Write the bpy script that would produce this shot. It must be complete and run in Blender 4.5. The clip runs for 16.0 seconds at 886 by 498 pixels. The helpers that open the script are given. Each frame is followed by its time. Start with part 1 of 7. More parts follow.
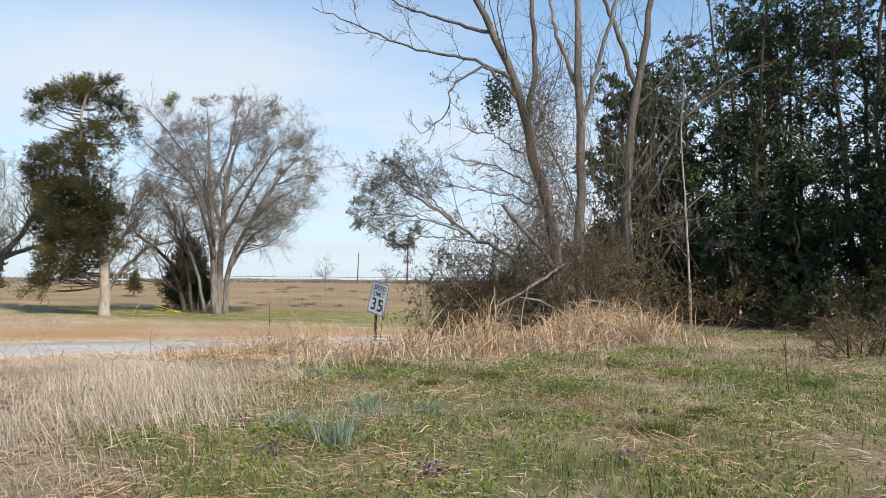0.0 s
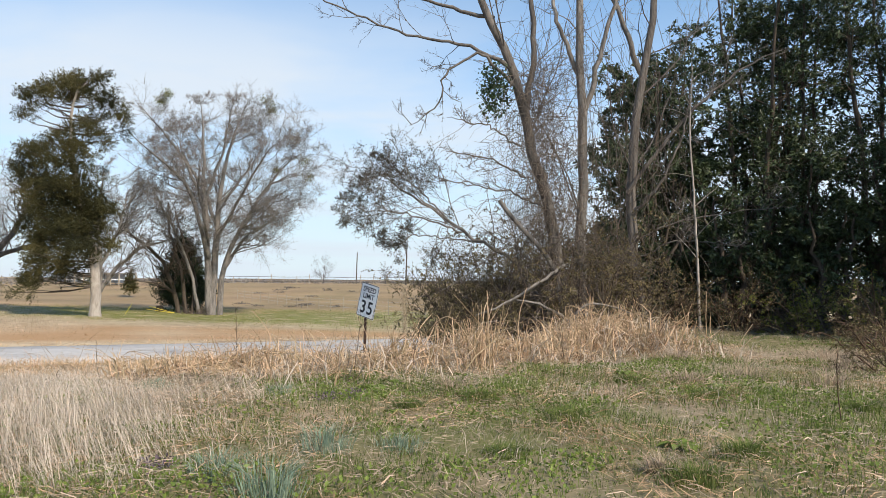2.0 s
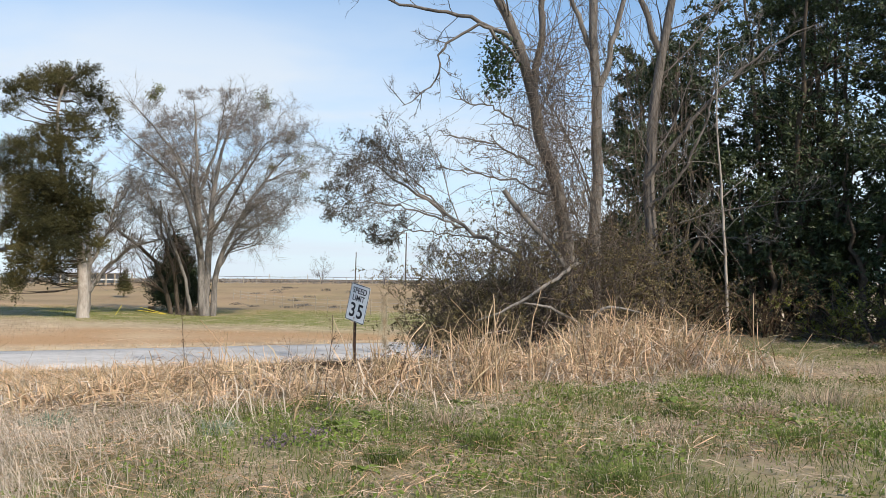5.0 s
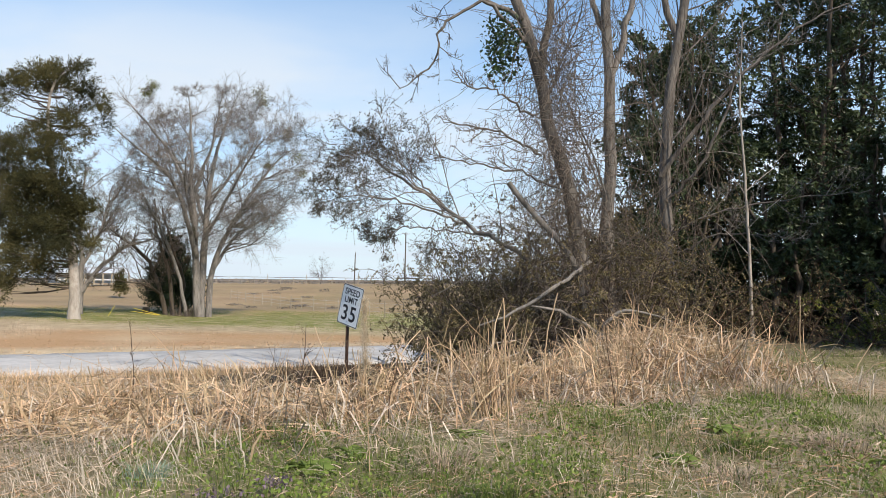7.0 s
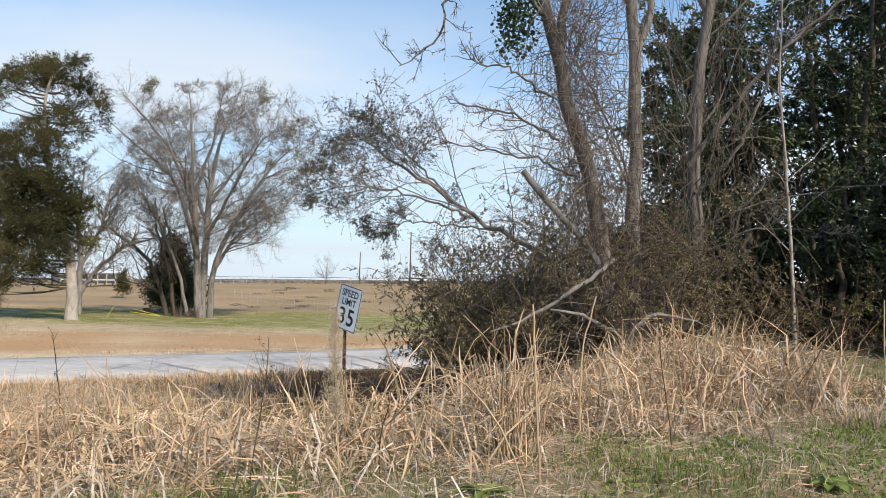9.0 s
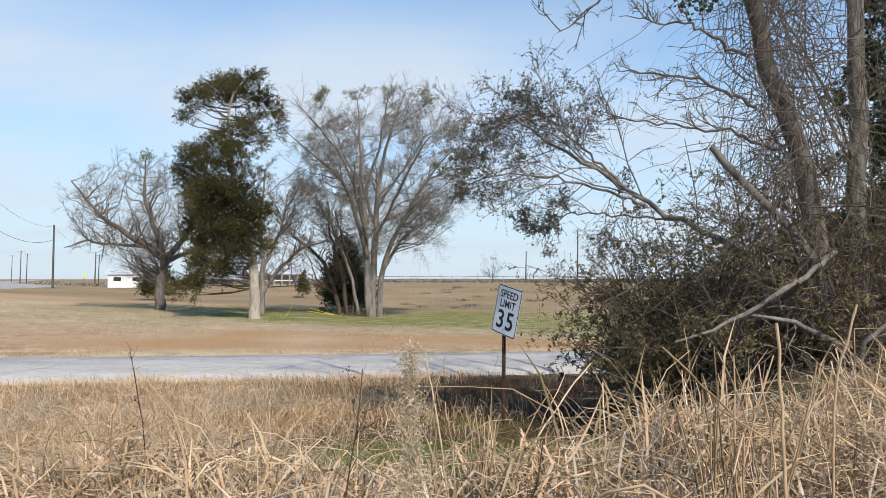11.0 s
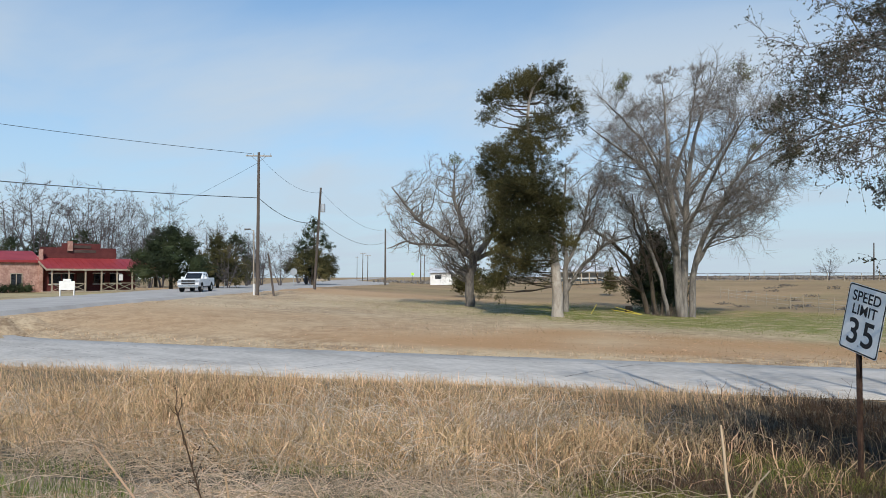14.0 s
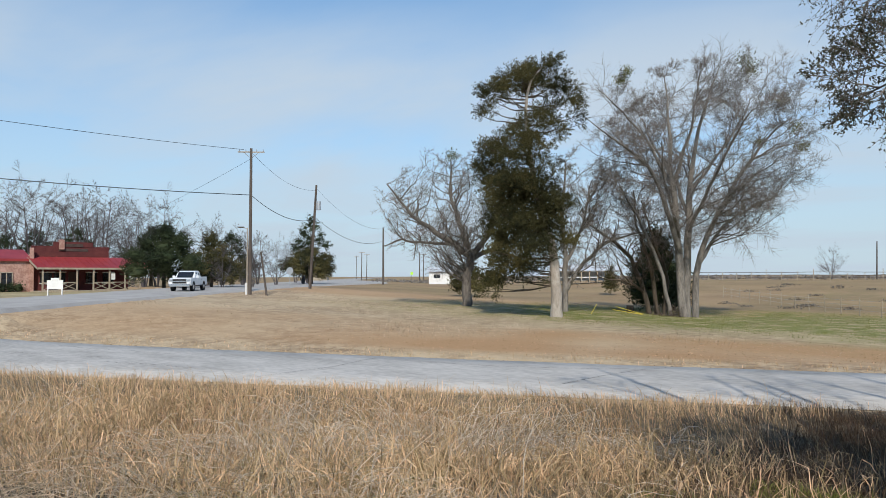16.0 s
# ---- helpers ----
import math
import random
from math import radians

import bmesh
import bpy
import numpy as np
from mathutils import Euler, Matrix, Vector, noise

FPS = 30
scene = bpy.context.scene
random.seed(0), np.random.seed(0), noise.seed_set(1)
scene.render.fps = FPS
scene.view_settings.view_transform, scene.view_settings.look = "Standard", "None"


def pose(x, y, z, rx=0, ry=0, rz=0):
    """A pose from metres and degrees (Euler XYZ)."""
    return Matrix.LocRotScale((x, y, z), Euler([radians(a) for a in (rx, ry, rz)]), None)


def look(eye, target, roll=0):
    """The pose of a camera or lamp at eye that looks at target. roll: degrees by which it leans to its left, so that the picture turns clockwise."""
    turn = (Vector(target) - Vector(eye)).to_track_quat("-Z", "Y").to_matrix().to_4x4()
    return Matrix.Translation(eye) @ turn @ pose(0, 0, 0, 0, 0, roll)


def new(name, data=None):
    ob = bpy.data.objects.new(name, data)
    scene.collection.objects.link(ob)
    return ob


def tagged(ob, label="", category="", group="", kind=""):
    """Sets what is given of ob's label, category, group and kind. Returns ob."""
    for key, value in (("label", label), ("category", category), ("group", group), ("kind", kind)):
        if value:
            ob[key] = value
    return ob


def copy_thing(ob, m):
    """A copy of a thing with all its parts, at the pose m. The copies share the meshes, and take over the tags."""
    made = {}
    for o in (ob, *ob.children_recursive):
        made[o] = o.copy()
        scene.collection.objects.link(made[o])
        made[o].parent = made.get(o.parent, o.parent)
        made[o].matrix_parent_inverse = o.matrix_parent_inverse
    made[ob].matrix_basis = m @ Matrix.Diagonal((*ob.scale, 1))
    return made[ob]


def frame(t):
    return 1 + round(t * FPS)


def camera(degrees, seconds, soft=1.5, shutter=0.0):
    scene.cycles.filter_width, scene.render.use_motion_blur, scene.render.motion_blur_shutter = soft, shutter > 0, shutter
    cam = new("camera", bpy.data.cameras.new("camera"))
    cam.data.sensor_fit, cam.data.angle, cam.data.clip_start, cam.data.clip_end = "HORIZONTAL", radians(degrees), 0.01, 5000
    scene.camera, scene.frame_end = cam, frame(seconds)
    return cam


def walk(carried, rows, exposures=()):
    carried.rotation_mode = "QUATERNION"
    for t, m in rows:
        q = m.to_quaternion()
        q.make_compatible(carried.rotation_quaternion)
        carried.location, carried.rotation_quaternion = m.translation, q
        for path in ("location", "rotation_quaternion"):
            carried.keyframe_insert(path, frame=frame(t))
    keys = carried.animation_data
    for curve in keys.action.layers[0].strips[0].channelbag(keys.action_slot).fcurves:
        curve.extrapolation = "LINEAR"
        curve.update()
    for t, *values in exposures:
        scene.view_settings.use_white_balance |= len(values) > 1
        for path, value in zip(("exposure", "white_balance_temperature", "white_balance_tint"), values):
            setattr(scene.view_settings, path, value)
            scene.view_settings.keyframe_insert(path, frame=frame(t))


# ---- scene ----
cam = camera(63.3, 16.0, soft=0.85)
METRES, EYE, TILT, LEAN, TURN = 9.4, 2.0, 2.5, -0.45, 0.0
ROWS = [
    (0.0, 0.0, 0.0, 0.0, 0.0, 0.0, -0.0),
    (0.5, 0.0034, 0.0231, -0.0001, -0.01, 0.01, -0.0),
    (1.0, 0.0069, 0.0488, 0.0, -0.01, 0.01, -0.0),
    (1.5, 0.0109, 0.0756, 0.0001, -0.01, -0.01, 0.0),
    (2.0, 0.0149, 0.1022, -0.0017, -0.02, -0.0, 0.0),
    (2.5, 0.0169, 0.1278, -0.0028, -0.02, -0.01, 0.0),
    (3.0, 0.0173, 0.1543, -0.0032, -0.03, -0.0, 0.02),
    (3.5, 0.0178, 0.1817, -0.0043, -0.03, 0.0, 0.02),
    (4.0, 0.0193, 0.2098, -0.0058, -0.03, 0.0, 0.03),
    (6.5, 0.0193, 0.3475, -0.0115, -0.05, 0.01, -0.01),
    (7.0, 0.0203, 0.3763, -0.0127, -0.06, 0.03, 0.0),
    (7.5, 0.0206, 0.4068, -0.0142, -0.06, 0.05, -0.01),
    (8.0, 0.0201, 0.4382, -0.0152, -0.07, 0.05, -0.02),
    (9.3, 0.0183, 0.5203, -0.0187, 0.75, 0.02, 0.09),
    (10.3, 0.0166, 0.5833, -0.0211, 4.22, -0.01, 0.45),
    (10.5, 0.0163, 0.5964, -0.0214, 5.82, -0.01, 0.58),
    (11.0, 0.0152, 0.6296, -0.0216, 13.57, 0.05, 1.06),
    (11.5, 0.0139, 0.6607, -0.0218, 23.69, 0.23, 1.65),
    (12.0, 0.0106, 0.695, -0.0227, 32.31, 0.45, 1.99),
    (12.5, 0.0046, 0.7305, -0.0245, 37.28, 0.59, 2.14),
    (13.0, -0.0052, 0.7645, -0.0261, 37.84, 0.58, 2.14),
    (13.5, -0.0164, 0.7978, -0.0276, 37.85, 0.55, 2.14),
    (14.0, -0.0302, 0.8314, -0.0297, 37.86, 0.53, 2.13),
    (14.5, -0.0453, 0.8667, -0.0321, 37.88, 0.52, 2.14),
    (15.0, -0.0615, 0.9025, -0.0347, 37.89, 0.51, 2.13),
    (15.5, -0.0803, 0.9381, -0.0374, 37.89, 0.5, 2.15),
    (16.0, -0.1004, 0.9746, -0.0397, 37.88, 0.48, 2.13),
]
walk(cam, [(t, pose(0, 0, EYE, TILT, LEAN, TURN) @ pose(METRES * x, METRES * y, METRES * z, 90 + pitch, roll, yaw)) for t, x, y, z, yaw, pitch, roll in ROWS], ((0.0, 0.1, 6720, 10), (8.0, 0.12, 6680, 10), (10.5, 0.06, 6580, 10), (12.5, -0.3, 6300, 7), (16.0, -0.3, 6320, 7)))

# ---- world, sun, exposure ----
SUN_AZ = Vector((0.62, -0.785, 0.0)).normalized()
SUN_EL = radians(40)
sun = new("sun", bpy.data.lights.new("sun", "SUN"))
sun.data.energy, sun.data.angle, sun.data.color = 5.0, radians(0.55), (1.0, 0.91, 0.8)
sun_dir = Vector((SUN_AZ.x * math.cos(SUN_EL), SUN_AZ.y * math.cos(SUN_EL), math.sin(SUN_EL)))
sun.matrix_world = look(sun_dir * 50, (0, 0, 0))

world = bpy.data.worlds.new("sky")
scene.world = world
world.use_nodes = True
wt = world.node_tree
wt.nodes.clear()
w_out = wt.nodes.new("ShaderNodeOutputWorld")
w_bg = wt.nodes.new("ShaderNodeBackground")
w_sky = wt.nodes.new("ShaderNodeTexSky")
w_sky.sky_type, w_sky.sun_disc = "NISHITA", False
w_sky.sun_elevation, w_sky.sun_rotation = SUN_EL, math.atan2(SUN_AZ.x, SUN_AZ.y)
w_sky.air_density, w_sky.dust_density, w_sky.ozone_density = 1.0, 0.15, 2.2
w_co = wt.nodes.new("ShaderNodeTexCoord")
w_div = wt.nodes.new("ShaderNodeVectorMath")
w_div.operation = "DIVIDE"
w_den = wt.nodes.new("ShaderNodeCombineXYZ")
w_add = wt.nodes.new("ShaderNodeMath")
w_add.operation = "ADD"
w_add.inputs[1].default_value = 0.10
w_max = wt.nodes.new("ShaderNodeMath")
w_max.operation = "MAXIMUM"
w_max.inputs[1].default_value = 0.05
w_map = wt.nodes.new("ShaderNodeMapping")
w_map.inputs["Scale"].default_value = (0.5, 0.85, 0.0)
w_map.inputs["Location"].default_value = (3.1, 1.7, 0.0)
w_map.inputs["Rotation"].default_value = (0.0, 0.0, radians(35))
w_noise = wt.nodes.new("ShaderNodeTexNoise")
w_noise.inputs["Scale"].default_value, w_noise.inputs["Detail"].default_value = 1.0, 6.0
w_noise.inputs["Roughness"].default_value, w_noise.inputs["Distortion"].default_value = 0.5, 0.4
w_ramp = wt.nodes.new("ShaderNodeValToRGB")
w_ramp.color_ramp.elements[0].position, w_ramp.color_ramp.elements[1].position = 0.38, 0.64
w_ramp.color_ramp.elements[0].color = (0.36, 0.36, 0.36, 1)
w_ramp.color_ramp.elements[1].color = (0.9, 0.9, 0.9, 1)
w_mix = wt.nodes.new("ShaderNodeMix")
w_mix.data_type = "RGBA"
w_mix.inputs[7].default_value = (6.8, 7.5, 8.3, 1)
w_sep = wt.nodes.new("ShaderNodeSeparateXYZ")
wt.links.new(w_co.outputs["Generated"], w_sep.inputs["Vector"])
wt.links.new(w_sep.outputs["Z"], w_add.inputs[0])
wt.links.new(w_add.outputs[0], w_max.inputs[0])
for axis in ("X", "Y", "Z"):
    wt.links.new(w_max.outputs[0], w_den.inputs[axis])
wt.links.new(w_co.outputs["Generated"], w_div.inputs[0])
wt.links.new(w_den.outputs["Vector"], w_div.inputs[1])
wt.links.new(w_div.outputs["Vector"], w_map.inputs["Vector"])
wt.links.new(w_map.outputs["Vector"], w_noise.inputs["Vector"])
wt.links.new(w_noise.outputs["Fac"], w_ramp.inputs["Fac"])
w_fade = wt.nodes.new("ShaderNodeMapRange")
w_fade.interpolation_type = "SMOOTHSTEP"
w_fade.inputs["From Min"].default_value, w_fade.inputs["From Max"].default_value = 0.25, 0.46
w_fade.inputs["To Min"].default_value, w_fade.inputs["To Max"].default_value = 1.0, 0.1
w_mul = wt.nodes.new("ShaderNodeMath")
w_mul.operation = "MULTIPLY"
wt.links.new(w_sep.outputs["Z"], w_fade.inputs["Value"])
wt.links.new(w_ramp.outputs["Color"], w_mul.inputs[0])
wt.links.new(w_fade.outputs["Result"], w_mul.inputs[1])
wt.links.new(w_mul.outputs[0], w_mix.inputs[0])
w_gain = wt.nodes.new("ShaderNodeMix")
w_gain.data_type, w_gain.blend_type = "RGBA", "MULTIPLY"
w_gain.inputs[0].default_value = 1.0
w_gain.inputs[7].default_value = (0.95, 1.5, 1.74, 1)
wt.links.new(w_sky.outputs["Color"], w_gain.inputs[6])
wt.links.new(w_gain.outputs[2], w_mix.inputs[6])
w_haze = wt.nodes.new("ShaderNodeMapRange")
w_haze.interpolation_type = "SMOOTHSTEP"
w_haze.inputs["From Min"].default_value, w_haze.inputs["From Max"].default_value = -0.02, 0.31
w_haze.inputs["To Min"].default_value, w_haze.inputs["To Max"].default_value = 0.9, 0.0
w_mix2 = wt.nodes.new("ShaderNodeMix")
w_mix2.data_type = "RGBA"
w_mix2.inputs[7].default_value = (6.2, 7.1, 8.2, 1)
wt.links.new(w_sep.outputs["Z"], w_haze.inputs["Value"])
wt.links.new(w_haze.outputs["Result"], w_mix2.inputs[0])
wt.links.new(w_mix.outputs[2], w_mix2.inputs[6])
wt.links.new(w_mix2.outputs[2], w_bg.inputs["Color"])
w_bg.inputs["Strength"].default_value = 0.108
wt.links.new(w_bg.outputs["Background"], w_out.inputs["Surface"])


# ---- materials ----
def surface(name, a, b, scale=3.0, rough=0.9, bump=0.3, fine=40.0, island=0.0, obj=0.0, metal=0.0, translucent=0.0,
            stretch=(1, 1, 1), spec=0.3, detail=4.0, lo=0.35, hi=0.65, turn=0.0):
    """Two colours mixed by noise at two scales, with relief; island and obj vary the brightness piece by piece."""
    m = bpy.data.materials.new(name)
    m.use_nodes = True
    nt = m.node_tree
    nd, lk = nt.nodes, nt.links
    bsdf = nd["Principled BSDF"]
    co = nd.new("ShaderNodeTexCoord")
    mp = nd.new("ShaderNodeMapping")
    mp.inputs["Scale"].default_value = stretch
    mp.inputs["Rotation"].default_value = (0, 0, radians(turn))
    lk.new(co.outputs["Object"], mp.inputs["Vector"])
    n1, n2 = nd.new("ShaderNodeTexNoise"), nd.new("ShaderNodeTexNoise")
    n1.inputs["Scale"].default_value, n1.inputs["Detail"].default_value = scale, detail
    n2.inputs["Scale"].default_value, n2.inputs["Detail"].default_value = fine, 3.0
    lk.new(mp.outputs["Vector"], n1.inputs["Vector"])
    lk.new(mp.outputs["Vector"], n2.inputs["Vector"])
    av = nd.new("ShaderNodeMath")
    av.operation = "MULTIPLY_ADD"
    av.inputs[1].default_value, av.inputs[2].default_value = 0.45, 0.0
    lk.new(n2.outputs["Fac"], av.inputs[0])
    ad = nd.new("ShaderNodeMath")
    ad.operation = "MULTIPLY_ADD"
    ad.inputs[1].default_value = 0.55
    lk.new(n1.outputs["Fac"], ad.inputs[0])
    lk.new(av.outputs[0], ad.inputs[2])
    rp = nd.new("ShaderNodeValToRGB")
    rp.color_ramp.elements[0].position, rp.color_ramp.elements[1].position = lo, hi
    rp.color_ramp.elements[0].color, rp.color_ramp.elements[1].color = (*a, 1), (*b, 1)
    lk.new(ad.outputs[0], rp.inputs["Fac"])
    colour = rp.outputs["Color"]
    if island or obj:
        if island:
            src = nd.new("ShaderNodeNewGeometry").outputs["Random Per Island"]
        else:
            src = nd.new("ShaderNodeObjectInfo").outputs["Random"]
        amount = island or obj
        mr = nd.new("ShaderNodeMapRange")
        mr.inputs["To Min"].default_value, mr.inputs["To Max"].default_value = 1 - amount, 1 + amount
        lk.new(src, mr.inputs["Value"])
        hs = nd.new("ShaderNodeHueSaturation")
        lk.new(mr.outputs["Result"], hs.inputs["Value"])
        mh = nd.new("ShaderNodeMapRange")
        mh.inputs["To Min"].default_value, mh.inputs["To Max"].default_value = 0.5 + 0.03 * amount, 0.5 - 0.03 * amount
        lk.new(src, mh.inputs["Value"])
        lk.new(mh.outputs["Result"], hs.inputs["Hue"])
        lk.new(colour, hs.inputs["Color"])
        colour = hs.outputs["Color"]
    lk.new(colour, bsdf.inputs["Base Color"])
    bsdf.inputs["Roughness"].default_value, bsdf.inputs["Metallic"].default_value = rough, metal
    bsdf.inputs["Specular IOR Level"].default_value = spec
    if bump:
        bp = nd.new("ShaderNodeBump")
        bp.inputs["Strength"].default_value, bp.inputs["Distance"].default_value = bump, 0.02
        lk.new(ad.outputs[0], bp.inputs["Height"])
        lk.new(bp.outputs["Normal"], bsdf.inputs["Normal"])
    if translucent:
        tr = nd.new("ShaderNodeBsdfTranslucent")
        lk.new(colour, tr.inputs["Color"])
        mx = nd.new("ShaderNodeMixShader")
        mx.inputs["Fac"].default_value = translucent
        lk.new(bsdf.outputs["BSDF"], mx.inputs[1])
        lk.new(tr.outputs["BSDF"], mx.inputs[2])
        lk.new(mx.outputs["Shader"], nd["Material Output"].inputs["Surface"])
    return m


def soil_material():
    """Turf whose mix of dead and green grass is stored with the ground as a zone attribute."""
    m = surface("turf", (0.25, 0.17, 0.1), (0.53, 0.405, 0.26), 1.4, 0.95, 0.8, 7.0, lo=0.4, hi=0.6)
    nt = m.node_tree
    nd, lk = nt.nodes, nt.links
    bsdf = nd["Principled BSDF"]
    base = bsdf.inputs["Base Color"].links[0].from_socket
    at = nd.new("ShaderNodeAttribute")
    at.attribute_name = "zone"
    sp = nd.new("ShaderNodeSeparateColor")
    lk.new(at.outputs["Color"], sp.inputs["Color"])
    co = nd.new("ShaderNodeTexCoord")
    no = nd.new("ShaderNodeTexNoise")
    no.inputs["Scale"].default_value, no.inputs["Detail"].default_value = 0.9, 6.0
    lk.new(co.outputs["Object"], no.inputs["Vector"])
    wide = nd.new("ShaderNodeTexNoise")
    wide.inputs["Scale"].default_value, wide.inputs["Detail"].default_value = 0.11, 5.0
    lk.new(co.outputs["Object"], wide.inputs["Vector"])
    wr = nd.new("ShaderNodeMapRange")
    wr.inputs["From Min"].default_value, wr.inputs["From Max"].default_value, wr.inputs["To Max"].default_value = 0.42, 0.6, 0.75
    lk.new(wide.outputs["Fac"], wr.inputs["Value"])
    pale = nd.new("ShaderNodeMix")
    pale.data_type = "RGBA"
    lk.new(wr.outputs["Result"], pale.inputs[0])
    lk.new(base, pale.inputs[6])
    pale.inputs[7].default_value = (0.55, 0.425, 0.27, 1)
    base = pale.outputs[2]
    # Blue is dark soil, which also carries shade between blades and beside the thicket
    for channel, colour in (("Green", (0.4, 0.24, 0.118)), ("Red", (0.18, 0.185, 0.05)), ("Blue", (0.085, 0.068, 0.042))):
        a = nd.new("ShaderNodeMath")
        a.operation = "MULTIPLY"
        lk.new(sp.outputs[channel], a.inputs[0])
        r = nd.new("ShaderNodeMapRange")
        r.inputs["From Min"].default_value, r.inputs["From Max"].default_value = 0.29, 0.56
        lk.new(no.outputs["Fac"], r.inputs["Value"])
        if channel == "Red":
            lk.new(r.outputs["Result"], a.inputs[1])
        else:
            a.inputs[1].default_value = 1.0
        mx = nd.new("ShaderNodeMix")
        mx.data_type = "RGBA"
        lk.new(a.outputs[0], mx.inputs[0])
        lk.new(base, mx.inputs[6])
        mx.inputs[7].default_value = (*colour, 1)
        base = mx.outputs[2]
    lk.new(base, bsdf.inputs["Base Color"])
    return m


TURF = soil_material()
ASPHALT = surface("grey_asphalt", (0.32, 0.298, 0.275), (0.455, 0.43, 0.402), 0.7, 0.9, 0.25, 60.0, stretch=(1, 1, 1))
LANE = surface("worn_lane_asphalt", (0.34, 0.318, 0.288), (0.53, 0.497, 0.455), 1.1, 0.9, 0.4, 9.0, stretch=(0.4, 0.9, 1), turn=-17, detail=9.0, lo=0.36, hi=0.62)
CRACK = surface("crack_filler", (0.05, 0.05, 0.05), (0.09, 0.088, 0.085), 2.0, 0.8, 0.2)
GREEN_BLADE = surface("green_blades", (0.1, 0.14, 0.035), (0.2, 0.235, 0.07), 1.2, 0.6, 0, 9.0, island=0.45, translucent=0.3, spec=0.08)
BLUE_BLADE = surface("bluish_blades", (0.2, 0.27, 0.18), (0.32, 0.39, 0.28), 2.0, 0.6, 0, 9.0, island=0.35, translucent=0.3, spec=0.08)
STRAW = surface("straw", (0.37, 0.28, 0.19), (0.56, 0.445, 0.32), 1.2, 0.75, 0, 9.0, island=0.5, translucent=0.15, spec=0.08)
PALE_STRAW = surface("pale_straw", (0.46, 0.38, 0.29), (0.67, 0.57, 0.455), 1.2, 0.75, 0, 9.0, island=0.35, translucent=0.2, spec=0.08)
GOLD_STRAW = surface("golden_straw", (0.42, 0.285, 0.15), (0.68, 0.495, 0.295), 1.2, 0.75, 0, 9.0, island=0.5, translucent=0.18, spec=0.08)
BROWN_STRAW = surface("brown_straw", (0.32, 0.205, 0.115), (0.57, 0.4, 0.235), 0.8, 0.8, 0, 6.0, island=0.55, translucent=0.15, spec=0.08)
RED_STRAW = surface("tan_cane", (0.35, 0.235, 0.135), (0.64, 0.475, 0.3), 1.0, 0.7, 0, 8.0, island=0.45, translucent=0.1, spec=0.08)
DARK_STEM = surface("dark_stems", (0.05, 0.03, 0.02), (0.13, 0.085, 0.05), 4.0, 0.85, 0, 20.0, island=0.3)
SEED_FLUFF = surface("seed_fluff", (0.42, 0.33, 0.22), (0.62, 0.52, 0.38), 8.0, 0.95, 0, 40.0, island=0.3, translucent=0.2, spec=0.08)
PURPLE = surface("purple_weed", (0.1, 0.075, 0.07), (0.22, 0.16, 0.2), 5.0, 0.8, 0, 30.0, island=0.4)
BROAD_LEAF = surface("broad_leaf", (0.12, 0.175, 0.036), (0.235, 0.29, 0.075), 6.0, 0.5, 0, 30.0, island=0.25, translucent=0.25, spec=0.08)
GREY_BARK = surface("grey_bark", (0.085, 0.075, 0.066), (0.29, 0.26, 0.226), 5.0, 0.92, 0.8, 30.0, stretch=(1, 1, 0.25))
PALE_BARK = surface("pale_bark", (0.25, 0.212, 0.175), (0.46, 0.41, 0.352), 6.0, 0.9, 0.6, 30.0, stretch=(1, 1, 0.3))
BROWN_BARK = surface("brown_bark", (0.07, 0.06, 0.052), (0.2, 0.175, 0.15), 6.0, 0.92, 0.9, 35.0, stretch=(1, 1, 0.2))
DARK_BARK = surface("dark_bark", (0.05, 0.038, 0.028), (0.12, 0.095, 0.07), 6.0, 0.92, 0.7, 30.0, stretch=(1, 1, 0.3))
TWIG = surface("grey_twigs", (0.13, 0.115, 0.102), (0.27, 0.242, 0.216), 1.0, 0.9, 0, 10.0, island=0.3)
TWIG_DARK = surface("brown_twigs", (0.075, 0.056, 0.044), (0.17, 0.132, 0.102), 1.0, 0.9, 0, 10.0, island=0.35)
TWIG_FAR = surface("dark_grey_twigs", (0.062, 0.055, 0.056), (0.125, 0.112, 0.112), 1.0, 0.9, 0, 10.0, island=0.35)
VINE = surface("vine", (0.095, 0.075, 0.058), (0.22, 0.175, 0.135), 2.0, 0.9, 0, 20.0, island=0.35)
CEDAR_LEAF = surface("cedar_needles", (0.022, 0.027, 0.01), (0.125, 0.108, 0.037), 0.5, 0.75, 0, 4.0, obj=0.5, translucent=0.12)
JUNIPER_LEAF = surface("juniper_needles", (0.014, 0.026, 0.01), (0.046, 0.058, 0.024), 0.6, 0.75, 0, 4.0, obj=0.45, translucent=0.1)
GLOSSY_LEAF = surface("evergreen_leaves", (0.026, 0.043, 0.016), (0.075, 0.1, 0.036), 0.8, 0.45, 0, 6.0, island=0.45, translucent=0.12, spec=0.45)
PRIVET_LEAF = surface("dark_privet_leaves", (0.022, 0.026, 0.016), (0.075, 0.072, 0.036), 0.8, 0.5, 0, 6.0, island=0.5, translucent=0.15)
SMALL_LEAF = surface("small_dull_leaves", (0.11, 0.09, 0.042), (0.25, 0.2, 0.095), 0.8, 0.55, 0, 6.0, island=0.45, translucent=0.25)
OLIVE_BLADE = surface("olive_blades", (0.14, 0.155, 0.036), (0.26, 0.25, 0.07), 0.8, 0.7, 0, 6.0, island=0.4, translucent=0.2, spec=0.08)
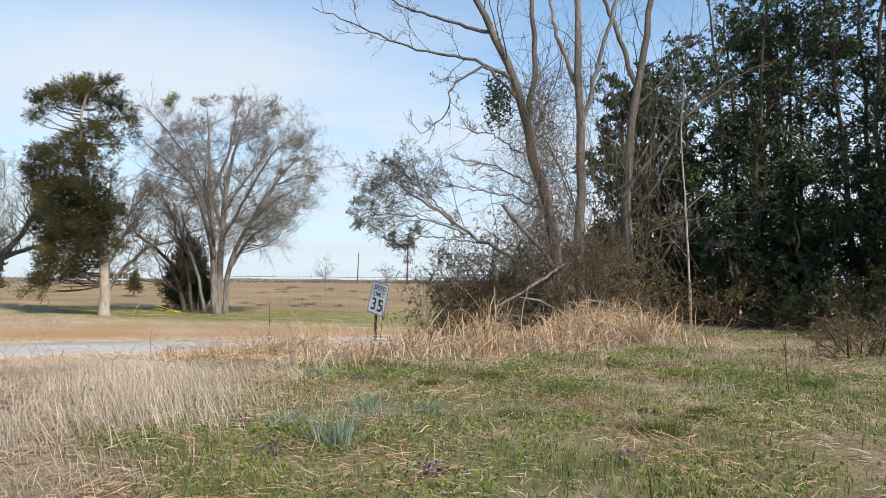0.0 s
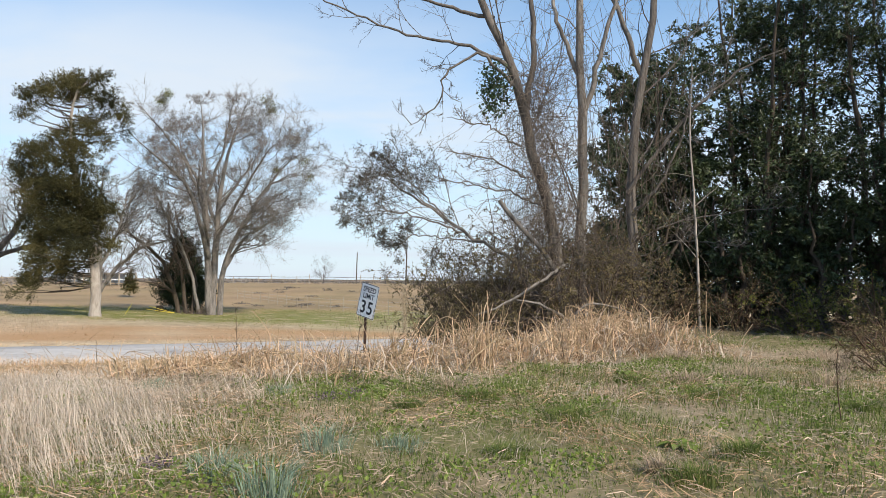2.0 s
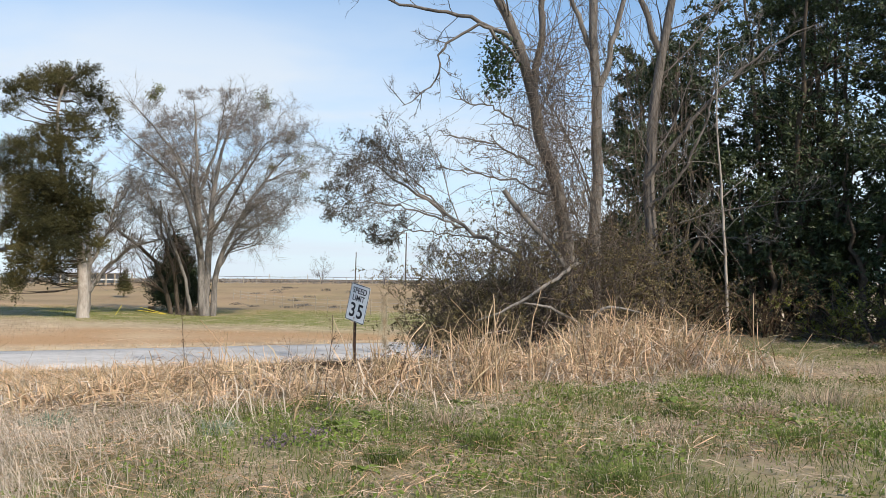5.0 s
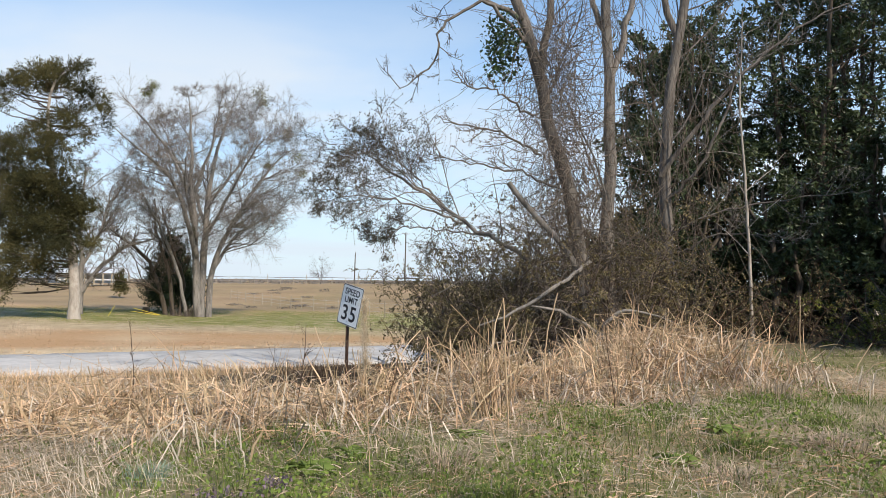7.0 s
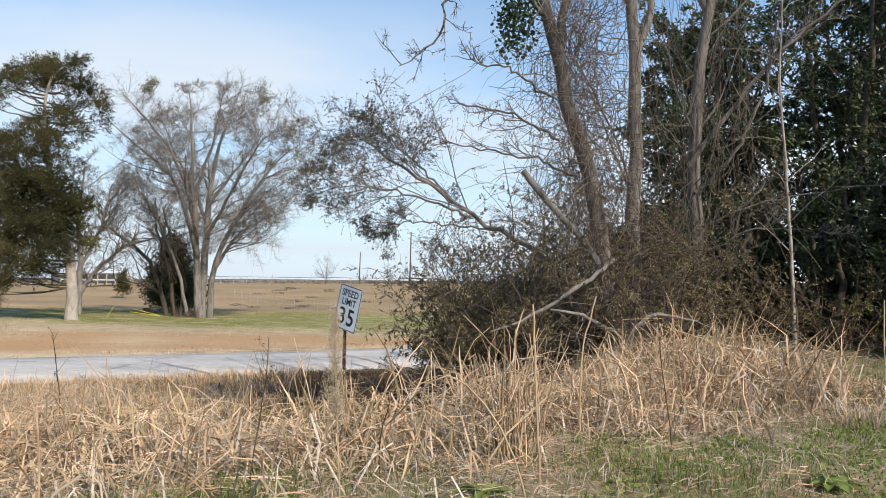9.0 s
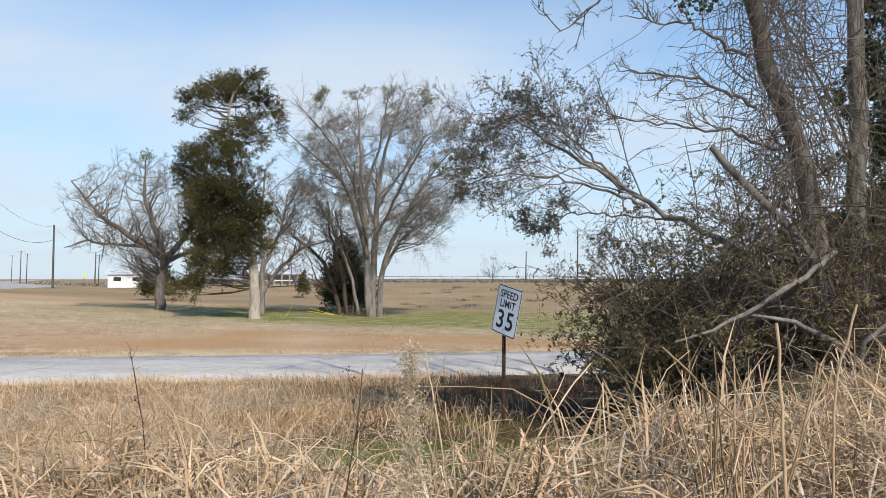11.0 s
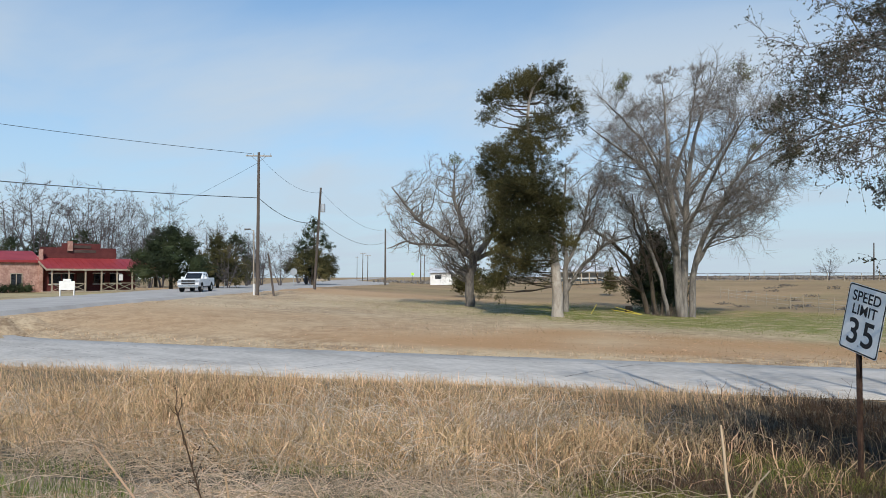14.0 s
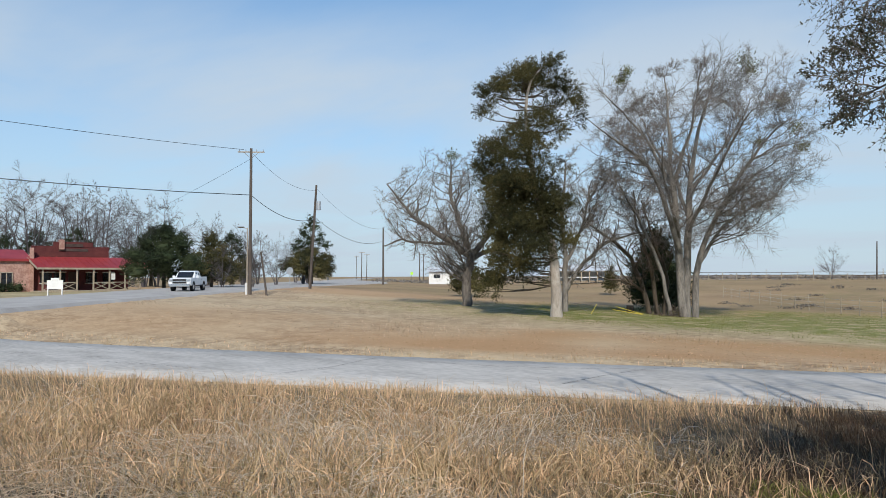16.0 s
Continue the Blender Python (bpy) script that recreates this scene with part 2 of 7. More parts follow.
MISTLETOE = surface("mistletoe_leaves", (0.1, 0.115, 0.026), (0.2, 0.19, 0.05), 1.0, 0.6, 0, 8.0, island=0.35, translucent=0.25)
IVY_LEAF = surface("ivy_leaves", (0.02, 0.04, 0.014), (0.05, 0.085, 0.028), 1.0, 0.45, 0, 8.0, island=0.4, translucent=0.2)
WEATHERED = surface("weathered_wood", (0.062, 0.05, 0.042), (0.14, 0.116, 0.1), 3.0, 0.9, 0.5, 25.0, stretch=(1, 1, 0.15))
WOOD_GREY = surface("grey_timber", (0.27, 0.225, 0.165), (0.45, 0.38, 0.295), 3.0, 0.85, 0.4, 25.0)
SIGN_WHITE = surface("sign_sheeting", (0.8, 0.8, 0.78), (0.9, 0.9, 0.88), 3.0, 0.45, 0.05, 30.0, lo=0.2, hi=0.6)
SIGN_BLACK = surface("sign_black", (0.008, 0.009, 0.012), (0.02, 0.02, 0.025), 8.0, 0.5, 0, 30.0)
POST_STEEL = surface("rusty_steel_post", (0.055, 0.033, 0.025), (0.12, 0.072, 0.052), 9.0, 0.75, 0.3, 50.0, metal=0.3)
BRICK = surface("red_brick", (0.33, 0.185, 0.145), (0.5, 0.315, 0.255), 1.2, 0.9, 0.4, 5.0, lo=0.42, hi=0.58)
RED_METAL = surface("red_metal_roof", (0.22, 0.025, 0.03), (0.33, 0.05, 0.05), 0.8, 0.45, 0.1, 10.0)
DARK_RED = surface("dark_red_boards", (0.08, 0.02, 0.02), (0.14, 0.04, 0.035), 1.2, 0.8, 0.2, 12.0)
WHITE_PAINT = surface("white_paint", (0.68, 0.67, 0.64), (0.82, 0.81, 0.79), 1.5, 0.6, 0.1, 20.0)
CAR_WHITE = surface("white_car_paint", (0.7, 0.71, 0.72), (0.8, 0.81, 0.82), 0.5, 0.25, 0, 3.0, spec=0.6)
CAR_DARK = surface("dark_car_paint", (0.02, 0.022, 0.026), (0.035, 0.038, 0.045), 0.5, 0.25, 0, 3.0, spec=0.6)
DARK_GLASS = surface("dark_glass", (0.012, 0.014, 0.017), (0.025, 0.028, 0.032), 2.0, 0.08, 0, 8.0, spec=0.7)
RUBBER = surface("rubber", (0.014, 0.014, 0.014), (0.03, 0.03, 0.03), 8.0, 0.85, 0.2, 40.0)
CHROME = surface("bright_metal", (0.55, 0.56, 0.58), (0.68, 0.69, 0.7), 3.0, 0.25, 0, 12.0, metal=1.0)
GALVANISED = surface("galvanised_metal", (0.42, 0.44, 0.46), (0.58, 0.6, 0.62), 1.0, 0.45, 0.1, 12.0, metal=0.7)
PALE_ROOF = surface("pale_metal_roof", (0.48, 0.51, 0.54), (0.6, 0.63, 0.66), 1.0, 0.6, 0.1, 9.0)
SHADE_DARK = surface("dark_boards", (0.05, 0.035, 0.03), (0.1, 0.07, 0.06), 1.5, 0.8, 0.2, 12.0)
YELLOW = surface("yellow_plastic", (0.65, 0.5, 0.05), (0.75, 0.6, 0.1), 3.0, 0.5, 0, 12.0)
LIME = surface("lime_sign", (0.4, 0.75, 0.05), (0.5, 0.85, 0.1), 3.0, 0.5, 0, 12.0)
CABLE = surface("black_cable", (0.015, 0.015, 0.017), (0.03, 0.03, 0.033), 3.0, 0.6, 0, 12.0)


# ---- building blocks ----
RNG = np.random.default_rng(7)


def mesh_of(name, verts, quads=None, tris=None, smooth=False):
    """A mesh straight from arrays of corners and faces."""
    me = bpy.data.meshes.new(name)
    verts = np.ascontiguousarray(verts, dtype=np.float32)
    loops, starts, n = [], [], 0
    for faces, k in ((quads, 4), (tris, 3)):
        if faces is not None and len(faces):
            faces = np.asarray(faces, dtype=np.int32).reshape(-1, k)
            loops.append(faces.ravel())
            starts.append(n + np.arange(len(faces), dtype=np.int32) * k)
            n += len(faces) * k
    loops, starts = np.concatenate(loops), np.concatenate(starts)
    me.vertices.add(len(verts))
    me.vertices.foreach_set("co", verts.ravel())
    me.loops.add(len(loops))
    me.loops.foreach_set("vertex_index", loops)
    me.polygons.add(len(starts))
    me.polygons.foreach_set("loop_start", starts)
    me.update(calc_edges=True)
    me.polygons.foreach_set("use_smooth", np.full(len(starts), smooth))
    me.validate()
    return me


def put(name, me, material, parent=None, label=""):
    """Link a mesh as one object with its material, under a thing or a part."""
    if not me.materials:
        me.materials.append(material)
    ob = new(name, me)
    ob.parent = parent
    if label:
        tagged(ob, label)
    return ob


def part(name, bm, material, parent, label=""):
    me = bpy.data.meshes.new(name)
    bm.normal_update()
    bm.to_mesh(me)
    bm.free()
    return put(name, me, material, parent, label)


def thing(name, m, label, category, group="", kind=""):
    """An empty at the base of a thing, which carries its parts."""
    ob = new(name)
    ob.empty_display_size = 0.2
    ob.matrix_world = m
    return tagged(ob, label, category, group, kind)


def box(bm, centre, size, rot=(0, 0, 0), bevel=0.0):
    r = bmesh.ops.create_cube(bm, size=1.0)
    vs = r["verts"]
    m = Matrix.LocRotScale(centre, Euler([radians(a) for a in rot]), size)
    bmesh.ops.transform(bm, matrix=m, verts=vs)
    if bevel:
        es = list({e for v in vs for e in v.link_edges})
        bmesh.ops.bevel(bm, geom=es, offset=bevel, segments=1, affect="EDGES")
    return bm


def rod(bm, a, b, ra, rb=None, sides=8):
    a, b = Vector(a), Vector(b)
    d = b - a
    m = Matrix.Translation((a + b) / 2) @ d.to_track_quat("Z", "Y").to_matrix().to_4x4()
    bmesh.ops.create_cone(bm, cap_ends=True, segments=sides, radius1=ra, radius2=ra if rb is None else rb, depth=d.length, matrix=m)
    return bm


def unit(a):
    return a / np.maximum(np.linalg.norm(a, axis=-1, keepdims=True), 1e-9)


def tubes(paths, radii, sides=5):
    """Tapered tubes along many polylines of equal length: paths (M, N, 3), radii (M, N)."""
    paths, radii = np.asarray(paths, float), np.asarray(radii, float)
    M, N, _ = paths.shape
    tan = unit(np.gradient(paths, axis=1))
    mean = unit(paths[:, -1] - paths[:, 0])
    ref = np.where(np.abs(mean[:, 2:3]) > 0.8, [[1.0, 0.1, 0.0]], [[0.0, 0.1, 1.0]])
    u = unit(np.cross(tan, ref[:, None, :]))
    v = np.cross(tan, u)
    ang = np.arange(sides) * 2 * np.pi / sides
    ring = u[:, :, None, :] * np.cos(ang)[None, None, :, None] + v[:, :, None, :] * np.sin(ang)[None, None, :, None]
    verts = (paths[:, :, None, :] + ring * radii[:, :, None, None]).reshape(-1, 3)
    base = np.arange(M)[:, None, None] * N * sides + np.arange(N - 1)[None, :, None] * sides
    k = np.arange(sides)[None, None, :]
    k2 = (k + 1) % sides
    quads = np.stack(np.broadcast_arrays(base + k, base + k2, base + sides + k2, base + sides + k), -1).reshape(-1, 4)
    return verts, quads


def merge(sets):
    """Join (verts, quads) sets into one."""
    vs, qs, n = [], [], 0
    for v, q in sets:
        vs.append(v)
        qs.append(q + n)
        n += len(v)
    return np.concatenate(vs), np.concatenate(qs)


def resample(points, n, jitter=0.0):
    """A smooth polyline of n points through a few given ones (x, y, z, radius)."""
    p = np.asarray(points, float)
    d = np.concatenate([[0], np.cumsum(np.linalg.norm(np.diff(p[:, :3], axis=0), axis=1))])
    s = np.linspace(0, d[-1], n)
    q = np.stack([np.interp(s, d, p[:, i]) for i in range(p.shape[1])], 1)
    for _ in range(2):
        q[1:-1, :3] = (q[:-2, :3] + 2 * q[1:-1, :3] + q[2:, :3]) / 4
    if jitter:
        q[1:-1, :3] += RNG.normal(0, jitter, (n - 2, 3))
    return q


def shoots(start, way, length, radius, n=5, wander=0.25, lift=0.05, tip=0.35):
    """Many branches at once, each a random walk with a pull upwards."""
    M = len(start)
    P = np.zeros((M, n + 1, 3))
    P[:, 0] = start
    d = unit(np.asarray(way, float))
    for i in range(n):
        d = unit(d + RNG.normal(0, wander, (M, 3)) + np.array([0, 0, lift]))
        P[:, i + 1] = P[:, i] + d * (np.asarray(length) / n)[:, None]
    R = np.asarray(radius)[:, None] * np.linspace(1, tip, n + 1)[None, :]
    return P, R


def sprout(P, R, per, lo=0.25, angle=(30, 60), ratio=0.55, thin=0.5, inside=None, keep_up=0.0, rmin=0.004):
    """Starts of side branches on given branches."""
    M, N, _ = P.shape
    L = np.linalg.norm(np.diff(P, axis=1), axis=2).sum(1)
    who = np.repeat(np.arange(M), per)
    f = RNG.uniform(lo, 1.0, len(who)) * (N - 1)
    i = np.minimum(f.astype(int), N - 2)
    w = (f - i)[:, None]
    pos = P[who, i] * (1 - w) + P[who, i + 1] * w
    tan = unit(P[who, i + 1] - P[who, i])
    side = unit(np.cross(tan, RNG.normal(0, 1, (len(who), 3))))
    side[:, 2] += keep_up
    side = unit(side)
    a = np.radians(RNG.uniform(*angle, len(who)))[:, None]
    way = np.cos(a) * tan + np.sin(a) * side
    rad = np.maximum((R[who, i] * (1 - w[:, 0]) + R[who, i + 1] * w[:, 0]) * thin, rmin)
    ln = L[who] * ratio * RNG.uniform(0.6, 1.2, len(who)) * (1.15 - 0.6 * f / (N - 1))
    if inside is not None:
        for _ in range(3):
            ln = np.where(inside(pos + way * ln[:, None]), ln, ln * 0.62)
        ok = inside(pos + way * ln[:, None] * 0.8)
        pos, way, ln, rad = pos[ok], way[ok], ln[ok], rad[ok]
    return pos, way, ln, rad


def leaves(pos, size, long=1.8, droop=0.0, way=None):
    """Small folded leaves of two triangles each."""
    M = len(pos)
    d = RNG.normal(0, 1, (M, 3)) if way is None else way + RNG.normal(0, 0.5, (M, 3))
    d[:, 2] -= droop
    d = unit(d)
    s = unit(np.cross(d, RNG.normal(0, 1, (M, 3))))
    nrm = np.cross(d, s)
    size = np.broadcast_to(size, M)[:, None] * RNG.uniform(0.6, 1.25, (M, 1))
    mid = pos + d * size * 0.5
    v = np.stack([pos, mid + s * size * 0.5 / long + nrm * size * 0.08, pos + d * size, mid - s * size * 0.5 / long + nrm * size * 0.08], 1).reshape(-1, 3)
    k = np.arange(M)[:, None] * 4
    return v, np.concatenate([k + [[0, 1, 2]], k + [[0, 2, 3]]])


def blades(root, height, width, lean, heading=None, limp=0.5):
    """Grass blades: ribbons of two bends."""
    M = len(root)
    a = RNG.uniform(0, 2 * np.pi, M) if heading is None else heading
    out = np.stack([np.cos(a), np.sin(a), np.zeros(M)], 1)
    f = a + RNG.uniform(0.6, 2.5, M)
    side = np.stack([np.cos(f), np.sin(f), np.zeros(M)], 1)
    h, w, l = (np.broadcast_to(q, M)[:, None] for q in (height, width, lean))
    up = np.array([[0, 0, 1.0]])
    m = root + up * h * 0.6 * np.sqrt(np.maximum(1 - 0.6 * l * l, 0.05)) + out * h * 0.35 * l
    tip = m + up * h * (0.45 - limp * l) + out * h * (0.25 + 0.45 * l)
    v = np.stack([root - side * w / 2, root + side * w / 2, m + side * w * 0.4, m - side * w * 0.4, tip], 1).reshape(-1, 3)
    k = np.arange(M)[:, None] * 5
    return v, k + [[0, 1, 2, 3]], k + [[3, 2, 4]]


def smooth01(x):
    x = np.clip(x, 0, 1)
    return x * x * (3 - 2 * x)


def value_noise(x, y, scale, seed=0):
    """Cheap smooth noise in the plan, 0 to 1."""
    out, amp, tot = 0, 1.0, 0
    r = np.random.default_rng(100 + seed)
    for _ in range(6):
        a, b, c, d = r.uniform(0, 2 * np.pi, 4)
        f = scale * r.uniform(0.7, 1.9)
        out = out + amp * np.sin(f * (np.cos(a) * x + np.sin(a) * y) + b + 1.3 * np.sin(f * 0.7 * (np.cos(c) * x + np.sin(c) * y) + d))
        tot += amp
        amp *= 0.85
    return 0.5 + 0.5 * out / tot * 1.6


# ---- lie of the land ----
def near_edge(x):
    return 24.9 + 0.40 * x


def far_edge(x):
    x = np.maximum(x, -60)
    return 29.9 + 0.39 * x + 0.0025 * x * x


def lane_height(x):
    return -0.3 + 0.75 * smooth01((-29 - x) / 13)


HW_P, HW_D, HW_N = np.array([-44.7, 31.9]), np.array([-0.668, 0.744]), np.array([0.744, 0.668])


def hw_off(x, y):
    """Distance from the highway's near edge, positive on the lane's side."""
    return (x - HW_P[0]) * HW_N[0] + (y - HW_P[1]) * HW_N[1]


def hw_rise(k):
    return 0.14 + 0.16 * smooth01((k - 5) / 45)


def hw_flare(k):
    """How far the paving widens towards the lane's side, where another road comes in."""
    return np.interp(k, [-20, 0, 20, 40, 58, 76, 100, 140, 220], [0, 0, 1.5, 4.2, 6.5, 10.3, 16.5, 15.0, 2.0])


def land(x, y):
    x, y = np.asarray(x, float), np.asarray(y, float)
    s = near_edge(x) - y
    bank = -0.32 + 1.42 * smooth01((s - 6.5) / 11)
    knoll = 1.4 * smooth01((x + 0.6) / 3.0) * smooth01((s - 3.0) / 7.5) - 0.32
    near = np.maximum(bank, np.minimum(knoll, 1.08)) - 0.14 * np.exp(-((s - 4.5) / 1.8) ** 2)
    near = near + 0.05 * (value_noise(x, y, 3.1, 4) - 0.5) * (s > 1) + 0.03 * (value_noise(x, y, 1.6, 1) - 0.5) + 0.05 * (value_noise(x, y, 0.5, 2) - 0.5)
    q = hw_off(x, y)
    along = (x - HW_P[0]) * HW_D[0] + (y - HW_P[1]) * HW_D[1]
    q = q - hw_flare(along)
    field = 0.48 - 0.037 * np.clip(q, 0, 40) + hw_rise(along) * (1 - smooth01((q - 2) / 18))
    dist = np.hypot(x, y)
    field = field + (1.0 - field) * smooth01((dist - 75) / 90) * smooth01((q - 12) / 40)
    field = field + 0.06 * (value_noise(x, y, 0.25, 3) - 0.5)
    over = y - far_edge(x)
    t = smooth01((over + 0.3) / 9.0)
    lane = lane_height(x)
    far_side = lane * (1 - t) + field * t
    mid = smooth01((s + 2.0) / 3.0)
    z = np.where(over > -0.3, far_side, lane * (1 - mid) + near * mid)
    z = np.where((s < 0.25) & (over < 0.25), lane - 0.06, z)
    left = smooth01((-30 - x) / 12) * (over < 0)
    z = z * (1 - left) + 0.4 * left
    paved = (q < 1.3) & (q + hw_flare(along) > -10.6)
    z = np.where(paved, 0.30 + hw_rise(along), np.where(q < 0, 0.42 + 0.3 * smooth01((-q - 40) / 80), z))
    return z


def stretch_axis(lo, hi, step, far):
    """Grid lines, close together between lo and hi and ever wider outside."""
    mid = np.arange(lo, hi + step / 2, step)
    g, out = step, []
    p = hi
    while p < far:
        g *= 1.09
        p += g
        out.append(p)
    g, p, low = step, lo, []
    while p > -far:
        g *= 1.09
        p -= g
        low.append(p)
    return np.concatenate([low[::-1], mid, out])


gx, gy = stretch_axis(-22, 10, 0.3, 3200), stretch_axis(-4, 34, 0.3, 3200)
GX, GY = np.meshgrid(gx, gy, indexing="ij")
gv = np.stack([GX, GY, land(GX, GY)], -1).reshape(-1, 3)
ny = len(gy)
ii, jj = np.meshgrid(np.arange(len(gx) - 1), np.arange(ny - 1), indexing="ij")
k0 = (ii * ny + jj).ravel()
ground_mesh = mesh_of("ground", gv, np.stack([k0, k0 + ny, k0 + ny + 1, k0 + 1], 1), smooth=True)


def zones(x, y):
    """How green, how brown and how bare the turf is, by place; bare also darkens gaps and shaded ground."""
    s, over = near_edge(x) - y, y - far_edge(x)
    patch = value_noise(x, y, 1.1, 5)
    green_near = (s > 8) * (0.25 + 0.75 * patch) * smooth01((x + 4.5) / 3.0)
    trees = 1.1 * np.exp(-(((x + 19) / 17) ** 2 + ((y - 59) / 13) ** 2)) * (0.6 + 0.7 * value_noise(x, y, 0.4, 80))
    trees = np.maximum(trees, 1.0 * np.exp(-(((x + 2) / 24) ** 2 + ((y - 58) / 12) ** 2)) * (0.45 + 0.9 * value_noise(x, y, 0.3, 79)))
    green = np.where(over > 3, np.clip(1.5 * trees, 0, 1), np.where(s > 0, green_near, 0))
    green = np.where((over > 30) & (y > 75), 0.1 + 0.35 * value_noise(x, y, 0.12, 8), green)
    green = np.maximum(green, 0.5 * smooth01((-10 - hw_off(x, y)) / 2) * smooth01((-62 - x) / 6) * smooth01((68 - y) / 8))
    brown = np.where(over > 0, smooth01((over - 1.0) / 2.5) * smooth01((17 - over) / 6) * (0.45 + 0.8 * value_noise(x, y, 0.35, 77)), 0.0)
    brown = np.maximum(brown, np.where(over > 40, 0.7, 0)) * (1 - 0.5 * smooth01((-12 - x) / 14) * (over < 45))
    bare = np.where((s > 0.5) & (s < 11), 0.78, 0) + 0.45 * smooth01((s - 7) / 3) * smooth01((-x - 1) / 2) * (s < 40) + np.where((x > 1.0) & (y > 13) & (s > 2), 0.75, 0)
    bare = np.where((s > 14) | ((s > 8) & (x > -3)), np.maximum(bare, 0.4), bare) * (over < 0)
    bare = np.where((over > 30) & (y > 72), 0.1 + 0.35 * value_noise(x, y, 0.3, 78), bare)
    # ground colour darkened over the ditch where the thicket's shade falls
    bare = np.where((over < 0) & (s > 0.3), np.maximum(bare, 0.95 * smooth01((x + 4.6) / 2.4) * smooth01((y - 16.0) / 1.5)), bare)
    return green, brown, bare


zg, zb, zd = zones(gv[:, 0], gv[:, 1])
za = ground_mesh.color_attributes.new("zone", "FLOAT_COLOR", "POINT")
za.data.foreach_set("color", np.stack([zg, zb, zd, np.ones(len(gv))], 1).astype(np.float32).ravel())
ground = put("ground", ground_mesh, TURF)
tagged(ground, "uneven winter turf of dead tan and green grass", "ground", kind="structure")

# the lane: a strip with a ragged edge, a little crown and filled cracks
lx = np.concatenate([np.arange(-46, -26, 1.0), np.arange(-26, 14, 0.35), np.arange(14, 70, 3.0)])
rows_l = []
for f in (-0.012, 0.0, 0.25, 0.5, 0.75, 1.0, 1.012):
    ragged = 0.10 * (value_noise(lx, 0 * lx, 2.7, 11 if f < 0.5 else 12) - 0.5) + 0.05 * (value_noise(lx, 0 * lx, 9.0, 13 if f < 0.5 else 14) - 0.5)
    e = near_edge(lx) * (1 - f) + far_edge(lx) * f + (ragged if f < 0.1 or f > 0.9 else 0)
    rows_l.append(np.stack([lx, e, lane_height(lx) + 0.02 + 0.05 * (1 - (2 * f - 1) ** 2) - (0.06 if f < 0 or f > 1 else 0)], 1))
lv = np.stack(rows_l, 0)
nr, nc = lv.shape[:2]
ri, ci = np.meshgrid(np.arange(nr - 1), np.arange(nc - 1), indexing="ij")
k0 = (ri * nc + ci).ravel()
road = put("road", mesh_of("road", lv.reshape(-1, 3), np.stack([k0, k0 + 1, k0 + nc + 1, k0 + nc], 1), smooth=True), LANE)
tagged(road, "worn pale grey asphalt lane with ragged edges", "road", kind="structure")


def lane_line(points, width):
    """A thin flat strip lying on the lane, through (x, share of the width) points."""
    q = resample([(a, b, 0) for a, b in points], 40)
    q[:, 1] += np.cumsum(RNG.normal(0, 0.008, 40))
    x = q[:, 0]
    y = near_edge(x) * (1 - q[:, 1]) + far_edge(x) * q[:, 1]
    z = lane_height(x) + 0.024 + 0.05 * (1 - (2 * q[:, 1] - 1) ** 2)
    p = np.stack([x, y, z], 1)
    t = unit(np.gradient(p, axis=0))
    n = np.stack([-t[:, 1], t[:, 0], 0 * t[:, 0]], 1) * (width * RNG.uniform(0.4, 1.0, 40))[:, None]
    k = np.arange(39)[:, None] * 2
    return np.stack([p - n, p + n], 1).reshape(-1, 3), k + [[0, 1, 3, 2]]


for pts in (((-30, 0.62), (-26, 0.57), (-21, 0.6)), ((-22, 0.3), (-19, 0.34), (-17, 0.28)), ((-13, 0.78), (-11, 0.74), (-8, 0.8)),
            ((-14.5, 0.1), (-14.2, 0.5), (-14.9, 0.95)), ((-8.3, 0.2), (-8.0, 0.6), (-7.6, 0.9)), ((-26, 0.85), (-21, 0.7), (-19, 0.72))):
    cv, cq = lane_line(pts, 0.011)
    put("crack", mesh_of("crack", cv, cq), CRACK, road)

# the highway
hk = np.concatenate([np.arange(-90, 140, 6.0), np.arange(140, 1500, 60.0)])
rows_h = []
for f in (0.0, 0.3, 5.0, 9.4, 9.7):
    g = f - hw_flare(hk) * (1 if f < 1 else 0.5 if f < 6 else 0)
    c = HW_P[None] + HW_D[None] * hk[:, None] - HW_N[None] * g[:, None]
    rows_h.append(np.concatenate([c, np.full((len(hk), 1), 0.5 + (0.06 if f == 5 else 0) - (0.22 if f in (0.0, 9.7) else 0))], 1))
hv = np.stack(rows_h, 0)
hv[:, :, 2] += hw_rise(hk)[None, :]
nr, nc = hv.shape[:2]
ri, ci = np.meshgrid(np.arange(nr - 1), np.arange(nc - 1), indexing="ij")
k0 = (ri * nc + ci).ravel()
highway = put("highway", mesh_of("highway", hv.reshape(-1, 3), np.stack([k0, k0 + 1, k0 + nc + 1, k0 + nc], 1)), ASPHALT)
tagged(highway, "wide pale grey asphalt highway", "road", kind="structure")


# ---- trees ----
def wood(name, sets, material, parent, label="", many=False):
    v, q = merge(sets)
    ob = put(name, mesh_of(name, v, q, smooth=True), material, parent, label)
    return tagged(ob, kind="stuff") if many else ob


def limbs_apart(P, R, sides, material, parent, name="limb"):
    """Each limb as a part of its own."""
    for k in range(len(P)):
        put(name, mesh_of(name, *tubes(P[k:k + 1], R[k:k + 1], sides), smooth=True), material, parent)


